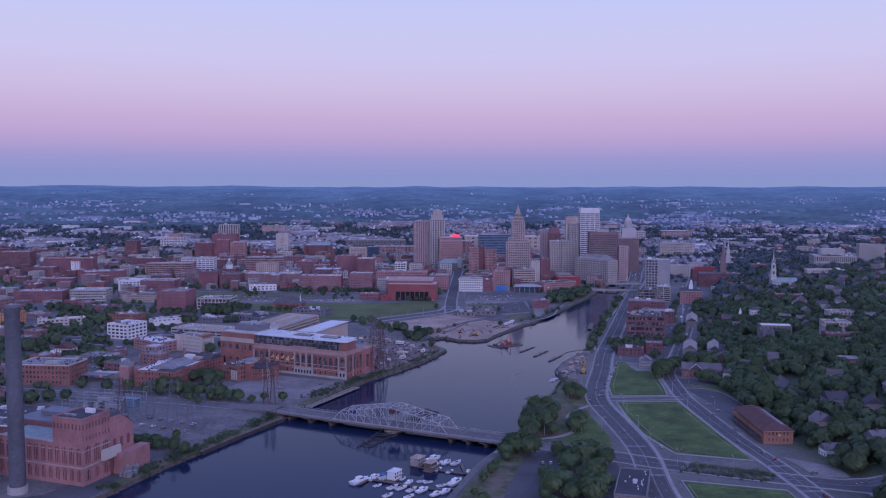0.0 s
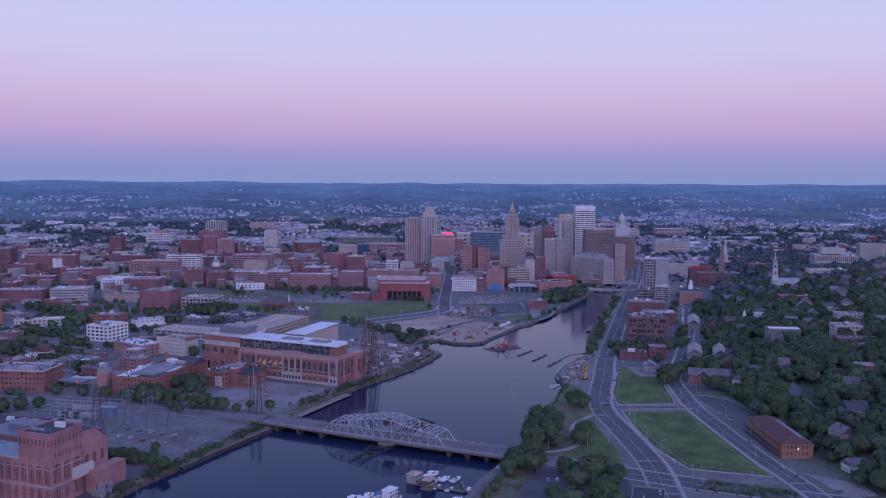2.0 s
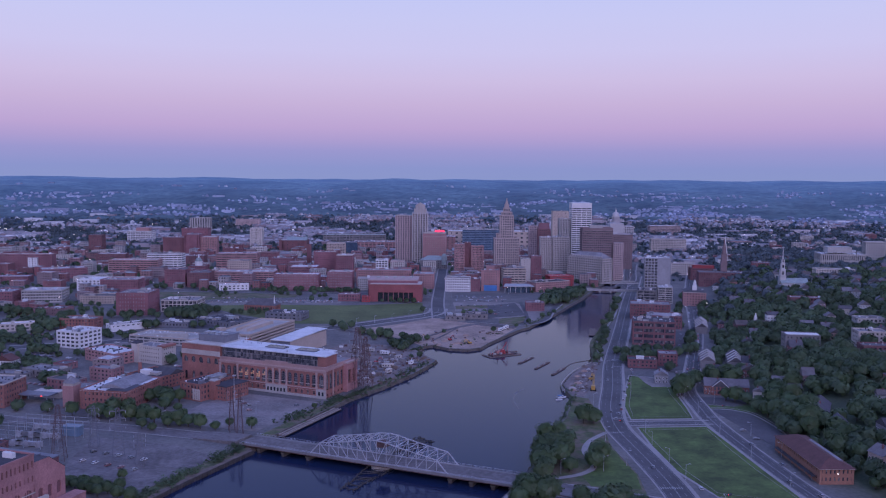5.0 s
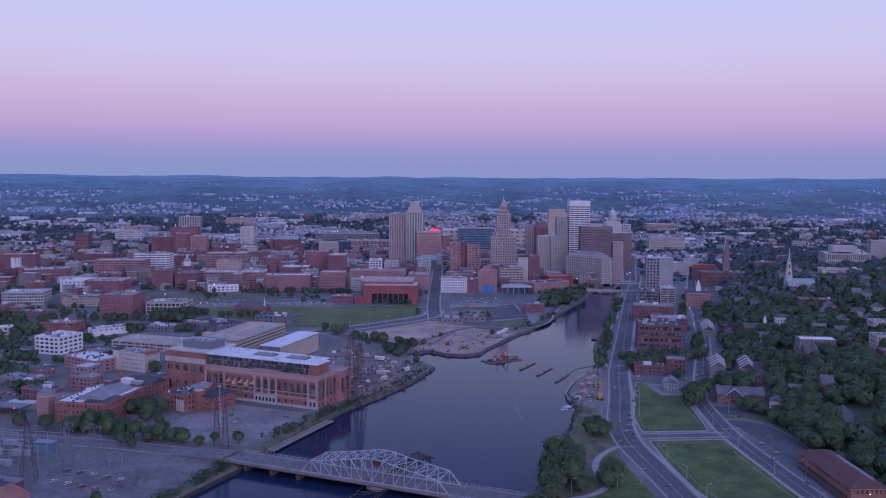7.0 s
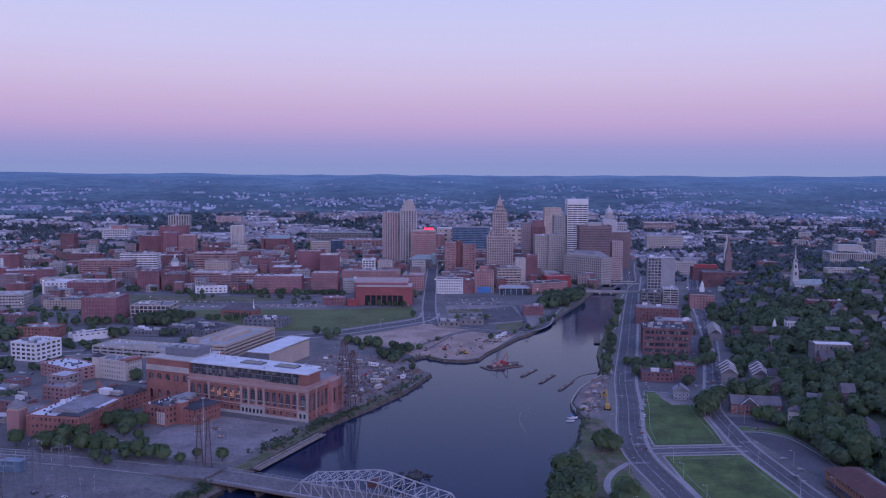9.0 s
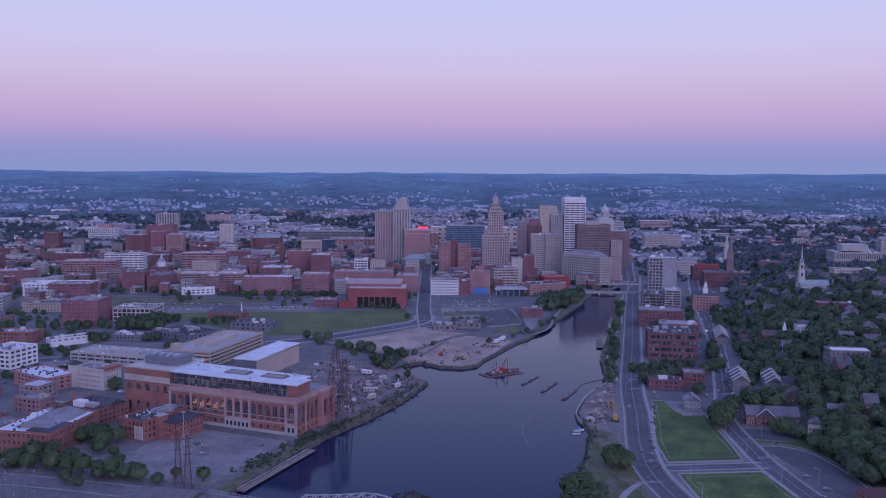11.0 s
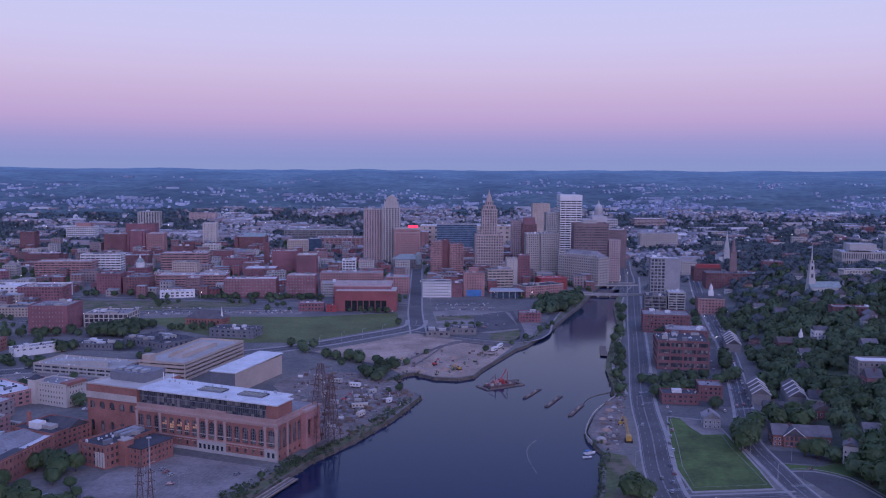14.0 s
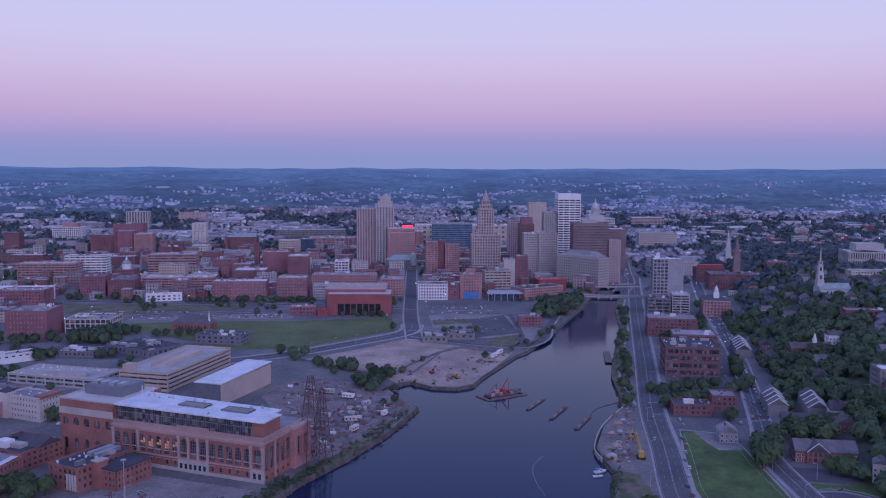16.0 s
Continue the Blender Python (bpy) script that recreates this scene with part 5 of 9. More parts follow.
# ---- downtown ----
d1 = thing("red_hall", "massive dark-red hall with tall recessed glass bays", "hall", -82, 1295, 4, -3)
for k in range(5):
    claim(-74 + k * 15, 1310, 12)
RH = Solid().box(0, 73, 0, 0.5, 13, 24).box(0, 12, 0, 0.5, 0, 13).box(61, 73, 0, 0.5, 0, 13).box(0, 0.5, 0.5, 44, 0, 24).box(72.5, 73, 0.5, 44, 0, 24).box(0.5, 72.5, 43.5, 44, 0, 24)
part("wall", RH, HALL_RED, d1)
for k in range(6):
    part("pier", Solid().box(19 + k * 7, 20.2 + k * 7, 0.1, 1.2, 0, 13), BRICK_B, d1)
part("glazing", Solid().box(12, 61, 3.0, 3.3, 0, 13), ATTIC, d1, "tall recessed dark glass")
part("soffit", Solid().box(12, 61, 0.5, 3.4, 13, 13.4), CONC_D, d1)
part("roof", Solid().box(0.5, 72.5, 0.5, 43.5, 23.2, 23.6), CREAM, d1)
part("parapet", Solid().box(-0.2, 73.2, -0.2, 0.7, 24, 24.7), BUFF, d1, "pale coping band")
part("upper_storey", Solid().box(-4, 66, 20, 70, 0, 27), BRICK_HAZED, d1, "set-back red-brick upper storey")
part("upper_roof", Solid().box(-4.4, 66.4, 19.6, 70.4, 27, 28.2), BUFF, d1, "pale roof edge of the upper storey")
for k in range(5):
    part("roof_box", Solid().box(6 + k * 12, 11 + k * 12, 42, 48, 28.2, 30), CONC, d1)
building("pink_block", "pink-brick block beside the hall", "office building", -22, 1440, -3, 32, 34, 22, BRICK_P, units=3)
building("brick_office", "long brick office behind the hall", "office building", -112, 1466, -3, 86, 30, 25, BRICK_P, units=6)
building("white_grid_building", "white four-storey building with square windows", "office building", 27, 1406, -3, 38, 24, 20, WHITE, fh=4, bay=3.4, pier=0.45, span=0.45, units=3, roof=DARK_ROOF)
building("brick_corner_block", "brick building beside a white one", "office building", 66, 1408, -3, 14, 22, 18, BRICK_HAZED, units=1)
d3 = building("ornate_building", "ornate peach building with a blue painted base", "office building", 82, 1413, -3, 28, 24, 31, BRICK_P, fh=4, bay=3.6, pier=0.6, span=0.5, units=3)
part("blue_mural", Solid().box(4, 24, -0.25, -0.02, 0, 9), BLUE, d3, "blue mural on the ground storeys")
pent(d3, 8, 20, 6, 18, 32, 37, BRICK_P)
building("tan_office", "tan banded seven-storey office", "office building", 122, 1474, 4, 36, 30, 28, TAN, fh=4, bay=6, pier=0.12, span=0.5, units=3)
building("brown_office", "brown office behind a tan one", "office building", 104, 1500, 0, 24, 26, 30, BRICK_B, units=2)
building("pale_tower", "narrow pale tower with blank side", "office building", 156, 1529, -3, 16, 24, 38, CREAM, pier=0.8, span=0.7, units=1)
building("brick_tower", "narrow brick tower with rows of windows", "office building", 173, 1528, -3, 17, 22, 43, BRICK_HAZED, units=1)
pav = thing("glass_pavilion", "low glass pavilion with a wide flat roof", "pavilion", 116, 1392, 4, -3)
claim(136, 1405, 24)
part("glazing", Solid().box(4, 38, 4, 26, 0, 9), GLASS_B, pav)
part("roof", Solid().prism([(-2, -2), (44, -2), (40, 30), (2, 30)], 9.2, 10.4), METAL, pav, "wide grey flat roof")
for k in range(6):
    part("column", Solid().box(k * 8, k * 8 + 0.7, 0, 0.7, 0, 9.2), METAL, pav)
building("brick_bank", "low brick building with pale cornice and black roof", "office building", 164, 1400, 26, 62, 26, 14, BRICK_P, units=5, roof=DARK_ROOF, cap=STONE)
building("red_shed", "bright red low roofed hall", "hall", 196, 1470, 12, 40, 22, 16, RED, units=0, roof=RED)
building("brick_house", "small brick house by the trees", "house", 126, 1212, -3, 24, 18, 10, BRICK_HAZED, units=2)
building("dark_store", "flat dark-roofed store in a parking lot", "shop", 19, 1130, -3, 24, 22, 5.5, CONC_D, units=5, roof=DARK_ROOF, bay=6)
building("dark_store", "flat store with rooftop machines", "shop", 44, 1144, -3, 27, 24, 5.5, CONC_D, units=6, roof=DARK_ROOF, bay=6)

# stepped art-deco tower
sup = thing("deco_tower", "tall stepped art-deco limestone tower with lantern", "skyscraper", 119, 1618, 4, -2)
claim(141, 1630, 34)


def tier(root, x0, x1, y0, y1, z0, z1, wall, bay=4.0, fh=4.3, pier=0.42, span=0.36):
    w, d = x1 - x0, y1 - y0
    S, T = Solid(), Solid()
    for at, L in ((lambda u, v: (x0 + u, y0 + v), w), (lambda u, v: (x0 + u, y1 - v), w), (lambda u, v: (x0 + v, y0 + u), d), (lambda u, v: (x1 - v, y0 + u), d)):
        facade(T, at, L, z1 - z0, fh, bay, pier, span, 0.2)
    S.add([(a, b2, c + z0) for a, b2, c in T.v], T.f)
    o = part("shaft", S, wall, root)
    part("glazing", Solid().box(x0 + 0.35, x1 - 0.35, y0 + 0.35, y1 - 0.35, z0, z1 - 0.1), GLASS, o, kind="stuff")
    part("cornice", Solid().box(x0 - 0.15, x1 + 0.15, y0 - 0.15, y1 + 0.15, z1, z1 + 0.7), wall, o)
    return o


tier(sup, 0, 44, 0, 36, 0, 66, TERRA)
tier(sup, 10, 34, 4, 30, 66.7, 106, TERRA)
tier(sup, 12.5, 31.5, 6, 28, 106.7, 112, TERRA)
tier(sup, 16, 28, 10, 24, 112.7, 119, TERRA, 3.4)
tier(sup, 4, 10, 6, 26, 66.7, 74, TERRA)
tier(sup, 34, 40, 6, 26, 66.7, 70, TERRA)
part("lantern", Solid().box(18, 26, 12, 22, 119.7, 126).frustum(22, 17, 126, 131, 3, 2.0, 8).frustum(22, 17, 131, 137, 1.2, 0.6, 8), TERRA, sup, "square lantern and spire")

ofp = building("white_tower", "tall slab tower with white bands and dark windows", "skyscraper", 272, 1716, -3, 37, 40, 118, WHITE, glass=ATTIC, fh=3.9, bay=9, pier=0.1, span=0.48, units=0, roof=WHITE_ROOF, parapet=1.5)
part("crown", Solid().box(-0.2, 37.2, -0.2, 40.2, 118.2, 127), WHITE, ofp, "blank white crown")
building("slim_tower", "slim pale concrete tower beside the white one", "skyscraper", 250, 1722, -3, 21, 30, 96, CONC, bay=3, pier=0.45, span=0.3, units=1)
txt = building("brown_tower", "broad brown tower with dark window bands", "skyscraper", 266, 1574, -4, 52, 36, 84, BROWN_STONE, fh=3.9, bay=3.2, pier=0.3, span=0.5, units=0, roof=CREAM, parapet=4.0)
pent(txt, 14, 36, 10, 26, 86, 92, CONC)
building("tan_side_tower", "tan mid-rise with punched windows", "office building", 318, 1566, -8, 17, 26, 62, ROSE_TILE, units=1)
building("brown_block", "dark red-brown blocky office", "office building", 350, 1745, -6, 44, 36, 66, BROWN_STONE, pier=0.6, span=0.6, units=2)
building("limestone_office", "pale limestone office with punched windows", "office building", 204, 1645, -3, 22, 34, 66, STONE, bay=3, units=1)
building("limestone_office", "wide pale limestone office of sixteen storeys", "office building", 226, 1638, -3, 29, 40, 67, STONE, bay=3, units=3)
bk = building("gabled_tower", "dark-red stepped tower with a gabled crown", "skyscraper", 211, 1730, -3, 24, 24, 76, BRICK_B, units=0)
part("crown", Solid().gable(2, 22, 2, 22, 76, 12, 0), BRICK_B, bk)
lv = building("mansard_offices", "long pale office block with a mansard roof", "office building", 240, 1567, -50, 75, 26, 40, STONE, fh=4, bay=3.9, pier=0.45, span=0.42, units=0, roof=GREY_ROOF)
part("mansard", Solid().hip(1, 74, 1, 25, 41, 9, 0), GREY_ROOF, lv, "grey mansard roof")
for k in range(14):
    part("dormer", Solid().box(4 + k * 5, 6.2 + k * 5, 1.2, 4.2, 41, 43.8).gable(4 + k * 5, 6.2 + k * 5, 1.2, 4.2, 43.8, 1.0, 0.15, "y"), STONE, lv)
building("twin_brick_block", "twin brick towers with chequered window walls", "apartment house", 50, 1640, -2, 18, 26, 54, BRICK_P, bay=2.4, fh=3, pier=0.4, span=0.4, units=1)
building("twin_brick_block", "second brick tower with chequered windows", "apartment house", 80, 1640, -2, 22, 26, 50, BRICK_P, bay=2.4, fh=3, pier=0.4, span=0.4, units=1)
building("brick_link", "dark blank brick link between two towers", "apartment house", 68.5, 1646, -2, 11, 18, 56, BRICK_B, pier=0.9, span=0.8, units=0)
hot = building("red_hotel", "large red-brick hotel with pale window surrounds", "hotel", -6, 1806, -2, 46, 36, 64, BRICK_S, fh=3.9, bay=4.2, pier=0.55, span=0.5, units=2, cap=STONE)
HW = Solid()
for i in range(11):
    for j in range(14):
        HW.box(1.5 + i * 4.18 + 0.2, 1.5 + i * 4.18 + 1.5, -0.12, 0.1, 3.4 + j * 3.9, 5.4 + j * 3.9)
part("window_surround", HW, STONE, hot, "pale stone window surrounds", "stuff")
part("top_storey", Solid().box(-0.3, 46.3, -0.3, 36.3, 57.2, 58.2).box(-0.3, 46.3, -0.3, 36.3, 62.6, 64.4), STONE, hot, "pale stone bands under the roof")
part("lit_sign", Solid().box(24, 42, 2, 2.6, 66, 69.6), LAMP_R, hot, "glowing red rooftop sign")
part("sign_frame", Solid().box(24, 42, 2.7, 3.2, 65.1, 70), GREY_METAL, hot)
om = building("pale_hotel_tower", "tall pale hotel tower with vertical piers", "hotel", -27, 1825, -2, 31, 30, 100, STONE, fh=3.6, bay=5.2, pier=0.42, span=0.34, units=0)
for k in range(7):
    part("pilaster", Solid().box(k * 5.1 - 0.2, k * 5.1 + 0.9, -0.7, -0.02, 0, 104), MARBLE, om, "pale vertical pier")
part("crown", Solid().box(3, 28, 3, 27, 100, 110).box(6, 25, 5, 25, 110, 117).gable(6, 25, 5, 25, 117, 6, 0.3, "y"), STONE, om, "stepped crown with gabled top")
for k in range(5):
    part("crown_fin", Solid().box(3 + k * 6.1, 3.7 + k * 6.1, 2.2, 3, 100, 113 + 4 * (k in (1, 2, 3))), MARBLE, om)
building("brick_hotel_tower", "brick hotel tower beside a pale one", "hotel", -61, 1835, -2, 33, 30, 96, ROSE_TILE, fh=3.6, bay=4.6, pier=0.5, span=0.3, units=1, cap=STONE)
arc_h = building("arcade_hall", "grey hall with a curved glass roof", "hall", -12, 1735, -2, 52, 30, 16, CONC_D, units=0, roof=COPPER)
part("roof_lantern", Solid().hip(2, 50, 2, 28, 16.4, 8, 0.3), COPPER, arc_h, "ribbed green-grey glass roof")
part("end_arch", Solid().frustum(46, 4, 8, 24, 6, 5, 16).dome(46, 4, 24, 5, 5, 16, 4), COPPER, arc_h, "round glazed corner pavilion")
building("glass_office", "wide blue glass office", "office building", 84, 2050, -3, 82, 40, 54, TEAL, glass=GLASS_B, bay=16, pier=0.03, span=0.4, units=2, cap=METAL)
building("mall", "very long tan shopping centre", "shopping centre", 55, 2170, -3, 240, 60, 40, TAN, fh=9, bay=14, pier=0.6, span=0.6, units=10, roof=WHITE_ROOF)
building("mall_wing", "pink brick shopping wing", "shopping centre", -60, 2100, -3, 130, 50, 34, BRICK_P, bay=12, pier=0.6, units=6, roof=WHITE_ROOF)
building("slab_block", "tan slab block on the rise", "tower block", 330, 2330, 0, 42, 22, 78, TAN, pier=0.7, span=0.7, units=1)
building("pale_office", "pale office among towers", "office building", 207, 1830, -3, 30, 26, 76, ROSE_TILE, bay=4, units=1)
building("court_block", "low pale civic building", "civic building", 526, 2100, -6, 80, 30, 28, STONE, units=3)
building("station_block", "long pale terrace of offices", "office building", 420, 1660, -14, 66, 22, 20, CREAM, units=3)
building("civic_block", "stepped pink-tan civic offices", "office building", 640, 2540, -5, 84, 44, 22, ROSE_TILE, bay=8, pier=0.1, span=0.5, units=2, roof=WHITE_ROOF)

# domed capitol
cap = thing("state_capitol", "white marble capitol with a tall central dome", "capitol", 487, 2500, elev(535, 2520) - 1, -4)
claim(535, 2520, 60)
tier(cap, 0, 95, 0, 34, 0, 26, MARBLE, 5, 6)
part("centre_block", Solid().box(28, 67, -6, 40, 0, 34).hip(28, 67, -6, 40, 34, 4), MARBLE, cap)
part("drum", Solid().frustum(47.5, 17, 36, 52, 10.2, 9.8, 24).frustum(47.5, 17, 52, 53.5, 11, 11, 24), MARBLE, cap)
for k in range(20):
    a = 2 * math.pi * k / 20
    part("column", Solid().frustum(47.5 + 10.7 * math.cos(a), 17 + 10.7 * math.sin(a), 38, 52, 0.6, 0.5, 6), MARBLE, cap)
part("dome", Solid().dome(47.5, 17, 53.5, 9.4, 13, 24, 6), MARBLE, cap)
part("lantern", Solid().frustum(47.5, 17, 66, 71, 2.6, 2.2, 8).frustum(47.5, 17, 71, 77, 1.2, 0.2, 8), MARBLE, cap)
for u, v in ((30, -3), (65, -3), (30, 37), (65, 37)):
    part("cupola", Solid().frustum(u, v, 38, 43, 2.6, 2.6, 10).dome(u, v, 43, 2.6, 3.4, 10, 3), MARBLE, cap)

# ---- right bank: street blocks and the hill ----
hay = building("white_office_slab", "pale office slab with a blank white end wall", "office building", 318, 1357, -10, 37, 22, 56, SLATE, fh=4.2, bay=4.6, pier=0.25, span=0.3, units=2, roof=WHITE_ROOF)
part("blank_wall", Solid().box(19, 37.1, -0.4, -0.02, 0, 57), SLATE, hay, "plain grey end wall")
building("open_garage", "garage of dark and white open decks", "parking garage", 291, 1290, -12, 26, 30, 17, CONC_D, bay=8, pier=0.1, span=0.3, units=3, roof=DARK_ROOF)
building("open_garage", "stack of pale concrete balcony decks", "parking garage", 318, 1284, -12, 20, 26, 22, CONC, fh=3.2, bay=9, pier=0.1, span=0.35, units=2)
building("brick_block", "long two-storey brick block with flat grey roof", "office building", 247, 1150, -13, 48, 34, 18, BRICK_B, units=4, roof=GREY_ROOF)
building("brick_offices", "four-storey brick offices with open brick balconies", "office building", 209, 982, -12, 43, 40, 24, BRICK_B, glass=GLASS, fh=5.6, bay=10, pier=0.12, span=0.42, units=8, roof=DARK_ROOF)
building("brick_low", "low red-brick building with a dark roof", "office building", 178, 872, -10, 26, 16, 7, BRICK_B, units=1, roof=DARK_ROOF)
building("brick_low", "brick house with steep side walls", "house", 208, 880, -12, 17, 18, 10.5, BRICK_B, units=0, roof=GREY_ROOF)
building("brick_block", "brick block under trees beside the street", "office building", 250, 1085, -15, 40, 30, 14, BRICK_B, units=3)


def house(ax, ay, ang, w, d, h, wall=CLAPS, roofm=SHINGLE, along="x", rise=None, label="wooden house with dark shingle roof", chimney=True, z=None, name="house"):
    c, s = math.cos(radians(ang)), math.sin(radians(ang))
    if z is None:
        z = min(elev(ax + u * c - v * s, ay + u * s + v * c) for u, v in ((0, 0), (w, 0), (w, d), (0, d))) - 0.1
    root = thing(name, label, "house", ax, ay, z, ang)
    claim(ax + (w * c - d * s) / 2, ay + (w * s + d * c) / 2, max(w, d) * 0.72)
    claim(ax + w * c / 2, ay - 6, 4)
    rise = rise or (d if along == "x" else w) * 0.38
    W = Solid().box(0, w, 0, d, 0, h)
    if along == "x":
        W.add([(0, 0, h), (0, d, h), (0, d / 2, h + rise), (w, 0, h), (w, d, h), (w, d / 2, h + rise)], [(0, 2, 1), (3, 4, 5)])
    else:
        W.add([(0, 0, h), (w, 0, h), (w / 2, 0, h + rise), (0, d, h), (w, d, h), (w / 2, d, h + rise)], [(0, 1, 2), (3, 5, 4)])
    part("wall", W, wall, root)
    part("roof", Solid().gable(0, w, 0, d, h + 0.02, rise + 0.2, 0.5, along), roofm, root)
    F, G = Solid(), Solid()
    for L, at in ((w, lambda u, v: (u, -v)), (w, lambda u, v: (u, d + v)), (d, lambda u, v: (-v, u)), (d, lambda u, v: (w + v, u))):
        n = max(1, int(L / 2.6))
        for i in range(n):
            for k in range(max(1, int(h / 2.9))):
                u, zz = L * (i + 0.5) / n, 0.9 + k * 2.9
                for o, z0, z1, half, v0, v1 in ((F, zz - 0.15, zz + 1.65, 0.65, 0.02, 0.07), (G, zz, zz + 1.5, 0.5, 0.05, 0.09)):
                    xs, ys = zip(at(u - half, v0), at(u + half, v1))
                    o.box(min(xs), max(xs), min(ys), max(ys), z0, z1)
    part("window_frames", F, WHITE, root, kind="stuff")
    part("window_panes", G, GLASS, root, kind="stuff")
    if chimney:
        part("chimney", Solid().box(w * 0.3, w * 0.3 + 0.9, d * 0.4, d * 0.4 + 0.9, h, h + rise + 1.2), BRICK_B, root)
    return root


# long brick block under a brown roof, near the avenue
lb = thing("brick_terrace", "long two-storey orange-brick block under a brown hipped roof", "office building", 213.5, 567, 4.1, -0.5)
for k in range(4):
    claim(224, 575 + k * 16, 14)
LW, LD, LH = 19.5, 63.0, 9.0
L1 = Solid()
facade(L1, lambda u, v: (u, v), LW, LH, 4.2, 2.6, 0.6, 0.5, 0.6)
facade(L1, lambda u, v: (u, LD - v), LW, LH, 4.2, 2.6, 0.6, 0.5, 0.6)
facade(L1, lambda u, v: (v, u), LD, LH, 4.2, 3.0, 0.6, 0.5, 0.6)
facade(L1, lambda u, v: (LW - v, u), LD, LH, 4.2, 3.0, 0.6, 0.5, 0.6)
part("wall", L1, BRICK_O, lb)
part("glazing", Solid().box(0.35, LW - 0.35, 0.35, LD - 0.35, 0.1, LH - 0.1), GLASS, lb)
part("roof", Solid().hip(0, LW, 0, LD, LH + 0.02, 4.2, 0.9), RED_SHINGLE, lb, "brown hipped shingle roof")
part("eave", Solid().box(-0.7, LW + 0.7, -0.7, LD + 0.7, LH - 0.25, LH), CREAM, lb)
part("roof_ridge_vent", Solid().box(14, 16.5, 8, 48, LH + 1.2, LH + 2.4), GREY_ROOF, lb, "pale metal roof strip")
part("canopy", Solid().box(-2.5, -0.05, 4, LD - 4, 3.2, 3.5), DARK_ROOF, lb)
for k in range(12):
    part("canopy_post", Solid().box(-2.4, -2.2, 5 + k * 4.8, 5.2 + k * 4.8, 0, 3.2), GREY_METAL, lb)
part("wall_lamp", Solid().box(10, 10.3, -0.3, -0.02, 6.0, 6.3), LAMP_W, lb, "lit white wall lamp")

gb_ = house(216, 774, -13, 34, 15, 7, BRICK, SHINGLE, "x", 5.0, "brick house with a long dark roof and pale-edged gable", name="gabled_house")
part("front_gable", Solid().box(6, 18, -1.6, 3, 0, 7).add([(6, -1.6, 7), (18, -1.6, 7), (12, -1.6, 12)], [(0, 1, 2)]), BRICK, gb_)
part("gable_roof", Solid().gable(6, 18, -1.6, 8, 7.02, 5.2, 0.4, "y"), SHINGLE, gb_)
part("bargeboard", Solid().beam((5.5, -2.1, 6.8), (12, -2.1, 12.4), 0.25, 0.4).beam((12, -2.1, 12.4), (18.5, -2.1, 6.8), 0.25, 0.4), WHITE, gb_, "pale roof edge")
for i in range(4):
    for k in range(2):
        part("window", Solid().box(7.2 + i * 2.7, 8.8 + i * 2.7, -1.72, -1.6, 1.2 + k * 3.2, 3.4 + k * 3.2), GLASS, gb_)
house(241, 738, -30, 8, 9, 11, CREAM, SHINGLE, "y", 2.5, "tall cream house with a square corner tower")
house(258, 806, -14, 12, 10, 7, BRICK_B, SHINGLE, "y", 4, "small brick house among trees")
house(-394, 872, -8, 19, 13, 6, WHITE, RED_SHINGLE, "y", 4.5, "white gabled house with a brown roof")
house(186, 811, -12, 11, 13, 7, SLATE, GREY_ROOF, "y", 3.5, "pale grey-blue clapboard house on the lawn corner")
house(255, 578, 12, 13, 12, 8, CLAPS, SHINGLE, "y", 4.5, "grey clapboard house with a steep gable")
house(242, 538, 5, 14, 9, 4.5, WHITE, SHINGLE, "x", 3.5, "small white cottage with a grey roof")
house(276, 612, 0, 15, 14, 8, CLAPS, SHINGLE, "x", 4.5, "cream house with a broad dark roof")
house(266, 668, 62, 34, 14, 8, BRICK_P, SHINGLE, "x", 5, "long pink-walled house with a dark roof")
house(266, 525, 8, 14, 12, 8, CLAPS, SHINGLE, "x", 4, "grey-blue wooden house on the slope")
house(323, 697, -8, 13, 12, 10, BRICK, GREY_ROOF, "x", 1.5, "square brick house with a flat pale roof")
wr = building("white_roof_house", "long dark grey house with a white roof strip", "house", 318, 862, -10, 30, 18, 15, CONC_D, units=0, roof=DARK_ROOF)
part("white_roof", Solid().box(1, 29, 0.6, 10, 16.1, 16.6), WHITE, wr, "bright white roof strip")
building("pale_mansion", "tall pale mansion with hipped roof", "house", 366, 826, -8, 24, 18, 14, STONE, units=1, roof=GREY_ROOF)
building("brick_flats", "brick flats below a mansion", "apartment house", 352, 790, -8, 34, 16, 9, BRICK_B, units=1)


def row_house(ax, ay, ang, n):
    root = thing("row_houses", "row of dark grey gabled terrace houses with white roof edges", "row house", ax, ay, elev(ax, ay) - 0.3, ang)
    for i in range(n):
        claim(ax + 6 * math.cos(radians(ang)) - (i * 9 + 4) * math.sin(radians(ang)), ay + (i * 9 + 4) * math.cos(radians(ang)), 8)
        y0 = i * 9.0
        h = 8 + i * 0.3
        part("wall", Solid().box(0, 13, y0, y0 + 8.9, 0, h).add([(0, y0, h), (13, y0, h), (6.5, y0, h + 4.5)], [(0, 1, 2)]), CONC_D, root)
        part("roof", Solid().gable(0, 13, y0, y0 + 8.9, h + 0.02, 4.7, 0.3, "y"), SHINGLE, root)
        part("bargeboard", Solid().beam((-0.4, y0 - 0.5, h), (6.5, y0 - 0.5, h + 4.8), 0.3, 0.6).beam((6.5, y0 - 0.5, h + 4.8), (13.4, y0 - 0.5, h), 0.3, 0.6), WHITE, root, "white roof edge")
    return root


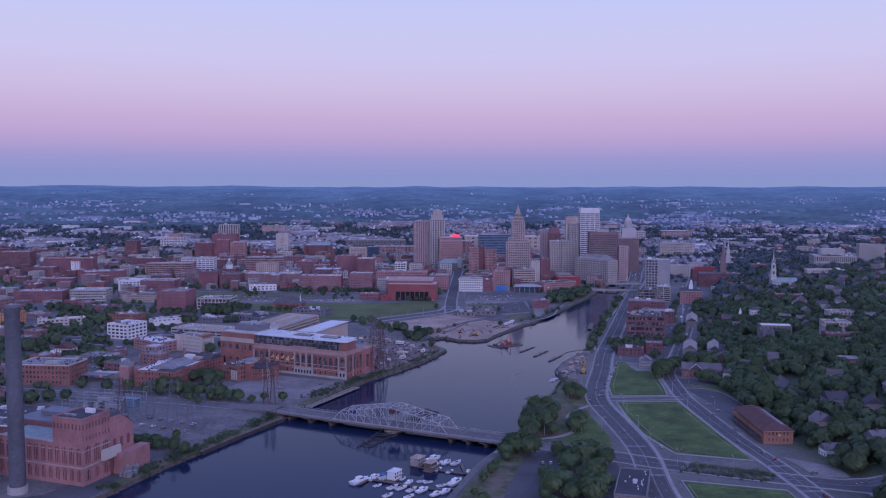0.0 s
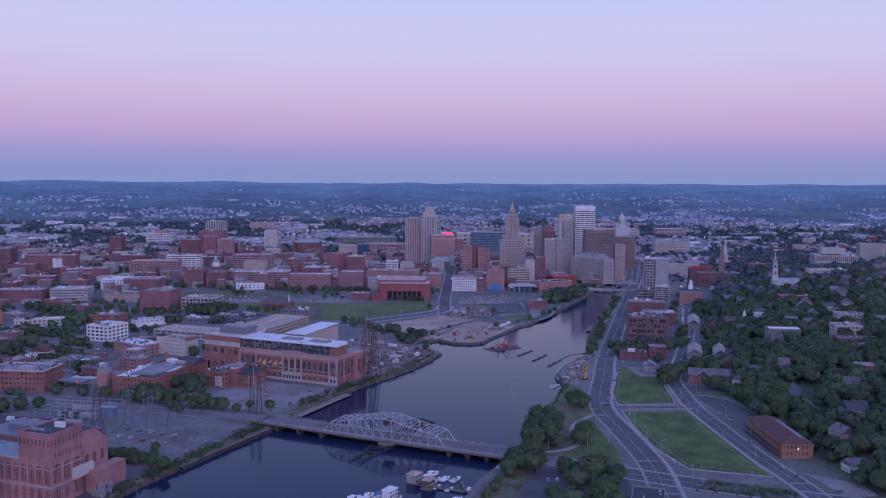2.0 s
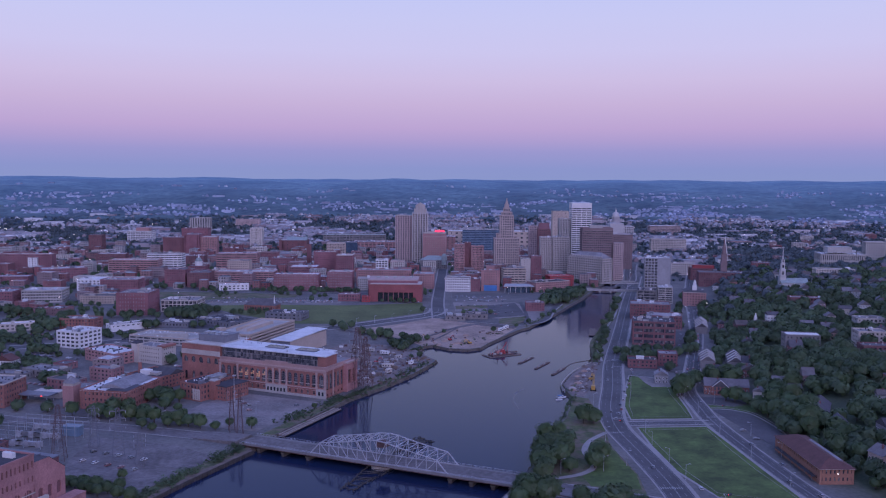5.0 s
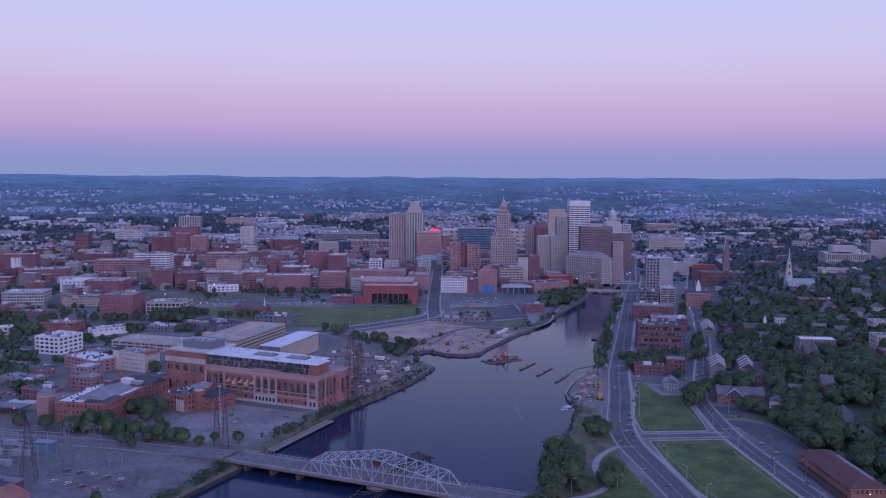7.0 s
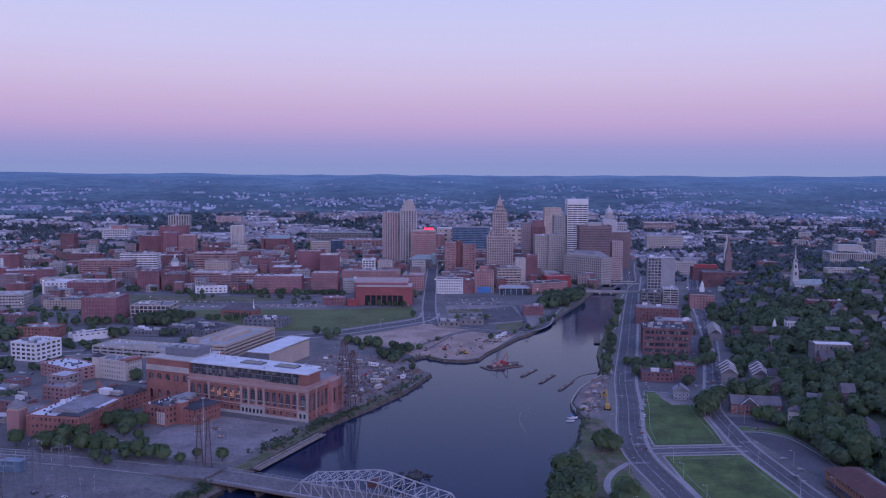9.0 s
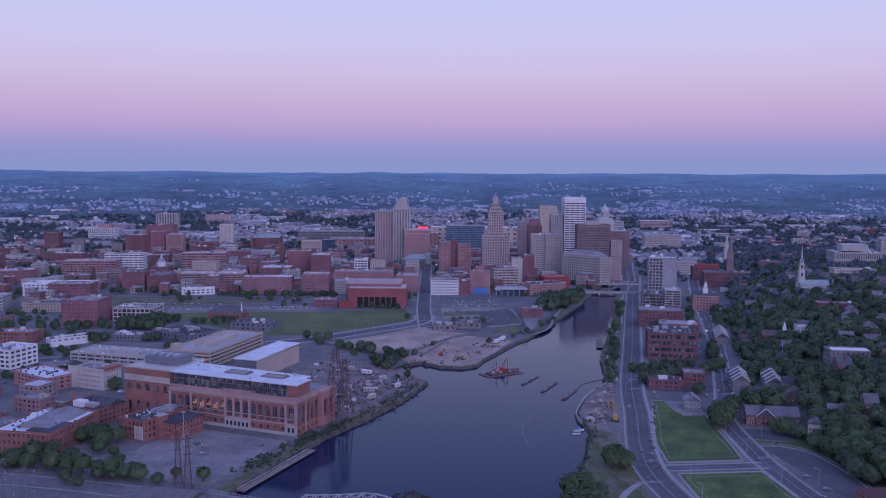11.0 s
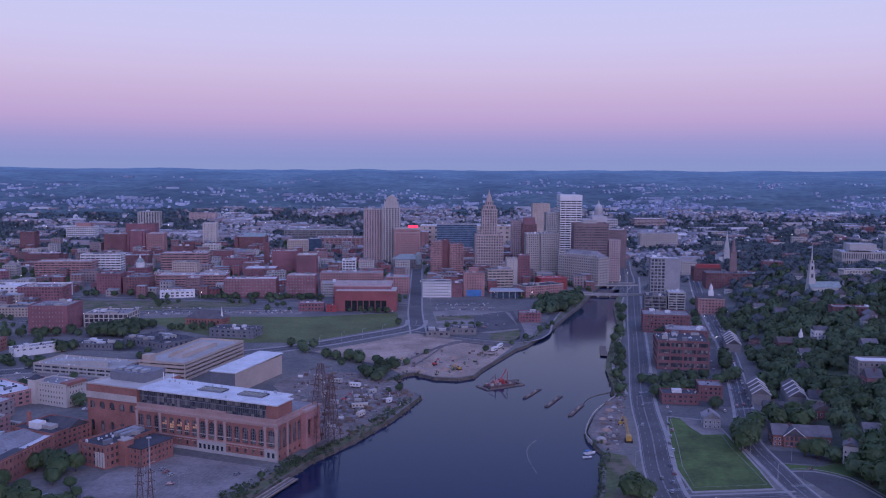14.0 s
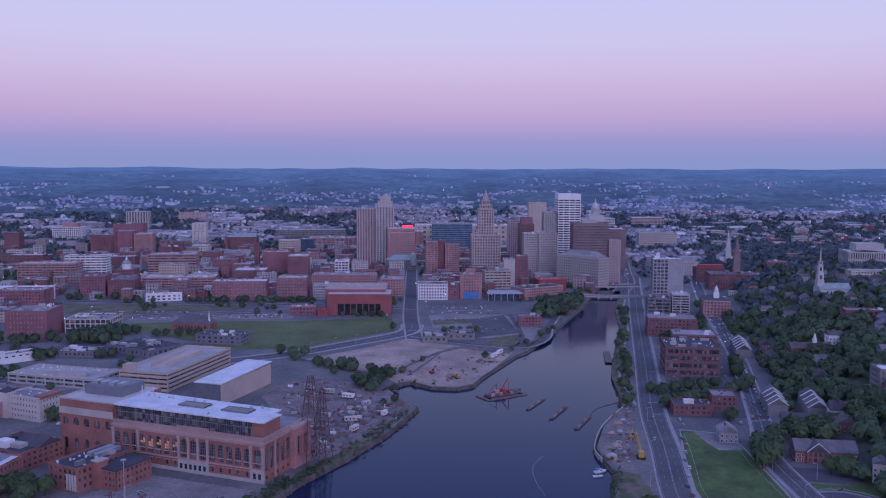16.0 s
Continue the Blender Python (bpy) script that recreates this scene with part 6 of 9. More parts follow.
row_house(243, 868, -16, 4)
row_house(262, 850, -16, 4)
row_house(296, 1048, -16, 5)
house(238, 836, -16, 20, 12, 6, BRICK, SHINGLE, "x", 4, "brick house at the foot of a terrace")

# churches
def steeple(root, x, y, z, w, parts, mats):
    """Square stages and a spire, stacked."""
    for i, (ww, hh) in enumerate(parts):
        part("steeple_stage", Solid().box(x - ww / 2, x + ww / 2, y - ww / 2, y + ww / 2, z, z + hh).box(x - ww / 2 - 0.3, x + ww / 2 + 0.3, y - ww / 2 - 0.3, y + ww / 2 + 0.3, z + hh - 0.5, z + hh), mats, root)
        z += hh
    return z


c2 = thing("church", "white church with a tall tiered steeple", "church", 469, 1240, elev(480, 1245) - 1, -6)
claim(490, 1250, 26)
part("nave", Solid().box(4, 39, 2, 20, 0, 10).add([(39, 2, 10), (39, 20, 10), (39, 11, 16)], [(0, 1, 2)]), PALE_WOOD, c2)
part("roof", Solid().gable(4, 39, 2, 20, 10.02, 6.2, 0.6), COPPER, c2, "pale grey-green roof")
for k in range(6):
    part("window", Solid().box(12 + k * 4.6, 13.6 + k * 4.6, 1.88, 1.99, 2.5, 7.5), GLASS, c2)
z1 = steeple(c2, 7, 11, 0, 8, [(7.8, 19), (6.6, 9), (5.0, 8), (3.8, 5)], PALE_WOOD)
for zz, ww in ((21, 6.7), (30, 5.1), (37.5, 3.9)):
    part("belfry_opening", Solid().box(7 - ww * 0.2, 7 + ww * 0.2, 11 - ww / 2 - 0.04, 11 - ww / 2 + 0.1, zz, zz + 4.2), GLASS, c2, "dark arched belfry opening")
part("spire", Solid().frustum(7, 11, z1, z1 + 15, 1.1, 0.35, 8).frustum(7, 11, z1 + 15, z1 + 19, 0.2, 0.08, 6), PALE_WOOD, c2)
c1 = thing("church", "white wooden church with a slender tiered spire", "church", 562, 1745, elev(579, 1755) - 1, -10)
claim(580, 1765, 22)
part("nave", Solid().box(0, 24, 6, 40, 0, 11), WHITE, c1)
part("roof", Solid().gable(0, 24, 6, 40, 11.02, 6.5, 0.6, "y"), GREY_ROOF, c1)
z1 = steeple(c1, 12, 5, 0, 8, [(9, 19), (8, 8), (6.4, 7), (5, 6)], PALE_WOOD)
part("spire", Solid().frustum(12, 5, z1, z1 + 17, 2.2, 0.15, 8), PALE_WOOD, c1)
c4 = building("court_house", "brick court house with a white cupola", "civic building", 347, 1262, -14, 30, 34, 18, BRICK_P, units=2, roof=SHINGLE, cap=STONE)
part("hip_roof", Solid().hip(0, 30, 0, 34, 19.1, 5), SHINGLE, c4)
part("cupola", Solid().box(12, 18, 6, 12, 19, 27).frustum(15, 9, 27, 31, 2.4, 2.2, 8).frustum(15, 9, 31, 36, 2.2, 0.1, 8), WHITE, c4, "white wooden cupola")
c5 = building("cupola_house", "long brick school with a small white cupola", "school", 326, 1005, -6, 34, 14, 10, BRICK_B, units=0, roof=SHINGLE)
part("gable_roof", Solid().gable(0, 34, 0, 14, 10.5, 4.5), SHINGLE, c5)
part("cupola", Solid().box(20, 23, 5.5, 8.5, 13, 18).frustum(21.5, 7, 18, 23, 1.7, 0.1, 8), WHITE, c5, "small white cupola")
house(362, 1012, -6, 12, 10, 11, WHITE, SHINGLE, "x", 3, "tall white house beside a school")
rcb = building("red_court", "brick court block with a bright red attic", "civic building", 452, 1566, -8, 42, 26, 20, BRICK_B, units=2, roof=SHINGLE)
part("red_attic", Solid().box(3, 39, 1, 9, 20.2, 25.5).box(2.6, 39.4, 0.6, 9.4, 25.5, 26), RED, rcb, "bright red attic storey")
c3 = building("brick_courts", "large brick court complex with a brown pointed tower", "civic building", 438, 1478, -12, 78, 40, 22, BRICK_B, units=4, roof=SHINGLE)
z1 = steeple(c3, 42, 34, 22.3, 8, [(9.6, 17), (8.2, 12)], BROWN_STONE)
part("spire", Solid().frustum(42, 34, z1, z1 + 20, 4.0, 1.0, 8).frustum(42, 34, z1 + 20, z1 + 24, 1.2, 0.3, 8), BROWN_STONE, c3)
lib = building("concrete_library", "stepped concrete library with vertical fins", "library", 620, 1446, -12, 66, 44, 22, CONC, fh=9, bay=3, pier=0.5, span=0.3, units=0, roof=WHITE_ROOF)
pent(lib, 12, 48, 8, 36, 24.5, 33, CONC)
building("concrete_tower", "pale concrete college tower", "tower block", 720, 1500, -12, 40, 24, 32, CONC, units=1)
building("school_block", "low pale school block on the hill", "school", 560, 1330, -8, 54, 20, 12, CREAM, units=2)
building("white_house_large", "large pale grey house on the hilltop", "house", 405, 905, -8, 26, 16, 11, CONC, units=1, roof=GREY_ROOF)
building("brick_hall", "brick hall half hidden by trees", "school", 420, 1090, -10, 40, 16, 12, BRICK_B, units=1)


# ---- swing bridge ----
br = thing("truss_bridge", "pale steel camelback truss swing bridge on stone piers", "bridge", -122, 647, 0, -25.3)
BL, BW = 184.0, 19.0
part("deck", Solid().box(0, BL, -BW / 2, BW / 2, 5.6, 6.6), CONC_D, br)
part("road_surface", Solid().box(0, BL, -7.0, 7.0, 6.6, 6.68), LOT_D, br, "worn asphalt carriageway")
for sgn in (-1, 1):
    part("footway", Solid().box(0, BL, min(sgn * 7.0, sgn * 9.4), max(sgn * 7.0, sgn * 9.4), 6.6, 6.85), CONC_D, br, "worn concrete footway")
    part("girder", Solid().box(0, BL, sgn * 8.6 - 0.4, sgn * 8.6 + 0.4, 4.9, 5.6), RUST, br)
    rl = Solid().box(0, BL, sgn * 9.3 - 0.06, sgn * 9.3 + 0.06, 7.85, 7.95).box(0, BL, sgn * 9.3 - 0.04, sgn * 9.3 + 0.04, 7.3, 7.36)
    for k in range(76):
        rl.box(k * 2.4, k * 2.4 + 0.1, sgn * 9.3 - 0.05, sgn * 9.3 + 0.05, 6.8, 7.9)
    part("railing", rl, STEEL_P, br)
T0, TN, TL = 52.0, 14, 91.0
step = TL / TN
top_h = [0, 7.0, 8.0, 9.1, 10.2, 11.4, 12.8, 13.4, 12.8, 11.4, 10.2, 9.1, 8.0, 7.0, 0]
for sgn in (-1, 1):
    y = sgn * 8.2
    P = [(T0 + i * step, 6.9) for i in range(TN + 1)]
    Q = [(T0 + i * step, 6.9 + top_h[i]) for i in range(TN + 1)]
    tr = part("truss", Solid().box(T0 - 0.4, T0 + TL + 0.4, y - 0.3, y + 0.3, 6.62, 7.25), STEEL_P, br, "pale riveted steel truss")
    for i in range(TN):
        part("top_chord", Solid().beam((Q[i][0], y, Q[i][1]), (Q[i + 1][0], y, Q[i + 1][1]), 0.5, 0.56), STEEL_P, tr)
        a, b2 = (P[i], Q[i + 1]) if i >= TN // 2 else (Q[i], P[i + 1])
        if 0 < i < TN - 1:
            part("diagonal", Solid().beam((a[0], y, a[1]), (b2[0], y, b2[1]), 0.34, 0.38), STEEL_P, tr)
    for i in range(1, TN):
        part("post", Solid().beam((P[i][0], y, 6.9), (Q[i][0], y, Q[i][1]), 0.34, 0.38), STEEL_P, tr)
br_top = Solid()
for i in range(1, TN):
    z = 6.9 + top_h[i]
    br_top.beam((T0 + i * step, -8.2, z), (T0 + i * step, 8.2, z), 0.35, 0.4)
    if i < TN - 1:
        br_top.beam((T0 + i * step, -8.2, z), (T0 + (i + 1) * step, 8.2, 6.9 + top_h[i + 1]), 0.22, 0.25)
        br_top.beam((T0 + i * step, 8.2, z), (T0 + (i + 1) * step, -8.2, 6.9 + top_h[i + 1]), 0.22, 0.25)
part("top_bracing", br_top, STEEL_P, br)
part("control_house", Solid().box(T0 + TL / 2 - 3, T0 + TL / 2 + 3, -3, 3, 14.5, 17.5).hip(T0 + TL / 2 - 3, T0 + TL / 2 + 3, -3, 3, 17.5, 1.2), RUST, br, "red-brown control cabin in the truss")
part("swing_pier", Solid().frustum(T0 + TL / 2, 0, -3, 4.0, 7.5, 7.0, 20), STONE, br, "round stone swing pier")
for u in (14, 32, 50, 145, 158, 171):
    part("pier", Solid().box(u - 1, u + 1, -8.6, 8.6, -3, 4.3).box(u - 1.4, u + 1.4, -9.0, 9.0, 3.4, 4.3), RIPRAP, br, "dark weathered pier")
part("abutment", Solid().box(-6, 3, -10, 10, -2, 5.5), RIPRAP, br)
part("abutment", Solid().box(BL - 3, BL + 8, -10, 10, -2, 5.5), RIPRAP, br)
for u0, u1 in ((-4, -44), (BL + 6, BL + 40)):
    lo, hi = min(u0, u1), max(u0, u1)
    zl, zh = (4.2, 6.62) if u1 < u0 else (6.62, 4.2)
    part("approach", Solid().add([(lo, -8.6, 3.5), (hi, -8.6, 3.5), (hi, 8.6, 3.5), (lo, 8.6, 3.5), (lo, -8.6, zl), (hi, -8.6, zh), (hi, 8.6, zh), (lo, 8.6, zl)], [(0, 3, 2, 1), (4, 5, 6, 7), (0, 1, 5, 4), (1, 2, 6, 5), (2, 3, 7, 6), (3, 0, 4, 7)]), LOT_D, br, "sloping asphalt approach")
fd = Solid()
rg = random.Random(11)
for side in (-1, 1):
    for k in range(30):
        t = k / 29
        w = 6.5 * math.sin(math.pi * min(0.85, max(0.15, t))) + 1.0
        x, y = -52 + 34 * t + side * w * 0.9, 566 + 76 * t - side * w * 0.4
        fd.frustum(x, y, -3, WATER_Z + rg.uniform(0.4, 2.0), 0.4, 0.32, 6)
        fd.beam((x, y, WATER_Z + rg.uniform(0.2, 1.2)), (x + 1.2 + rg.uniform(-0.6, 0.6), y + 2.7, WATER_Z + rg.uniform(0.2, 1.2)), 0.4)
        if k % 2 and rg.random() < 0.8:
            fd.beam((x, y, WATER_Z + rg.uniform(0.2, 1.0)), (x - side * w * rg.uniform(0.6, 1.8), y + rg.uniform(-2, 4), WATER_Z + rg.uniform(0.1, 1.2)), 0.35)
for k in range(46):
    x, y = -12 + 7.5 * rg.gauss(0, 0.5), 655 + 11 * rg.gauss(0, 0.42)
    a = rg.uniform(0, 3.1)
    L = rg.uniform(1.5, 5)
    fd.frustum(x, y, -2, WATER_Z + rg.uniform(0.3, 1.5), 0.4, 0.3, 6)
    fd.beam((x, y, WATER_Z + rg.uniform(0.1, 0.8)), (x + L * math.cos(a), y + L * math.sin(a), WATER_Z + rg.uniform(0.1, 0.8)), 0.4)
fd.frustum(-12, 655, -1, WATER_Z + 0.7, 5.5, 4.2, 9)
lone("timber_fender", fd, DARK_TIMBER, "broken old timber fender round the swing pier", "fender")

# ---- brick generating station and stacks ----
ms = thing("generating_station", "tall pink-brick generating station with arched windows", "industrial building", -261.7, 504.2, 4.0, -20)
for a, b2 in ((-205, 495), (-220, 505), (-240, 510), (-258, 515), (-200, 520), (-225, 530)):
    claim(a, b2, 14)
MW, MD, MH, TU = 62.0, 23.0, 38.0, 41.0
fr_ = lambda u, v: (u, v)
rt_ = lambda u, v: (MW - v, u)
S, lights3, bands = Solid(), Solid(), Solid()
nbay = 12
b0 = MW / nbay
for i in range(nbay):
    arch_wall(S, fr_, i * b0, (i + 1) * b0, 10.5, 24, b0 * 0.62, 12, 20.2)
    arch_wall(S, fr_, i * b0, (i + 1) * b0, 0, 10.5, b0 * 0.55, 2.4, 8.0, n=4)
    for k in (-1, 1):
        m = (i + 0.5) * b0 + k * b0 * 0.11
        lights3.box(m - 0.22, m + 0.22, 0.15, 0.5, 12, 22).box(m - 0.22, m + 0.22, 0.15, 0.5, 2.4, 9)
    bands.box((i + 0.5) * b0 - b0 * 0.31, (i + 0.5) * b0 + b0 * 0.31, 0.1, 0.4, 19.6, 20.2)
for k in range(3):
    v0, v1 = 1.2 + k * 7.0, 8.2 + k * 7.0
    arch_wall(S, rt_, v0, v1, 10.5, 24, 4.6, 12, 20.0)
    arch_wall(S, rt_, v0, v1, 0, 10.5, 3.4, 2.4, 7.0, n=4)
    for q in (-1, 1):
        m = (v0 + v1) / 2 + q * 0.8
        lights3.box(MW - 0.5, MW - 0.15, m - 0.22, m + 0.22, 12, 22).box(MW - 0.5, MW - 0.15, m - 0.22, m + 0.22, 2.4, 8.6)
S.box(MW - 0.7, MW, 0.02, 1.2, 0, 24).box(MW - 0.7, MW, 22.2, MD, 0, 24)
for k in range(8):
    u0 = TU + k * 2.625
    arch_wall(S, fr_, u0, u0 + 2.625, 24, MH, 0.95, 32.2, 35.2, n=4)
for k in range(9):
    v0 = k * MD / 9
    arch_wall(S, rt_, v0, v0 + MD / 9, 29.5, MH, 0.95, 32.2, 35.2, n=4)
    arch_wall(S, rt_, v0, v0 + MD / 9, 24, 29.5, 0.95 if k % 3 else 0.5, 25.6, 28.0, n=4)
S.box(0, 0.7, 0.7, MD, 0, 24).box(0.7, MW, MD - 0.7, MD, 0, 24).box(TU, TU + 0.7, 0.7, MD, 24, MH).box(TU + 0.7, MW - 0.7, MD - 0.7, MD, 24, MH)
part("wall", S, BRICK_S, ms)
part("recess", Solid().box(0.72, MW - 0.72, 0.72, MD - 0.72, 0.1, 23.6).box(TU + 0.72, MW - 0.72, 0.72, MD - 0.72, 23.7, MH - 0.4), BRICK_B, ms, "bricked-up brown window recesses")
part("window_pier", lights3, BRICK_S, ms, "slim brick piers in the arches", "stuff")
part("window_bands", bands, STONE, ms, "pale bands across the arches", "stuff")
part("trim", Solid().box(-0.3, MW + 0.3, -0.3, -0.02, 10.3, 10.9).box(MW + 0.02, MW + 0.3, -0.3, MD, 10.3, 10.9).box(-0.3, TU, -0.4, 0.6, 24, 24.8).box(MW + 0.02, MW + 0.3, -0.3, MD, 19.7, 20.2), STONE, ms)
part("parapet", Solid().box(TU - 0.2, MW + 0.2, -0.2, 0.6, MH, MH + 1).box(TU - 0.2, MW + 0.2, MD - 0.6, MD + 0.2, MH, MH + 1).box(TU - 0.2, TU + 0.6, 0.6, MD - 0.6, MH, MH + 1).box(MW - 0.6, MW + 0.2, 0.6, MD - 0.6, MH, MH + 1), BRICK_S, ms)
part("tower_roof", Solid().box(TU + 0.6, MW - 0.6, 0.6, MD - 0.6, MH - 0.4, MH + 0.2), DARK_ROOF, ms)
part("hall_roof", Solid().box(0.7, TU, 0.6, MD - 0.7, 23.7, 24.2), COPPER, ms, "flat grey-green roof")
part("roof_house", Solid().box(51, 57, 15, 17, MH + 0.2, MH + 2.8), WHITE, ms, "long white rooftop box")
for k in range(4):
    part("roof_vent", Solid().box(43.5 + k * 2.2, 44.7 + k * 2.2, 6, 8, MH + 0.2, MH + 1.2), METAL, ms)
part("boiler_house", Solid().box(-10, TU + 8, MD + 0.02, MD + 30, 0, 27), BRICK_B, ms)
part("boiler_roof", Solid().box(-10.4, TU + 8.4, MD + 0.02, MD + 30.4, 27, 27.6).box(0, TU + 4, MD + 10, MD + 22, 27.6, 30.5), GREY_METAL, ms, "dark grey stepped roof")
WG = Solid()
for i in range(3):
    arch_wall(WG, lambda u, v: (MW - 1 - v, MD + 0.01 + u), 1.6 + i * 6, 7.6 + i * 6, 0, 24, 2.9, 14, 19)
WG.box(MW - 1.7, MW - 1, MD, MD + 1.6, 0, 24).box(MW - 1.7, MW - 1, MD + 19.6, MD + 21, 0, 24).box(TU + 8.1, MW - 1.7, MD + 20.3, MD + 21, 0, 24)
WG.add([(MW - 1, MD, 24), (MW - 1, MD + 21, 24), (MW - 1, MD + 21, 26), (MW - 1, MD + 10.5, 34), (MW - 1, MD, 34)], [(0, 1, 2, 3, 4)])
part("wing_wall", WG, BRICK_S, ms)
part("wing_core", Solid().box(TU + 8.1, MW - 1.7, MD + 0.02, MD + 20.3, 0, 24), BRICK_B, ms)
part("wing_roof", Solid().add([(TU + 8, MD, 34.2), (MW - 0.8, MD, 34.2), (MW - 0.8, MD + 10.5, 34.2), (TU + 8, MD + 10.5, 34.2), (MW - 0.8, MD + 21.3, 25.9), (TU + 8, MD + 21.3, 25.9)], [(0, 1, 2, 3), (3, 2, 4, 5)]), DARK_ROOF, ms)
part("annex", Solid().box(MW + 0.01, MW + 7, MD + 2, MD + 26, 0, 12).box(MW, MW + 7.2, MD + 1.8, MD + 26.2, 12, 12.5), BRICK_S, ms)
part("white_store", Solid().box(MW + 0.6, MW + 2.6, 14, MD + 6, 11, 17), CREAM, ms, "pale panelled box on the annex")
for k in range(8):
    part("machine", Solid().box(MW + 7.4 + (k % 3) * 2.6, MW + 9.4 + (k % 3) * 2.6, MD - 2 + (k // 3) * 4.5, MD + 1 + (k // 3) * 4.5, 0, 2.4 + (k % 4) * 0.8).frustum(MW + 8.4 + (k % 3) * 2.6, MD - 0.5 + (k // 3) * 4.5, 2.4, 5.0 + (k % 2), 0.3, 0.25, 6), METAL, ms, "pale outdoor plant machinery")
for px, py, hh in ((-236, 474, 104), (-262, 494, 104)):
    st = thing("smokestack", "tall tapering grey steel smokestack", "chimney", px, py, 4)
    claim(px, py, 7)
    part("base", Solid().frustum(0, 0, 0, 4, 5.4, 5.4, 16), CONC, st)
    part("shaft", Solid().frustum(0, 0, 4, hh - 3, 4.4, 4.0, 24), STACK, st)
    part("rim", Solid().frustum(0, 0, hh - 3, hh, 4.3, 4.3, 24), STACK, st)
building("plant_shed", "wide low plant shed with a dark felt roof", "industrial building", -330, 600, -12, 62, 34, 9, BRICK_B, units=6, roof=DARK_ROOF)
building("plant_shed", "long low plant shed with a pale eave", "industrial building", -318, 570, -12, 60, 18, 12, BRICK_B, units=3, roof=GREY_METAL, cap=WHITE)


# ---- pylons, substation, poles ----
def pylon(x, y, h, w, ang, material=RUST, label="tall lattice steel power pylon with cross arms"):
    root = thing("power_pylon", label, "pylon", x, y, elev(x, y), ang)
    claim(x, y, w * 0.7)
    n = 8
    leg = 0.34 if w > 8.5 else 0.19
    lat = Solid()
    for k in range(n):
        z0, z1 = h * k / n, h * (k + 1) / n
        a, b2 = w / 2 * (1 - 0.8 * k / n), w / 2 * (1 - 0.8 * (k + 1) / n)
        for i in range(4):
            (ux, uy), (vx, vy) = ((-1, -1), (1, -1), (1, 1), (-1, 1))[i], ((1, -1), (1, 1), (-1, 1), (-1, -1))[i]
            lat.beam((ux * a, uy * a, z0), (ux * b2, uy * b2, z1), leg)
            lat.beam((ux * a, uy * a, z0), (vx * b2, vy * b2, z1), leg * 0.42)
            lat.beam((vx * a, vy * a, z0), (ux * b2, uy * b2, z1), leg * 0.42)
            lat.beam((ux * b2, uy * b2, z1), (vx * b2, vy * b2, z1), leg * 0.42)
    part("tower", lat, material, root)
    for zz in (h * 0.66, h * 0.8, h * 0.94):
        arm = Solid().beam((-w * 0.55, 0, zz), (w * 0.55, 0, zz), 0.25).beam((-w * 0.55, 0, zz), (0, 0, zz + 1.6), 0.16).beam((w * 0.55, 0, zz), (0, 0, zz + 1.6), 0.16)
        part("cross_arm", arm, material, root)
        for u in (-w * 0.55, w * 0.55):
            part("insulator", Solid().frustum(u, 0, zz - 1.8, zz, 0.16, 0.16, 6), METAL, root)
    return root


pylon(-62, 792, 50, 13, 30)
pylon(-56, 797, 42, 9, 30)
pylon(-138, 672, 30, 4.2, 20)
pylon(-131, 664, 30, 4.2, 20)
pylon(-191, 606, 34, 8, 20, GREY_METAL)
pylon(-177, 602, 20, 6, 20, GREY_METAL)
pylon(-229, 613, 34, 8, 10, RUST)
pylon(-218, 640, 26, 6, 10, GREY_METAL)
sub = thing("substation", "electrical substation of steel gantries and transformers", "substation", -284, 641, 4.0, -12)
claim(-257, 652, 34)
for k in range(5):
    g = Solid()
    for i in range(5):
        g.beam((i * 12, k * 9, 0), (i * 12, k * 9, 11), 0.28)
    g.beam((0, k * 9, 11), (48, k * 9, 11), 0.24).beam((0, k * 9, 8), (48, k * 9, 8), 0.16)
    part("gantry", g, METAL, sub)
for k in range(10):
    tf = part("transformer", Solid().box(3 + (k % 4) * 9, 6.5 + (k % 4) * 9, 3 + (k // 4) * 18, 6 + (k // 4) * 18, 0, 3.6).box(2.6 + (k % 4) * 9, 3, 3.3 + (k // 4) * 18, 5.7 + (k // 4) * 18, 0.6, 3.2), STEEL_P, sub)
    for j in range(3):
        part("bushing", Solid().frustum(3.8 + (k % 4) * 9 + j, 4.5 + (k // 4) * 18, 3.6, 5.4, 0.18, 0.1, 6), RUST, tf)
part("blue_house", Solid().box(31, 43, 29, 35.5, 0, 6).box(30.6, 43.4, 28.6, 35.9, 6, 6.4), TEAL, sub, "blue-grey control building")


def lamp_post(x, y, h=9.0, lit=False, arm=2.2, ang=0.0, label="tall thin steel street lamp with curved arm"):
    root = thing("street_lamp", label, "street lamp", x, y, elev(x, y), ang, "street lamps")
    part("pole", Solid().frustum(0, 0, 0, h, 0.16, 0.09, 6), METAL, root)
    part("arm", Solid().beam((0, 0, h), (arm, 0, h + 0.5), 0.12), METAL, root)
    part("lamp_head", Solid().box(arm - 0.5, arm + 0.5, -0.22, 0.22, h + 0.38, h + 0.62), LAMP_W if lit else METAL, root, "glowing lamp head" if lit else "")
    return root


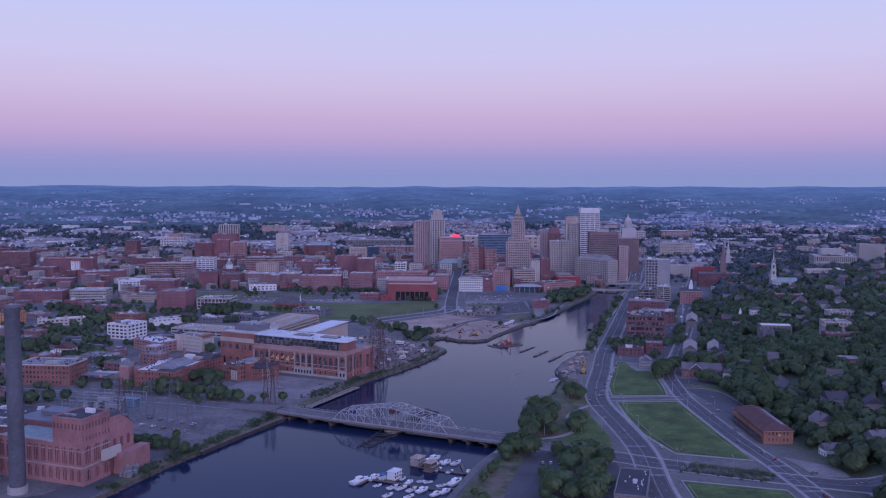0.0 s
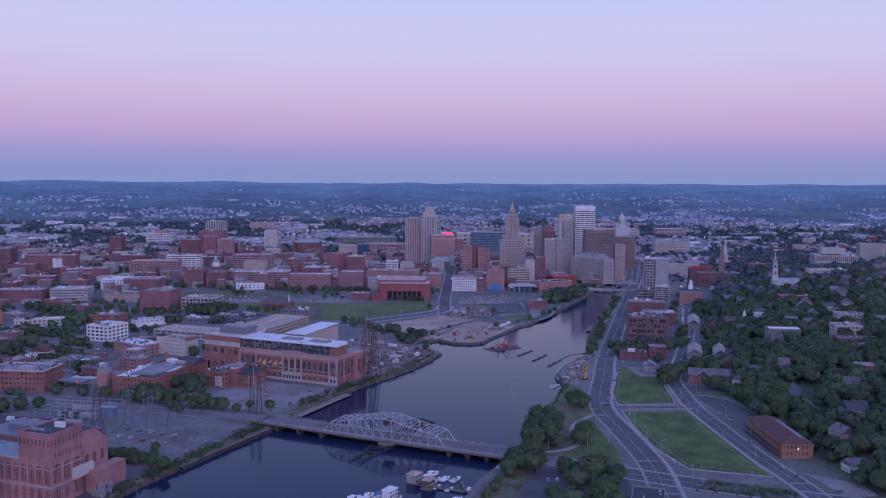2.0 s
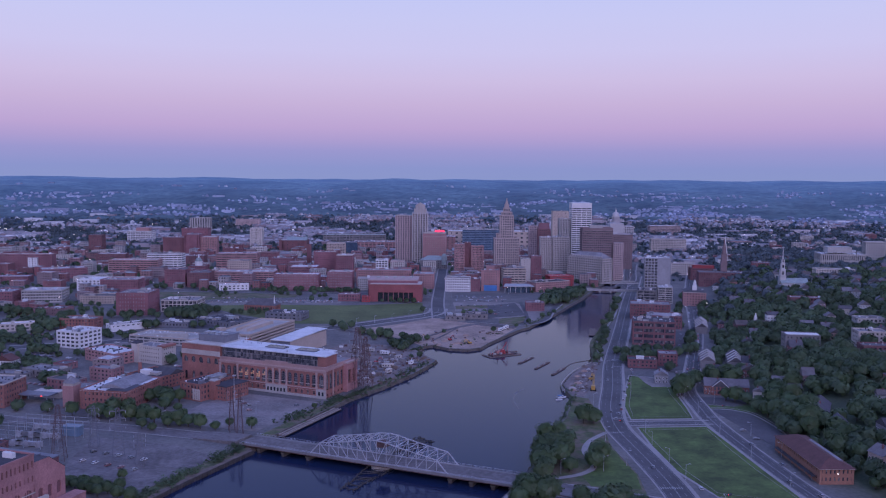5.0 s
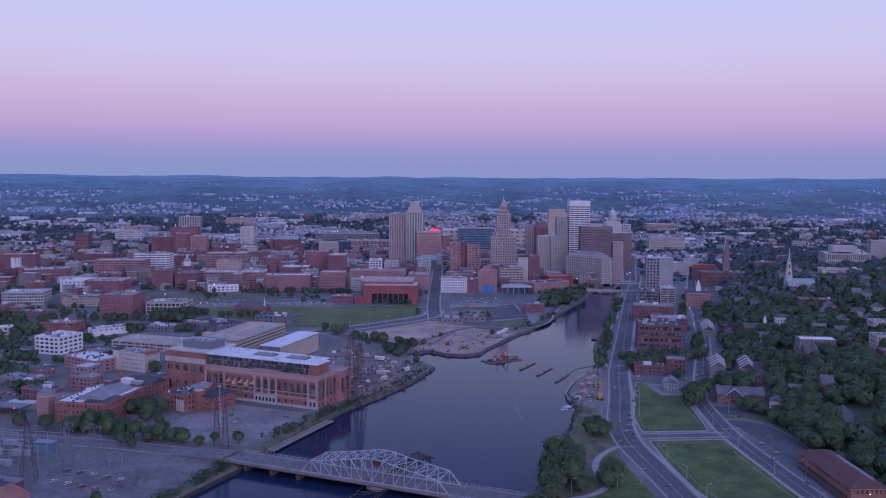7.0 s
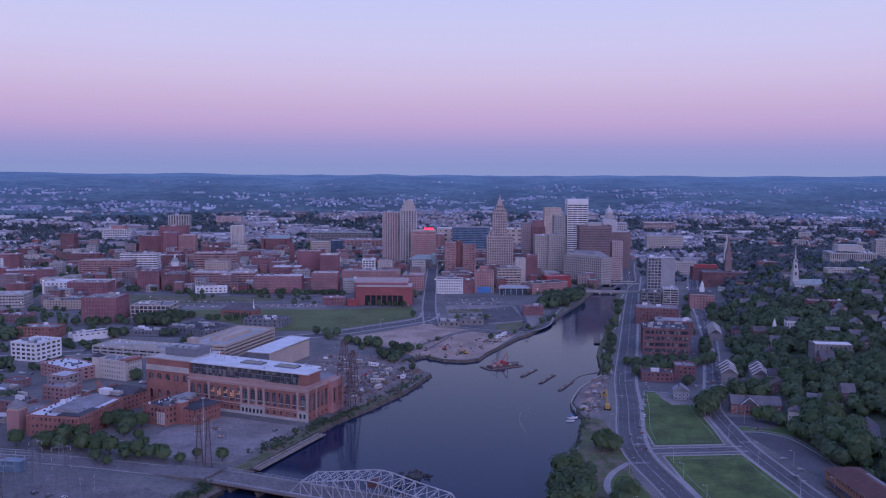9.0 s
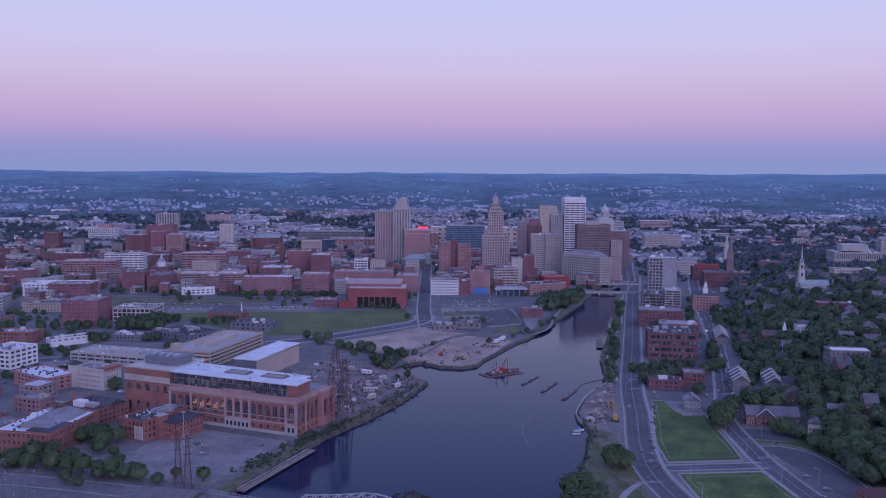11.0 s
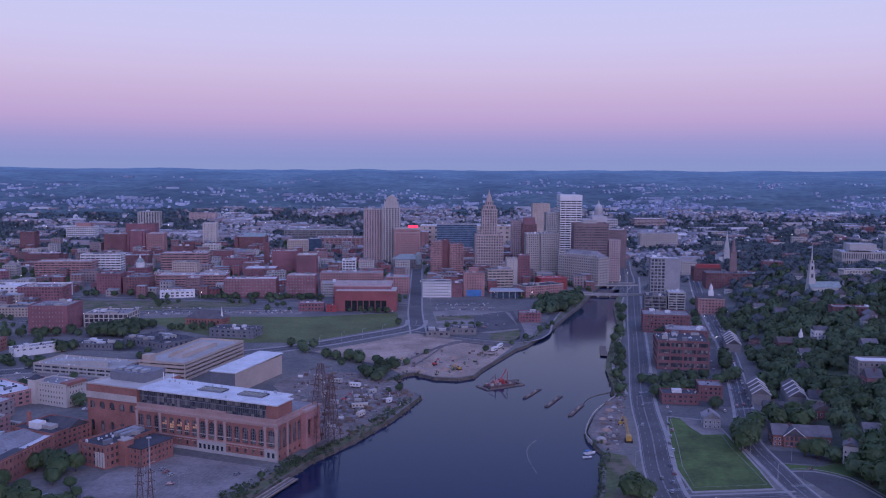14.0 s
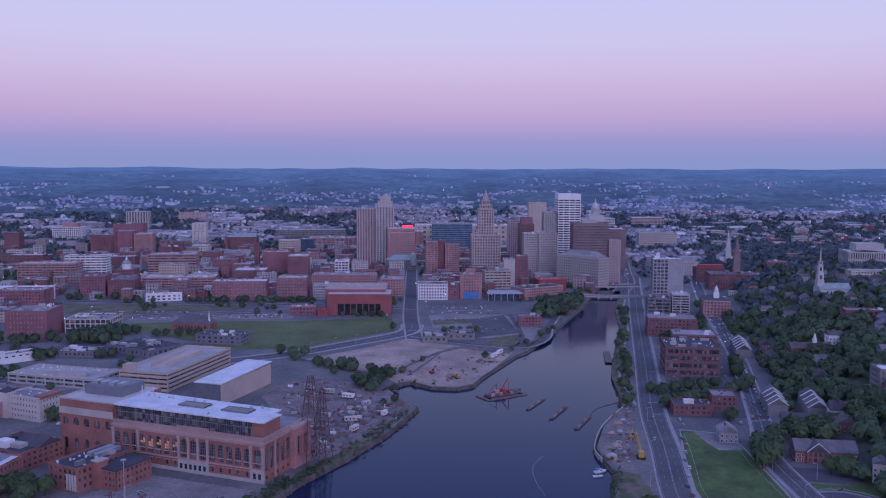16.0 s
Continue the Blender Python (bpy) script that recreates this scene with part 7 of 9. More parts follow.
mast = thing("high_mast_light", "very tall pale mast with a ring of floodlights", "lamp mast", -147.5, 724.5, 4.1)
part("pole", Solid().frustum(0, 0, 0, 26, 0.34, 0.2, 8), METAL, mast)
for k in range(6):
    part("floodlight", Solid().box(1.1 * math.cos(k * 1.047) - 0.35, 1.1 * math.cos(k * 1.047) + 0.35, 1.1 * math.sin(k * 1.047) - 0.35, 1.1 * math.sin(k * 1.047) + 0.35, 25.4, 25.9), GREY_METAL, mast)
part("ring", Solid().frustum(0, 0, 25.9, 26.1, 1.3, 1.3, 12), METAL, mast)
post = lamp_post(140, 575)
post_lit = lamp_post(352, 1590, lit=True, label="street lamp with a lit white head")
for x, y, a in ((139, 605, 180), (138, 640, 180), (141, 668, 180), (194, 560, 0), (191, 610, 0), (189, 660, 0), (192, 715, 0), (196, 760, 0), (112, 600, 0), (110, 650, 0), (120, 740, 0), (136, 790, 0), (156, 860, 0), (190, 960, 0), (220, 1090, 0), (212, 615, 180), (210, 660, 180), (214, 745, 180), (145, 525, 90), (175, 512, 90), (-150, 735, 0), (-130, 715, 0), (-190, 690, 0), (-240, 690, 0), (-85, 1092, 0), (-65, 1112, 0), (-45, 1128, 0), (-25, 1150, 0), (-6, 1168, 0), (-40, 860, 0), (96, 590, 0), (70, 585, 0)):
    copy_thing(post, pose(x, y, elev(x, y), 0, 0, a))
for x, y in ((296, 1075), (330, 1190), (360, 1290), (-20, 1420), (30, 1500), (318, 1500), (332, 1540), (345, 1575), (355, 1600), (365, 1640), (300, 1480), (-260, 1395), (-420, 1430), (-350, 1310), (170, 1380), (120, 1378), (60, 1386), (-480, 1500), (-560, 1580), (34, 1330), (-160, 1385), (-640, 1450), (420, 1480), (450, 1580), (480, 1660), (390, 1400), (245, 1500), (270, 1490)):
    copy_thing(post_lit, pose(x, y, elev(x, y), 0, 0, (x * 7) % 360))
for x, y in ((145, 532), (196, 514), (120, 672), (205, 712)):
    sg = thing("traffic_signal", "dark traffic signal on a tall mast", "traffic light", x, y, 4.1, 30)
    part("mast", Solid().frustum(0, 0, 0, 6.5, 0.14, 0.1, 6).beam((0, 0, 6.3), (6, 0, 6.6), 0.12), GREY_METAL, sg)
    sb = part("signal_head", Solid().box(5.4, 8.2, -0.25, 0.25, 5.4, 6.6), DARK_ROOF, sg)
    part("red_light", Solid().box(5.5, 5.8, -0.3, -0.26, 6.2, 6.5), LAMP_S, sb)

# ---- vehicles ----
def car_thing():
    root = thing("car", "parked car with dark windows", "car", 0, 0, 4.1, 0, "parked cars")
    B = Solid().add([(-2.2, -0.9, 0.35), (2.2, -0.9, 0.35), (2.2, 0.9, 0.35), (-2.2, 0.9, 0.35), (-2.2, -0.86, 0.95), (2.15, -0.86, 0.85), (2.15, 0.86, 0.85), (-2.2, 0.86, 0.95)], [(0, 3, 2, 1), (4, 5, 6, 7), (0, 1, 5, 4), (1, 2, 6, 5), (2, 3, 7, 6), (3, 0, 4, 7)])
    B.add([(-1.5, -0.7, 1.42), (0.5, -0.7, 1.42), (0.5, 0.7, 1.42), (-1.5, 0.7, 1.42), (-1.5, -0.7, 1.47), (0.5, -0.7, 1.47), (0.5, 0.7, 1.47), (-1.5, 0.7, 1.47)], [(0, 3, 2, 1), (4, 5, 6, 7), (0, 1, 5, 4), (1, 2, 6, 5), (2, 3, 7, 6), (3, 0, 4, 7)])
    part("body", B, CAR, root)
    part("cabin_glass", Solid().add([(-2.0, -0.8, 0.93), (1.3, -0.8, 0.88), (1.3, 0.8, 0.88), (-2.0, 0.8, 0.93), (-1.5, -0.68, 1.42), (0.5, -0.68, 1.42), (0.5, 0.68, 1.42), (-1.5, 0.68, 1.42)], [(4, 5, 6, 7), (0, 1, 5, 4), (1, 2, 6, 5), (2, 3, 7, 6), (3, 0, 4, 7)]), GLASS, root)
    wh = Solid()
    wm = bpy.data.meshes.new("wheel")
    n = 10
    vs = [(0.33 * math.cos(2 * math.pi * i / n), y, 0.33 + 0.33 * math.sin(2 * math.pi * i / n)) for y in (-0.1, 0.1) for i in range(n)]
    wm.from_pydata(vs, [], [tuple(range(n)), tuple(range(2 * n - 1, n - 1, -1))] + [(i, n + i, n + (i + 1) % n, (i + 1) % n) for i in range(n)])
    wm.materials.append(RUBBER)
    for u in (-1.35, 1.35):
        for v in (-0.8, 0.8):
            o = part("wheel", wm, RUBBER, root)
            o.location = (u, v, 0)
    return root


car = car_thing()
car.matrix_basis = pose(-147, 748, 4.1, 0, 0, 62)
spots = [(-144, 744, 62), (-140, 739, 62), (-137, 725, 20), (-104, 738, 60), (-90, 742, 10), (127, 596, 80), (144, 560, 85), (206, 600, 95), (203, 640, 95), (206, 548, 95), (198, 570, 95), (129, 720, 75), (148, 820, 72), (170, 900, 75), (162, 866, 75), (222, 508, 155), (240, 488, 160), (262, 474, 160), (212, 470, 90)]
for k in range(12):
    spots.append((62 + (k % 6) * 5.2, 500 + (k // 6) * 26, 80 + (k * 37) % 15))
for k in range(10):
    spots.append((-214 + (k % 5) * 9, 628 - (k % 5) * 4 - (k // 5) * 18, 60))
for k in range(22):
    spots.append((128 + k * 4.2 + (k % 3), 700 + k * 13.4, 76))
for k in range(30):
    t = k / 30
    spots.append((222 + t * 150 + (9 if k % 2 else -6), 850 + t * 470, 73))
for k in range(26):
    spots.append((-296 + k * 6.5, 1283 + (k % 3) * 7, 85))
for k in range(16):
    spots.append((44 + (k % 8) * 9, 1195 + (k // 8) * 60, 92))
for k in range(18):
    spots.append((-322 + (k % 6) * 12, 965 + (k // 6) * 20 + (k % 6) * 4, 30))
for k in range(16):
    spots.append((-470 + k * 28, 1437 - (k > 6) * (k - 6) * 5.5, 0))
for k in range(16):
    spots.append((312 + k * 5, 1460 + k * 16 + (k % 2) * 3, 72))
for k in range(10):
    spots.append((-70 + (k % 5) * 9, 850 + (k // 5) * 22 + (k % 5) * 8, 65))
for x, y, a in spots:
    if not inside((x, y), RIVER):
        copy_thing(car, pose(x, y, elev(x, y) + 0.12, 0, 0, a))


def trailer(x, y, ang, L=12.0, material=WHITE, label="long white site trailer"):
    root = thing("site_trailer", label, "trailer", x, y, elev(x, y) + 0.06, ang, "site trailers")
    part("box", Solid().box(0, L, 0, 2.6, 0.9, 3.7).box(-0.05, L + 0.05, -0.05, 2.65, 3.7, 3.85), material, root)
    part("chassis", Solid().box(0.3, L - 0.3, 0.4, 2.2, 0.5, 0.9), GREY_METAL, root)
    for u in (1.5, L - 2.5):
        part("wheel_bogie", Solid().box(u, u + 1.6, 0.1, 2.5, 0.0, 0.8), RUBBER, root)
    for k in range(int(L / 2.4)):
        part("window", Solid().box(0.8 + k * 2.4, 1.9 + k * 2.4, -0.04, -0.005, 1.9, 2.9), GLASS, root)


for x, y, a, L in ((-66, 945, -25, 13), (-50, 930, -22, 13), (-46, 868, 5, 14), (-80, 958, -30, 11), (-34, 905, 40, 10), (-20, 880, 55, 8), (78, 1056, 60, 14), (85, 1070, 62, 12), (-70, 905, 10, 9), (-62, 880, -30, 10), (-40, 845, 60, 9), (-280, 842, -25, 14), (-268, 836, -25, 14), (-300, 852, -25, 14), (-312, 832, -25, 12)):
    trailer(x, y, a, L * rg.uniform(0.55, 0.95), rg.choice((WHITE, CREAM, CONC)), "pale site trailer parked in the yard")


def digger(x, y, ang, material=YELLOW, label="yellow tracked excavator on the works"):
    root = thing("excavator", label, "excavator", x, y, elev(x, y) + 0.1, ang)
    for v in (-1.5, 1.0):
        part("track", Solid().box(-2, 2, v, v + 0.6, 0, 0.9), RUBBER, root)
    part("body", Solid().box(-1.8, 1.5, -1.3, 1.3, 0.9, 2.3), material, root)
    part("cab", Solid().box(0.2, 1.6, -1.2, 0, 2.3, 3.5), GLASS, root)
    part("boom", Solid().beam((1.2, 0.4, 2.0), (4.5, 0.4, 5.2), 0.5).beam((4.5, 0.4, 5.2), (7.0, 0.4, 2.0), 0.4), material, root)
    part("bucket", Solid().box(6.6, 7.6, -0.1, 0.9, 1.0, 2.0), GREY_METAL, root)


digger(20, 1004, 40, RED, "red excavator on the gravel plot")
digger(-5, 1010, 120)
digger(40, 985, 200)
digger(134, 822, 60)
digger(-52, 890, 30, RED, "red excavator among site trailers")
crane = thing("crawler_crane", "yellow crawler crane with a lattice boom lowered", "crane", 129, 786, 4.2, 78)
claim(130, 790, 8)
part("track", Solid().box(-3, 3, -2.4, -1.2, 0, 1.1), RUBBER, crane)
part("track", Solid().box(-3, 3, 1.2, 2.4, 0, 1.1), RUBBER, crane)
part("cab", Solid().box(-3, 2.5, -1.6, 1.6, 1.1, 4), YELLOW, crane)
lt = Solid()
for k in range(16):
    for v in (-0.7, 0.7):
        lt.beam((2 + k * 2.2, v, 2.5 + k * 0.1), (4.2 + k * 2.2, v, 2.6 + k * 0.1), 0.22)
        lt.beam((2 + k * 2.2, v, 2.5 + k * 0.1), (4.2 + k * 2.2, -v, 3.9 + k * 0.1), 0.12)
    lt.beam((2 + k * 2.2, 0, 3.8 + k * 0.1), (4.2 + k * 2.2, 0, 3.9 + k * 0.1), 0.22)
part("boom", lt, YELLOW, crane)

# heaps and low walls on the building plots
rg = random.Random(8)
for k in range(14):
    x, y = rg.uniform(-2, 60), rg.uniform(975, 1040)
    if inside((x, y), RIVER):
        continue
    h = Solid()
    r = rg.uniform(2, 5)
    h.frustum(0, 0, 0, r * 0.25, r, r * 0.75, 9).frustum(0, 0, r * 0.25, r * 0.42, r * 0.75, r * 0.2, 9)
    o = lone("spoil_heap", h, SAND if k % 2 else DIRT, "low heap of sand and gravel", "heap")
    o.location = (x, y, 4.05)
for k in range(12):
    x, y = 112 + k * 2.6 + rg.uniform(-3, 3), 785 + k * 8 + rg.uniform(-3, 3)
    if inside((x, y), RIVER):
        continue
    h = Solid()
    r = rg.uniform(1.6, 3.6)
    h.frustum(0, 0, 0, r * 0.3, r, r * 0.7, 9).frustum(0, 0, r * 0.3, r * 0.5, r * 0.7, r * 0.2, 9)
    o = lone("spoil_heap", h, (SAND, CONC, TIMBER)[k % 3], "heap of sand and rubble on the shore works", "heap")
    o.location = (x, y, 4.06)
junk = Solid()
for k in range(360):
    x, y = rg.uniform(-105, 0), rg.uniform(800, 985)
    if not inside((x, y), [(-46, 802), (-20, 850), (-3, 900), (-20, 945), (-48, 975), (-90, 980), (-100, 930), (-58, 815)]):
        continue
    w, d, h = rg.uniform(0.6, 4), rg.uniform(0.5, 2.4), rg.uniform(0.3, 2.0)
    junk.box(x, x + w, y, y + d, 4.05, 4.1 + h, rg.choice((0, 0, 0, 1, 1, 1, 3, 3, 4, 4, 5, 0, 2)))
for k in range(26):
    x, y = rg.uniform(-10, 100), rg.uniform(960, 1090)
    if inside((x, y), RIVER) or inside((x + 3, y - 3), RIVER) or y > 985 + x * 1.1:
        continue
    w, d, h = rg.uniform(0.6, 3.5), rg.uniform(0.6, 2), rg.uniform(0.3, 1.5)
    junk.box(x, x + w, y, y + d, 4.05, 4.1 + h, rg.randint(0, 4))
for k in range(80):
    t = rg.random()
    x, y = 112 + t * 36 + rg.uniform(-1, 8), 778 + t * 112 + rg.uniform(-4, 4)
    if inside((x, y), RIVER) or inside((x - 2, y), RIVER):
        continue
    w, d, h = rg.uniform(0.4, 3), rg.uniform(0.4, 1.2), rg.uniform(0.2, 1.0)
    junk.box(x, x + w, y, y + d, 4.05, 4.1 + h, rg.randint(0, 4))
for k in range(150):
    t = rg.random()
    x, y = -66 + 58 * t + rg.uniform(-34, 2), 812 + 95 * t + rg.uniform(-8, 8)
    if inside((x + 5, y), RIVER) or inside((x, y), RIVER):
        continue
    w, d, h = rg.uniform(0.8, 5), rg.uniform(0.8, 3.5), rg.uniform(0.5, 2.6)
    junk.box(x, x + w, y, y + d, 4.05, 4.1 + h, rg.randint(0, 4))
for k in range(26):
    x, y = rg.uniform(-5, 80), rg.uniform(985, 1085)
    if inside((x, y), RIVER) or inside((x + 6, y - 6), RIVER):
        continue
    w, d, h = rg.uniform(0.8, 4), rg.uniform(0.8, 3), rg.uniform(0.4, 1.8)
    junk.box(x, x + w, y, y + d, 4.05, 4.1 + h, rg.randint(0, 4))
# sheet-pile fence round the gravel plot
fence_line = finer([(0, 996), (14, 1030), (42, 1098), (68, 1092), (96, 1077)], 3)
for (xa, ya), (xb, yb) in zip(fence_line, fence_line[1:]):
    junk.beam((xa, ya, 4.7), (xb, yb, 4.7), 0.25, 1.6, 4)
lone("site_clutter", junk, (CONC_D, TIMBER, CONC, RUST, GREY_METAL, WHITE, RED, DIRT), "stacked pallets, pipes and crates on the works", "clutter", "stuff")
fence = Solid()
for line in ([(58, 1106), (30, 1080), (0, 1028), (-8, 1000)], [(58, 1106), (98, 1085)], [(-92, 1060), (-50, 1022), (-18, 990)]):
    for (xa, ya), (xb, yb) in zip(line, line[1:]):
        fence.beam((xa, ya, 4.9), (xb, yb, 4.9), 0.3, 1.9)
lone("site_fence", fence, GREY_METAL, "dark screened fence round the building plot", "fence")
sheet = Solid()
for line in ([(151, 897), (124, 853), (107, 808), (106, 786)],):
    line = finer(line, 1.6)
    for (xa, ya), (xb, yb) in zip(line, line[1:]):
        sheet.beam((xa, ya, 2.4), (xb, yb, 2.4), 0.5, 4.6)
lone("sheet_piling", sheet, CONC, "pale sheet piling round the shore works", "piling")

# ---- river craft, floats and docks ----
bg = thing("work_barge", "red-brown work barge with a crane and gear", "barge", 60, 930, WATER_Z, 28)
part("hull", Solid().prism([(0, 0), (24, 0), (26, 2), (26, 10), (0, 10)], -0.6, 1.3), RUST, bg)
part("deck_crane", Solid().box(12, 16, 4, 8, 1.3, 5).beam((14, 6, 5), (20, 7, 12), 0.6).frustum(18, 3, 1.3, 11, 0.25, 0.25, 8), RED, bg, "red deck crane")
for u, v, c_ in ((2, 2, CONC), (6, 6, RED), (19, 5, TIMBER), (9, 2, METAL)):
    part("deck_gear", Solid().box(u, u + 2.6, v, v + 2, 1.3, 2.9), c_, bg)
bg_rg = random.Random(6)
for k in range(26):
    u, v = bg_rg.uniform(0.5, 23), bg_rg.uniform(0.5, 8.5)
    part("deck_gear", Solid().box(u, u + bg_rg.uniform(0.6, 2.4), v, v + bg_rg.uniform(0.5, 1.4), 1.3, 1.3 + bg_rg.uniform(0.4, 1.8)), bg_rg.choice((RUST, RED, TIMBER, PALE_TIMBER, BRICK_S, CONC)), bg)
part("pump_house", Solid().box(7, 11, 4.5, 8, 1.3, 4.2).box(6.7, 11.3, 4.2, 8.3, 4.2, 4.5), BRICK_S, bg, "rust-red deck cabin")
part("raft", Solid().box(18, 36, 11, 13.5, -0.3, 0.6), TIMBER, bg)
part("float", Solid().box(-4, 30, -4.5, -2.2, -0.3, 0.7), TIMBER, bg, "dark timber float")
part("float", Solid().box(28, 31, -2, 14, -0.3, 0.7), TIMBER, bg, "dark timber float")
part("float", Solid().box(-6, -3, -4, 12, -0.3, 0.7), TIMBER, bg, "dark timber float")
part("deck_mast", Solid().frustum(8, 5, 1.3, 10, 0.3, 0.2, 8).beam((8, 5, 9), (1, 4, 5), 0.3), RUST, bg)
for a, b2 in (((82, 899), (98, 926)), ((94, 875), (110, 904)), ((106, 851), (121, 879))):
    fl = thing("pontoon", "long grey timber pontoon afloat on the river", "pontoon", a[0], a[1], WATER_Z, math.degrees(math.atan2(b2[1] - a[1], b2[0] - a[0])), "pontoons")
    L = math.hypot(b2[0] - a[0], b2[1] - a[1])
    part("deck", Solid().box(0, L, -1.0, 1.0, 0.3, 0.7), TIMBER, fl)
    for k in range(7):
        part("plank_stack", Solid().box(1 + k * L / 7.5, 2.6 + k * L / 7.5, -0.8 + (k % 3) * 0.4, 0.1 + (k % 3) * 0.4, 0.7, 1.0 + (k % 2) * 0.3), (RUST, PALE_TIMBER, CONC)[k % 3], fl)
    for v in (-1.25, 1.25):
        part("side_boom", Solid().box(-1.5, L + 1.5, v - 0.14, v + 0.14, 0.2, 0.55), RUST, fl)
    for k in range(int(L / 4)):
        part("float", Solid().box(k * 4 + 0.3, k * 4 + 2.8, -0.9, 0.9, -0.3, 0.3), DARK_ROOF, fl)
        part("pile", Solid().frustum(k * 4, 1.2, -2, 1.8, 0.2, 0.2, 6), TIMBER, fl)
boom = Solid()
bl = finer([(121, 879), (132, 900), (152, 915)], 2)
for (xa, ya), (xb, yb) in zip(bl, bl[1:]):
    boom.beam((xa, ya, WATER_Z + 0.15), (xb, yb, WATER_Z + 0.15), 0.4)
lone("float_boom", boom, TIMBER, "floating boom curving to the shore", "boom")
boom = Solid()
bl = finer([(74, 800), (66, 786), (63, 773), (62, 757), (63, 738)], 2)
for (xa, ya), (xb, yb) in zip(bl, bl[1:]):
    boom.beam((xa, ya, WATER_Z + 0.05), (xb, yb, WATER_Z + 0.05), 0.22)
lone("float_boom", boom, PALE_TIMBER, "thin pale floating boom adrift in a curve", "boom")
for poly, lab in (([(-108, 668), (-102, 664), (-70, 733), (-76, 737)], "weathered timber wharf along the bank"), ([(-28, 958), (-8, 951), (-8, 954), (-27, 961)], "small timber jetty by the gravel plot"), ([(175, 1042), (181, 1040), (191, 1085), (185, 1086)], "low timber river deck")):
    o = lone("dock", Solid().prism(poly, 2.6, 3.1), TIMBER, lab, "dock")
for k in (0, 3, 5):
    o = lone("wharf_beam", Solid().beam((-106 + k * 0.9, 668 - k * 0.4, 3.3), (-75 + k * 0.9, 735 - k * 0.4, 3.3), 0.35, 0.4), PALE_TIMBER, "long pale timber lying on the wharf", "timber")
bulkhead = thing("timber_bulkhead", "dark timber bulkhead with uneven piles along the bank", "bulkhead", 0, 0, 0)
bh_line = finer([(-157, 550), (-146, 576), (-133, 603), (-119, 632)], 2.2)
bh_rg = random.Random(4)
bh = Solid()
for (xa, ya), (xb, yb) in zip(bh_line, bh_line[1:]):
    bh.beam((xa + 3.0, ya - 1.4, 2.6), (xb + 3.0, yb - 1.4, 2.6), 0.4, 2.6)
part("boarding", bh, DARK_TIMBER, bulkhead)
for x, y in bh_line:
    part("pile", Solid().frustum(x + 3.5, y - 1.6, 0.0, bh_rg.uniform(2.6, 4.6), 0.3, 0.22, 6), DARK_TIMBER, bulkhead)
part("walkway", ribbon(Solid(), bh_line, 0.2, 3.0, 4.12), TIMBER, bulkhead, "worn grey plank walk")
md = thing("marina_dock", "branching timber marina docks with piles", "dock", 0, 0, WATER_Z)
dk = Solid()
for a, b2, w in (((24, 530), (6, 477), 2.6), ((6, 477), (-6, 440), 2.6), ((-48, 492), (-43, 502), 1.8), ((-43, 502), (-6, 486), 1.8), ((-6, 486), (9, 486), 1.8), ((-14, 524), (14, 512), 1.8), ((14, 512), (18, 512), 1.6), ((12, 530), (14, 512), 1.6)):
    dk.beam((*a, 0.7), (*b2, 0.7), w, 0.4)
part("walkway", dk, TIMBER, md)
rg = random.Random(21)
for k in range(26):
    x, y = rg.choice(((24 - k * 0.6, 530 - k * 2.0), (-43 + k * 1.6, 502 - k * 0.7), (-14 + k, 524 - k * 0.45)))
    part("pile", Solid().frustum(x, y, -2, 2.6, 0.18, 0.15, 6), TIMBER, md)
part("float_ramp", Solid().beam((26, 532, 0.8), (36, 552, 2.5), 2.0, 0.3), PALE_TIMBER, md)


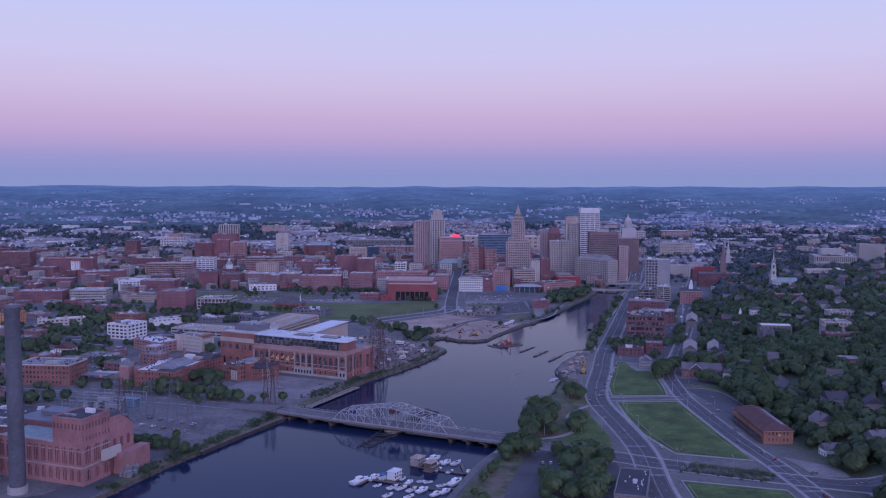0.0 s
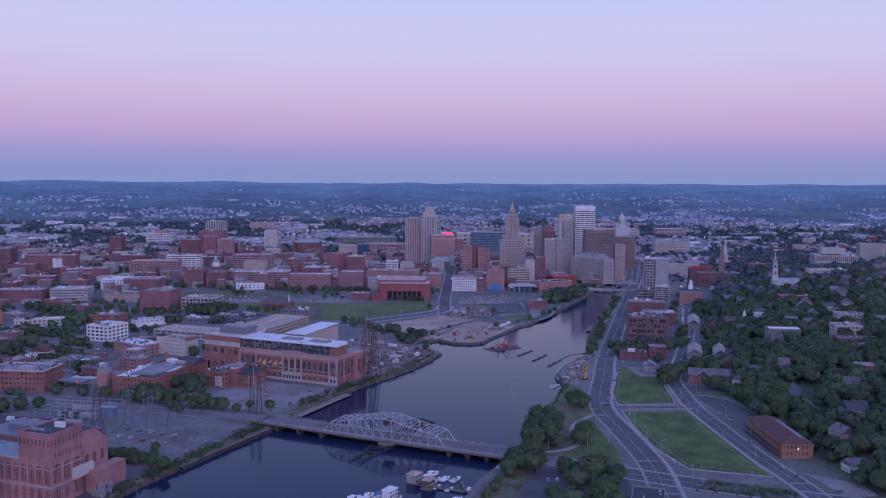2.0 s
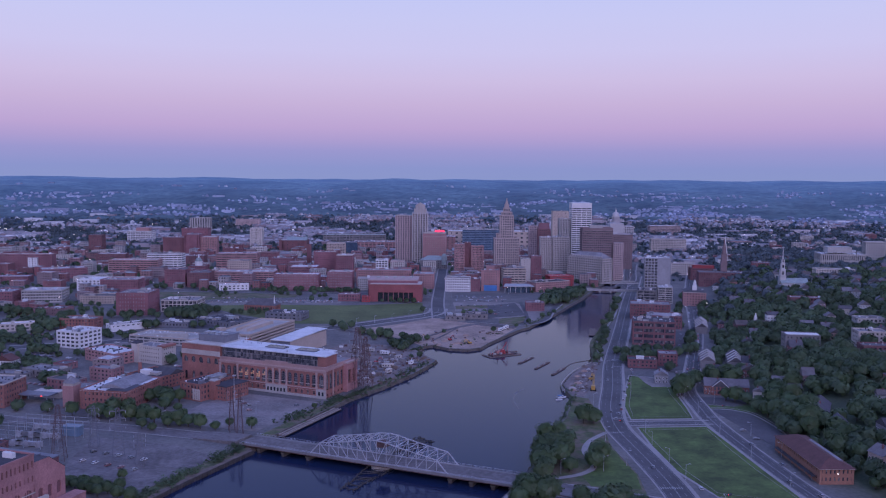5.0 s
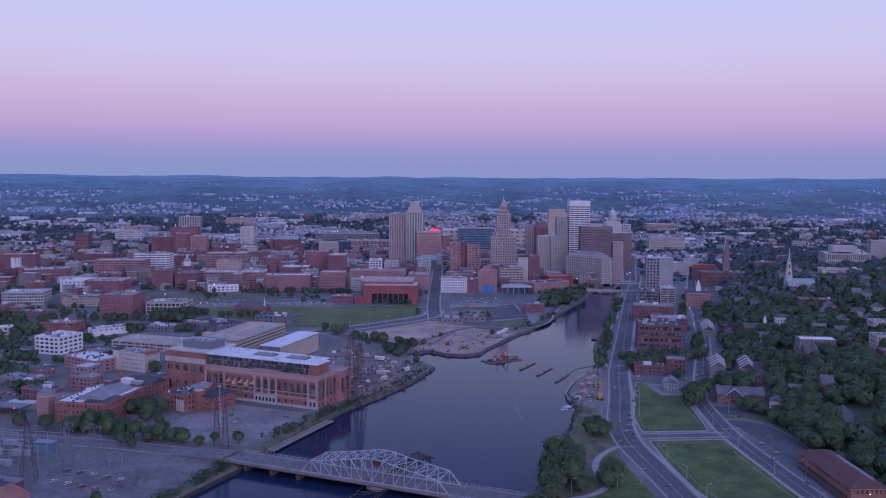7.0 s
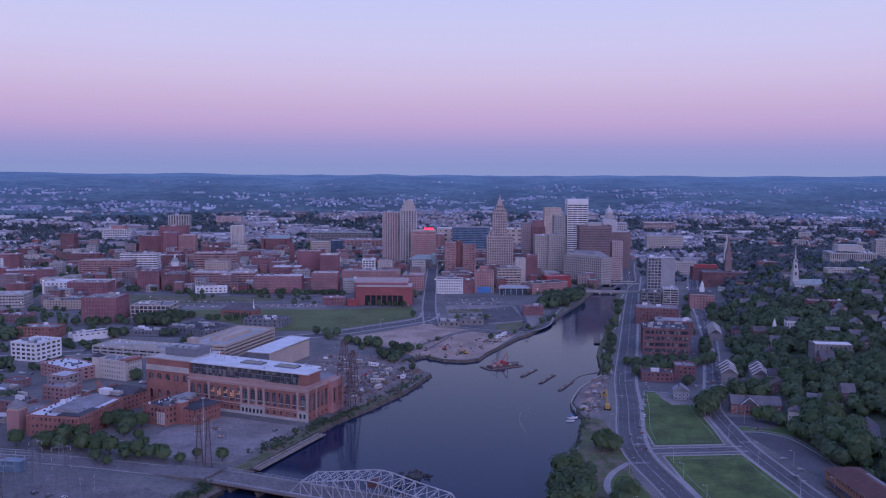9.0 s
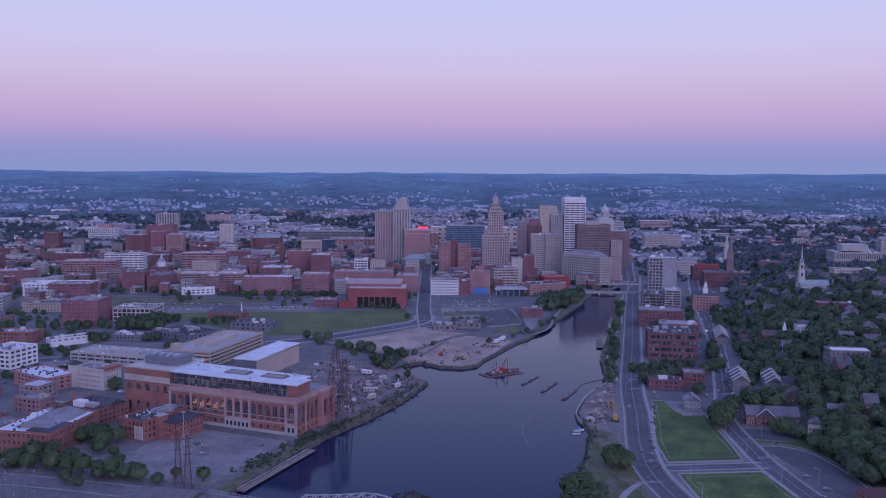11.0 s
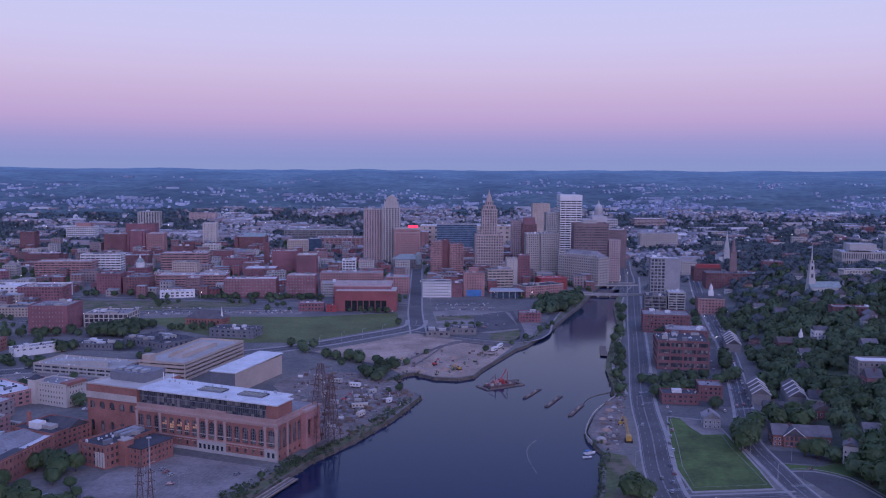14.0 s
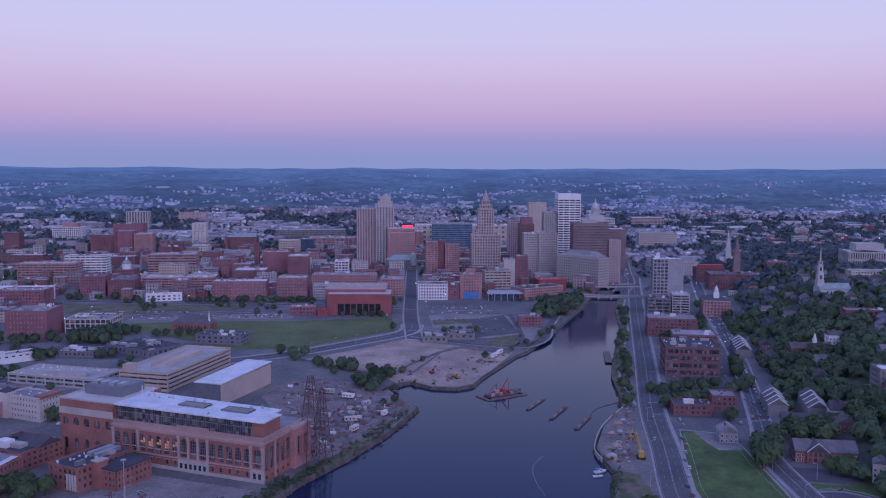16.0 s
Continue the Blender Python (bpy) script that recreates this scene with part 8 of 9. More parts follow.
def boat(x, y, ang, L=8.0, cabin=1, canvas=None, hull=BOAT_WHITE, label="white motor boat moored at a dock"):
    root = thing("motor_boat", label, "boat", x, y, WATER_Z, ang, "moored boats")
    bw = L * 0.17
    plan = [(-L / 2, -bw), (L * 0.15, -bw), (L * 0.38, -bw * 0.6), (L / 2, 0), (L * 0.38, bw * 0.6), (L * 0.15, bw), (-L / 2, bw)]
    n = len(plan)
    H = Solid().add([(u * 0.94, v * 0.8, -0.3) for u, v in plan] + [(u, v, L * 0.11 + max(0, u) * 0.05) for u, v in plan], [tuple(range(n - 1, -1, -1))] + [(i, (i + 1) % n, n + (i + 1) % n, n + i) for i in range(n)])
    part("hull", H, hull, root)
    part("deck", Solid().add([(u * 0.97, v * 0.93, L * 0.095 + max(0, u) * 0.05) for u, v in plan], [tuple(range(n))]), WHITE, root)
    z = L * 0.1
    if cabin:
        part("cabin", Solid().add([(-L * 0.2, -bw * 0.7, z), (L * 0.22, -bw * 0.6, z), (L * 0.22, bw * 0.6, z), (-L * 0.2, bw * 0.7, z), (-L * 0.18, -bw * 0.6, z + L * 0.14), (L * 0.1, -bw * 0.5, z + L * 0.14), (L * 0.1, bw * 0.5, z + L * 0.14), (-L * 0.18, bw * 0.6, z + L * 0.14)], [(4, 5, 6, 7), (0, 1, 5, 4), (1, 2, 6, 5), (2, 3, 7, 6), (3, 0, 4, 7)]), BOAT_WHITE, root)
        part("windscreen", Solid().box(-L * 0.1, L * 0.14, -bw * 0.66, bw * 0.66, z + L * 0.05, z + L * 0.10), GLASS, root)
    else:
        part("windscreen", Solid().box(0, L * 0.04, -bw * 0.7, bw * 0.7, z, z + L * 0.08), GLASS, root)
        part("seats", Solid().box(-L * 0.3, -L * 0.15, -bw * 0.7, bw * 0.7, z - 0.1, z + 0.35), CREAM, root)
    if canvas:
        part("canvas", Solid().box(-L * 0.42, -L * 0.02, -bw * 0.9, bw * 0.9, z + L * 0.16, z + L * 0.19), canvas, root, "canvas cover")
    return root


boat(-48, 499, 50, 14, 1, None, BOAT_WHITE, "large white cabin cruiser at the dock end")
boat(-40, 505, 55, 11, 1, None)
boat(-33, 506, 55, 11, 1, CANVAS_BLUE, label="white boat with a blue canvas cover")
for x, y, a, L, c_ in ((-5, 541, 45, 12, 1), (-2, 533, 50, 8, 0), (3, 534, 55, 9, 1), (9, 533, 55, 10, 0), (-2, 521, 55, 7, 0), (5, 517, 55, 7, 0), (8, 497, 55, 13, 1), (-28, 489, 50, 9, 0), (-23, 488, 45, 9, 0), (-19, 497, 60, 8, 1), (-17, 485, 55, 9, 0), (-11, 484, 50, 10, 1), (-8, 498, 20, 6, 0), (-12, 499, 20, 6, 0), (-23, 504, 60, 6, 0), (-37, 492, 40, 6, 0), (0, 492, 30, 7, 0), (2, 482, 50, 9, 1), (-3, 478, 50, 9, 1), (14, 490, 55, 9, 1), (-18, 474, 50, 8, 0), (-30, 476, 50, 8, 0)):
    boat(x, y, a, L, c_)


def houseboat(x, y, ang, L, w, wall, roofm, label):
    root = thing("houseboat", label, "houseboat", x, y, WATER_Z, ang)
    part("raft", Solid().box(-L / 2 - 0.6, L / 2 + 0.6, -w / 2 - 0.6, w / 2 + 0.6, -0.4, 0.6), TIMBER, root)
    part("cabin", Solid().box(-L / 2, L / 2, -w / 2, w / 2, 0.6, 5.4), wall, root)
    part("roof", Solid().hip(-L / 2, L / 2, -w / 2, w / 2, 5.4, 1.2, 0.6), roofm, root)
    wv = Solid()
    for k in range(3):
        for zz in (1.4, 3.7):
            wv.box(-L / 2 + 0.7 + k * L / 3.2, -L / 2 + 1.9 + k * L / 3.2, -w / 2 - 0.05, -w / 2 - 0.01, zz, zz + 1.1)
    part("cabin_glass", wv, GLASS, root)
    part("balcony", Solid().box(-L / 2 - 0.2, L / 2 + 0.2, -w / 2 - 1.2, -w / 2, 2.9, 3.1), PALE_TIMBER, root)


houseboat(-15, 530, 60, 8, 6, PALE_TIMBER, DIRT, "two-storey timber houseboat with a tan roof")
houseboat(-7, 520, 60, 7, 5, TIMBER, DIRT, "timber houseboat with a flat brown roof")
houseboat(-28, 504, 60, 8, 5, BOAT_WHITE, WHITE_ROOF, "white houseboat at the marina")
boat(101, 771, 20, 8, 1, CANVAS_BLUE, label="small work boat with a blue tarpaulin at the shore works")
boat(98, 764, 10, 6, 0, None, label="small white boat beside the shore works")
boat(16, 517, 70, 7, 1, None, RED, "red work boat at the marina")


# ---- bridges over the upper channel ----
for (ax, ay, ang, L, w, lab) in ((250, 1418, -8, 76, 13, "low arched concrete road bridge over the river"), (288, 1510, 0, 60, 24, "wide concrete road bridge with parked cars")):
    ub = thing("road_bridge", lab, "bridge", ax, ay, 0, ang)
    part("deck", Solid().box(-4, L, 0, w, 3.9, 5.0), CONC, ub)
    part("road_surface", Solid().box(-6, L + 2, 1.5, w - 1.5, 5.0, 5.08), ASPHALT, ub)
    for v in (0, w - 0.5):
        part("balustrade", Solid().box(-4, L, v, v + 0.5, 5.0, 6.1), CONC, ub)
    for u in (14, 30, 46):
        part("pier", Solid().box(u, u + 2.5, 0.5, w - 0.5, -3, 3.9), CONC, ub)

# ---- fill of the town blocks ----
rg = random.Random(77)
kinds = (("brick_block", "plain brick block with flat roof among city streets", "city block", BRICKS), ("brick_block", "brick office block with rows of windows", "city block", BRICKS), ("brick_block", "old brick warehouse with a flat felt roof", "warehouse", BRICKS),
         ("brick_block", "low red-brick commercial block", "city block", BRICKS), ("brown_block", "brown brick block with pale cornice", "city block", BRICK_B), ("pale_block", "pale rendered block with a flat roof", "city block", CREAM), ("grey_block", "grey concrete block with dark windows", "city block", CONC), ("painted_block", "pale-painted block with a flat roof", "city block", CONC))
made = 0
for j in range(19):
    for i in range(29):
        x, y = -1060 + i * 46 + rg.uniform(-10, 10), 1120 + j * 50 + rg.uniform(-10, 10)
        if x < -0.56 * y - 60 or x > 230 + (y - 1200) * 0.3:
            continue
        if y < 1330 and x < -640 or (-440 < x < 25 and y < 1300) or (x > 120 and y < 1430):
            continue
        w, d, h = rg.uniform(18, 36), rg.uniform(14, 26), rg.choice((7, 8, 10, 11, 13, 15, 18)) * rg.uniform(0.9, 1.15)
        if made < 210 and is_free(x, y, 0.46 * max(w, d)) and rg.random() < 0.64:
            nm, lab, cat, m = rg.choice(kinds)
            a = rg.choice((-3, -2, 0, 2)) if y > 1250 else -24
            c, s = math.cos(radians(a)), math.sin(radians(a))
            building(nm, lab, cat, x - (w * c - d * s) / 2, y - (w * s + d * c) / 2, a, w, d, h, m, bay=rg.choice((3.2, 3.8, 4.5)), pier=rg.uniform(0.4, 0.62), span=rg.uniform(0.42, 0.6), units=rg.randint(0, 2))
            made += 1
for k in range(240):
    y = rg.uniform(620, 1330)
    x = rg.uniform(-0.53 * y - 30, -0.53 * y + 330)
    w, d, h = rg.uniform(14, 30), rg.uniform(12, 20), rg.choice((4.5, 6, 8, 10)) * rg.uniform(0.9, 1.2)
    if made < 270 and is_free(x, y, 0.5 * max(w, d)) and x < -200 and not (x > -345 and y < 715) and not (-440 < x < 25 and 880 < y < 1300):
        nm, lab, cat, m = rg.choice(kinds[:5] + kinds[6:7])
        a = -24
        c, s = math.cos(radians(a)), math.sin(radians(a))
        building(nm, lab, cat, x - (w * c - d * s) / 2, y - (w * s + d * c) / 2, a, w, d, h, m, bay=4.2, units=rg.randint(0, 2))
        made += 1
# right of the hill street and round the capitol
for k in range(60):
    y = rg.uniform(1500, 2350)
    x = rg.uniform(main_street_x(y) + 30, 0.6 * y)
    w, d, h = rg.uniform(14, 32), rg.uniform(12, 22), rg.choice((8, 10, 12, 14)) * rg.uniform(0.9, 1.2)
    if made < 292 and is_free(x, y, 0.5 * max(w, d)):
        nm, lab, cat, m = rg.choice(kinds)
        building(nm, lab, cat, x, y, -14, w, d, h, m, units=rg.randint(0, 1))
        made += 1

# small lofts and shops packed between the larger blocks
LOFT = mat("town_loft_walls", (0.3, 0.2, 0.2), 0.85, 0.2, 0.06, 0.9, per="island", palette=[(0.20, 0.080, 0.086), (0.28, 0.105, 0.108), (0.30, 0.19, 0.18), (0.38, 0.36, 0.35), (0.22, 0.13, 0.13), (0.26, 0.11, 0.11)])
LOFT_ROOF = mat("town_loft_roofs", (0.2, 0.2, 0.2), 0.85, 0.2, 0.06, 0.9, per="island", palette=[(0.07, 0.07, 0.08), (0.20, 0.20, 0.22), (0.12, 0.115, 0.12), (0.40, 0.40, 0.42), (0.24, 0.30, 0.30), (0.28, 0.25, 0.24)])
lofts = Solid()
n_loft = 0
for k in range(5200):
    y = rg.uniform(1300, 2150)
    x = rg.uniform(-0.5 * y - 40, 225 + (y - 1200) * 0.3)
    w, d, h = rg.uniform(10, 20), rg.uniform(10, 18), rg.choice((6, 8, 10, 12, 14, 16)) * rg.uniform(0.9, 1.15)
    if n_loft >= 360 or (x > 120 and y < 1430) or (-440 < x < 130 and y < 1400) or (x < -560 and y < 1500) or not is_free(x, y, 0.42 * max(w, d)):
        continue
    if x < -520 and rg.random() < 0.6:
        continue
    claim(x, y, 0.36 * max(w, d))
    n_loft += 1
    T = Solid()
    z = elev(x, y) - 0.05
    for at, L in ((lambda u, v: (u, v), w), (lambda u, v: (v, u), d), (lambda u, v: (w - v, u), d), (lambda u, v: (u, d - v), w)):
        facade(T, at, L, h, 4.2, 4.6, 0.5, 0.5, 0.6)
    ang = radians(-2)
    c, s = math.cos(ang), math.sin(ang)

    def spot(p_):
        return (x - w / 2 + p_[0] * c - p_[1] * s, y - d / 2 + p_[0] * s + p_[1] * c, z + p_[2])

    lofts.add([spot(p_) for p_ in T.v], T.f, 0)
    B = Solid().box(0.35, w - 0.35, 0.35, d - 0.35, 0.1, h - 0.3)
    lofts.add([spot(p_) for p_ in B.v], B.f, 2)
    B = Solid().box(0.01, w - 0.01, 0.01, d - 0.01, h - 0.25, h + 0.1)
    if rg.random() < 0.6:
        a, e = rg.uniform(1, w - 5), rg.uniform(1, d - 4)
        B.box(a, a + rg.uniform(2, 4), e, e + rg.uniform(2, 3), h + 0.05, h + rg.uniform(1.2, 2.8))
    lofts.add([spot(p_) for p_ in B.v], B.f, 1)
lone("town_lofts", lofts, (LOFT, LOFT_ROOF, GLASS), "packed small brick lofts and shops between larger blocks", "buildings", "stuff")

# hill houses
wal = [CLAPS, CLAPS, CLAPS, BRICKS]
n_house = 0
labs = ("wooden house with a dark shingle roof among trees", "clapboard house with a gable roof on the hill", "old timber house with white window frames")
for k in range(900):
    y = rg.uniform(450, 1420)
    x0 = main_street_x(y) + 34
    x = rg.uniform(x0, min(x0 + 330, 0.62 * y + 30))
    w, d = rg.uniform(9, 14), rg.uniform(8, 12)
    if n_house < 115 and is_free(x, y, 8.5):
        house(x - 5, y - 5, -14 + rg.choice((0, 0, 90)) + rg.uniform(-4, 4), w, d, rg.uniform(5.5, 9), rg.choice(wal), SHINGLE, rg.choice("xy"), None, rg.choice(labs), rg.random() < 0.5)
        n_house += 1


# low hall beside the marina
building("marina_hall", "low dark-roofed hall beside the avenue", "hall", 92, 455, -16, 17, 46, 6, CONC_D, units=1, roof=DARK_ROOF, bay=5)
house(66, 476, -6, 13, 10, 5, CLAPS, SHINGLE, "x", 3.5, "grey-blue boat house with a dark roof")

# ---- trees ----
def quad_mesh(name, centres, sizes, rng, material, normals):
    """Leaf clumps: one small tilted quad at each centre, shaded by the round of its crown."""
    n = len(centres)
    a = normals + 0.34 * rng.normal(size=(n, 3))
    a /= np.linalg.norm(a, axis=1)[:, None] + 1e-9
    b = np.cross(a, rng.normal(size=(n, 3)))
    b /= np.linalg.norm(b, axis=1)[:, None] + 1e-9
    c = np.cross(a, b)
    s = sizes[:, None] / 2
    v = np.stack([centres - b * s - c * s * 0.8, centres + b * s - c * s * 0.6, centres + b * s * 0.8 + c * s, centres - b * s * 0.7 + c * s * 0.9], 1).reshape(-1, 3)
    me = bpy.data.meshes.new(name)
    me.vertices.add(4 * n)
    me.vertices.foreach_set("co", v.astype(np.float32).ravel())
    me.loops.add(4 * n)
    me.loops.foreach_set("vertex_index", np.arange(4 * n, dtype=np.int32))
    me.polygons.add(n)
    me.polygons.foreach_set("loop_start", np.arange(0, 4 * n, 4, dtype=np.int32))
    me.materials.append(material)
    me.polygons.foreach_set("use_smooth", np.ones(n, dtype=bool))
    me.update(calc_edges=True)
    soft = normals + 0.1 * rng.normal(size=(n, 3))
    soft /= np.linalg.norm(soft, axis=1)[:, None] + 1e-9
    me.normals_split_custom_set_from_vertices(np.repeat(soft, 4, axis=0).tolist())
    return me


def crown_cloud(rng, R, H, blobs, n, lo, hi, shell=36):
    """Leaf clumps over a lumpy crown of radius R and height H, its foot at 0: places, soft normals, sizes from lo to hi. A coarse inner shell closes the crown."""
    k = np.arange(blobs)
    ang = k * 2.4 + rng.uniform(0, 6, 1)
    rad = R * 0.60 * np.sqrt((k + 0.3) / blobs) * rng.uniform(0.75, 1.1, blobs)
    cz = H * (0.32 + 0.46 * rng.random(blobs)) * (1 - 0.25 * rad / R)
    cz[0] = H * 0.72
    cen = np.stack([rad * np.cos(ang), rad * np.sin(ang), cz], 1)
    br_ = R * rng.uniform(0.32, 0.50, blobs)
    pick = rng.integers(0, blobs, n)
    d = rng.normal(size=(n, 3))
    d /= np.linalg.norm(d, axis=1)[:, None]
    d[:, 2] = np.where(d[:, 2] < -0.35, -d[:, 2], d[:, 2])
    p = cen[pick] + d * br_[pick][:, None] * rng.uniform(0.84, 1.07, n)[:, None] * np.array([1, 1, 0.85])
    size = rng.uniform(lo, hi, n)
    if shell:
        u = np.arange(shell) + 0.5
        zz, aa = 1 - 1.8 * u / shell, u * 2.39996
        e = np.stack([np.sqrt(np.maximum(0, 1 - zz * zz)) * np.cos(aa), np.sqrt(np.maximum(0, 1 - zz * zz)) * np.sin(aa), zz], 1)
        p = np.concatenate([p, e * np.array([0.68 * R, 0.68 * R, 0.33 * H]) + np.array([0, 0, 0.46 * H])])
        d = np.concatenate([d, e])
        size = np.concatenate([size, np.full(shell, 3.0 * R / math.sqrt(shell))])
    out = p - np.array([0, 0, H * 0.42])
    out /= np.linalg.norm(out, axis=1)[:, None] + 1e-9
    soft = 0.32 * d + 0.85 * out + np.array([0, 0, 0.35])
    soft /= np.linalg.norm(soft, axis=1)[:, None] + 1e-9
    return p, soft, size


protos = []
for v in range(12):
    rng = np.random.default_rng(40 + v)
    R, H = 4.6 + 0.5 * (v % 3), 7.0 + (v % 2) * 1.6
    p, d, g = crown_cloud(rng, R, H, 26, 1700 if v < 6 else 700, *((0.30, 0.64) if v < 6 else (0.55, 1.1)), 40)
    p[:, 2] += 1.3
    crown = quad_mesh("crown", p, g, rng, LEAF, d)
    tk = Solid().frustum(0, 0, -0.4, 3.4, 0.34, 0.24, 8)
    for k in range(5):
        a = k * 1.3 + v
        tk.beam((0, 0, 2.6 + 0.2 * k), (2.4 * math.cos(a), 2.4 * math.sin(a), 5.2 + 0.3 * k), 0.2)
    trunk = tk.mesh("trunk", BARK)
    protos.append((crown, trunk))
tree_n = 0
grove = []


def tree(x, y, s=1.0, z=None, label="leafy green tree with a rounded uneven crown", flat_=1.0):
    global tree_n
    if y > 835 or (y > 640 and x < -280):
        grove.append((x, y, s))
        claim(x, y, 2.2 * s)
        return
    crown, trunk = protos[tree_n % 6 + (0 if y < 800 else 6)]
    root = thing("tree", label, "tree", x, y, elev(x, y) if z is None else z, (tree_n * 67) % 360, "trees")
    root.scale = (s, s, s * flat_)
    part("crown", crown, LEAF, root)
    part("trunk", trunk, BARK, root)
    claim(x, y, 2.2 * s)
    tree_n += 1


for x, y, s in ((50, 556, 1.5), (60, 582, 1.3), (76, 590, 1.1), (86, 530, 1.6), (78, 520, 1.5), (61, 470, 1.5), (70, 462, 1.4), (81, 477, 1.4), (62, 604, 1.5), (70, 626, 1.5), (58, 575, 1.4), (66, 640, 1.3), (80, 655, 1.2), (106, 697, 1.7), (103, 690, 1.5), (110, 690, 1.4), (72, 600, 1.7), (64, 615, 1.8), (76, 612, 1.6), (78, 630, 1.6), (70, 642, 1.6), (60, 590, 1.7), (84, 640, 1.2), (48, 545, 1.7), (56, 540, 1.6), (40, 536, 1.4), (96, 602, 1.6), (92, 596, 1.4), (84, 520, 1.8), (92, 530, 1.7), (76, 510, 1.7), (68, 478, 1.8), (88, 490, 1.7), (82, 462, 1.8), (100, 612, 1.1), (46, 560, 1.2), (42, 550, 1.0), (92, 480, 1.4), (100, 520, 1.3), (74, 540, 1.2),
                (-126, 678, 1.0), (-90, 732, 0.5), (-161, 679, 1.1), (-170, 683, 1.2), (-178, 687, 1.2), (-186, 690, 1.1), (-196, 692, 1.4), (-205, 696, 1.4), (-214, 698, 1.4), (-229, 700, 1.3), (-238, 704, 1.2), (-201, 740, 1.4), (-194, 748, 1.3), (-207, 752, 1.4), (-199, 728, 1.0), (-188, 722, 0.9), (-180, 708, 0.7), (-210, 715, 1.0), (-220, 706, 1.1), (-150, 675, 0.8), (-142, 684, 0.7), (-246, 712, 1.1),
                (-75, 1036, 1.3), (-54, 1024, 1.5), (-46, 1030, 1.2), (-30, 1012, 1.1), (-4, 1008, 0.8), (15, 1050, 0.6), (71, 1060, 0.8), (-27, 956, 1.3), (-24, 968, 1.2), (-31, 978, 1.0), (-33, 965, 1.1), (-20, 985, 0.8), (-112, 1090, 1.2), (-16, 1020, 0.7), (-5, 926, 0.7), (-12, 918, 0.8), (-20, 912, 0.6),
                (203, 780, 1.7), (206, 792, 1.5), (199, 786, 1.4), (207, 803, 1.2), (188, 925, 1.3), (200, 932, 1.4), (212, 938, 1.4), (224, 940, 1.3), (236, 945, 1.2), (182, 935, 1.1), (204, 1105, 1.0), (240, 1060, 1.2), (232, 1010, 1.1),
                (270, 1450, 1.0), (100, 1090, 0.6), (118, 1118, 0.8), (140, 1160, 0.9), (150, 1172, 0.7), (160, 1195, 0.7), (44, 1182, 0.9), (52, 1180, 1.0), (60, 1182, 0.9), (70, 1184, 0.9), (78, 1186, 0.9), (-8, 1205, 1.0), (-20, 1282, 1.0), (-30, 1284, 0.9)):
    if not inside((x, y), RIVER):
        tree(x, y, s)
for k in range(110):
    x, y = rg.uniform(148, 246), rg.uniform(1255, 1405)
    if not inside((x, y), RIVER) and not inside((x + 6, y), RIVER) and x < 168 + (y - 1200) * 0.36 and x > 150 + (y - 1260) * 0.35:
        tree(x, y, rg.uniform(1.3, 1.9))
for k in range(74):
    t = k / 74
    x, y = 153 + t * 120 + rg.uniform(-6, 5), 905 + t * 440 + rg.uniform(-12, 12)
    if not inside((x - 4, y), RIVER) and not inside((x, y), RIVER):
        tree(x, y, rg.choice((0.5, 0.7, 0.9, 1.1, 1.4)))
for x, y, s in ((196, 768, 2.0), (200, 776, 1.7), (192, 764, 1.5), (243, 696, 1.9), (247, 684, 1.8), (240, 706, 1.6), (250, 664, 2.0), (252, 672, 1.8), (246, 652, 1.5), (232, 750, 1.5), (226, 753, 1.2), (250, 720, 1.9), (256, 732, 1.8), (254, 704, 1.9), (262, 716, 1.7), (262, 690, 1.8), (258, 640, 1.5), (250, 628, 1.4), (246, 612, 1.5), (252, 598, 1.4), (216, 800, 1.5), (222, 812, 1.3), (234, 806, 1.6), (246, 800, 1.6), (236, 820, 1.5), (250, 818, 1.7), (212, 858, 1.3), (196, 898, 1.6), (204, 902, 1.7), (212, 900, 1.6), (188, 896, 1.4), (220, 905, 1.5), (180, 893, 1.3), (240, 925, 1.3), (252, 935, 1.5), (262, 945, 1.4), (268, 980, 1.5), (276, 1000, 1.6), (282, 1020, 1.4), (262, 1128, 1.4), (254, 1120, 1.3), (300, 1130, 1.3), (306, 1150, 1.4), (312, 1170, 1.3), (318, 1190, 1.3), (300, 1225, 1.3), (308, 1240, 1.2), (330, 1225, 1.3), (336, 1245, 1.2), (340, 1160, 1.5), (348, 1185, 1.5), (330, 1120, 1.5), (356, 1215, 1.4), (245, 1065, 1.2), (234, 1052, 1.2), (288, 1080, 1.3), (380, 1300, 1.4), (372, 1250, 1.4), (366, 1330, 1.3)):
    tree(x, y, s)
k = 0
while k < 210:
    y = rg.uniform(455, 820)
    x0 = main_street_x(y) + 22
    x = rg.uniform(x0, min(x0 + 190, 0.56 * y + 60))
    if is_free(x, y, 1.2):
        tree(x, y, rg.uniform(0.9, 1.55))
    k += 1
for k in range(70):
    y = rg.uniform(640, 1150)
    x = rg.uniform(-0.53 * y - 20, -210)
    if is_free(x, y, 3):
        tree(x, y, rg.uniform(0.8, 1.3))
for k in range(46):
    x = -420 + k * 7 + rg.uniform(-3, 3)
    if rg.random() < 0.72 and not -300 < x < -268:
        tree(x, 1399 + rg.uniform(-4, 3) + (30 if x < -340 else 0), rg.uniform(0.7, 1.25))
for k in range(60):
    x, y = rg.uniform(-620, -440), rg.uniform(1400, 1900)
    if is_free(x, y, 3):
        tree(x, y, rg.uniform(1.2, 2.0))
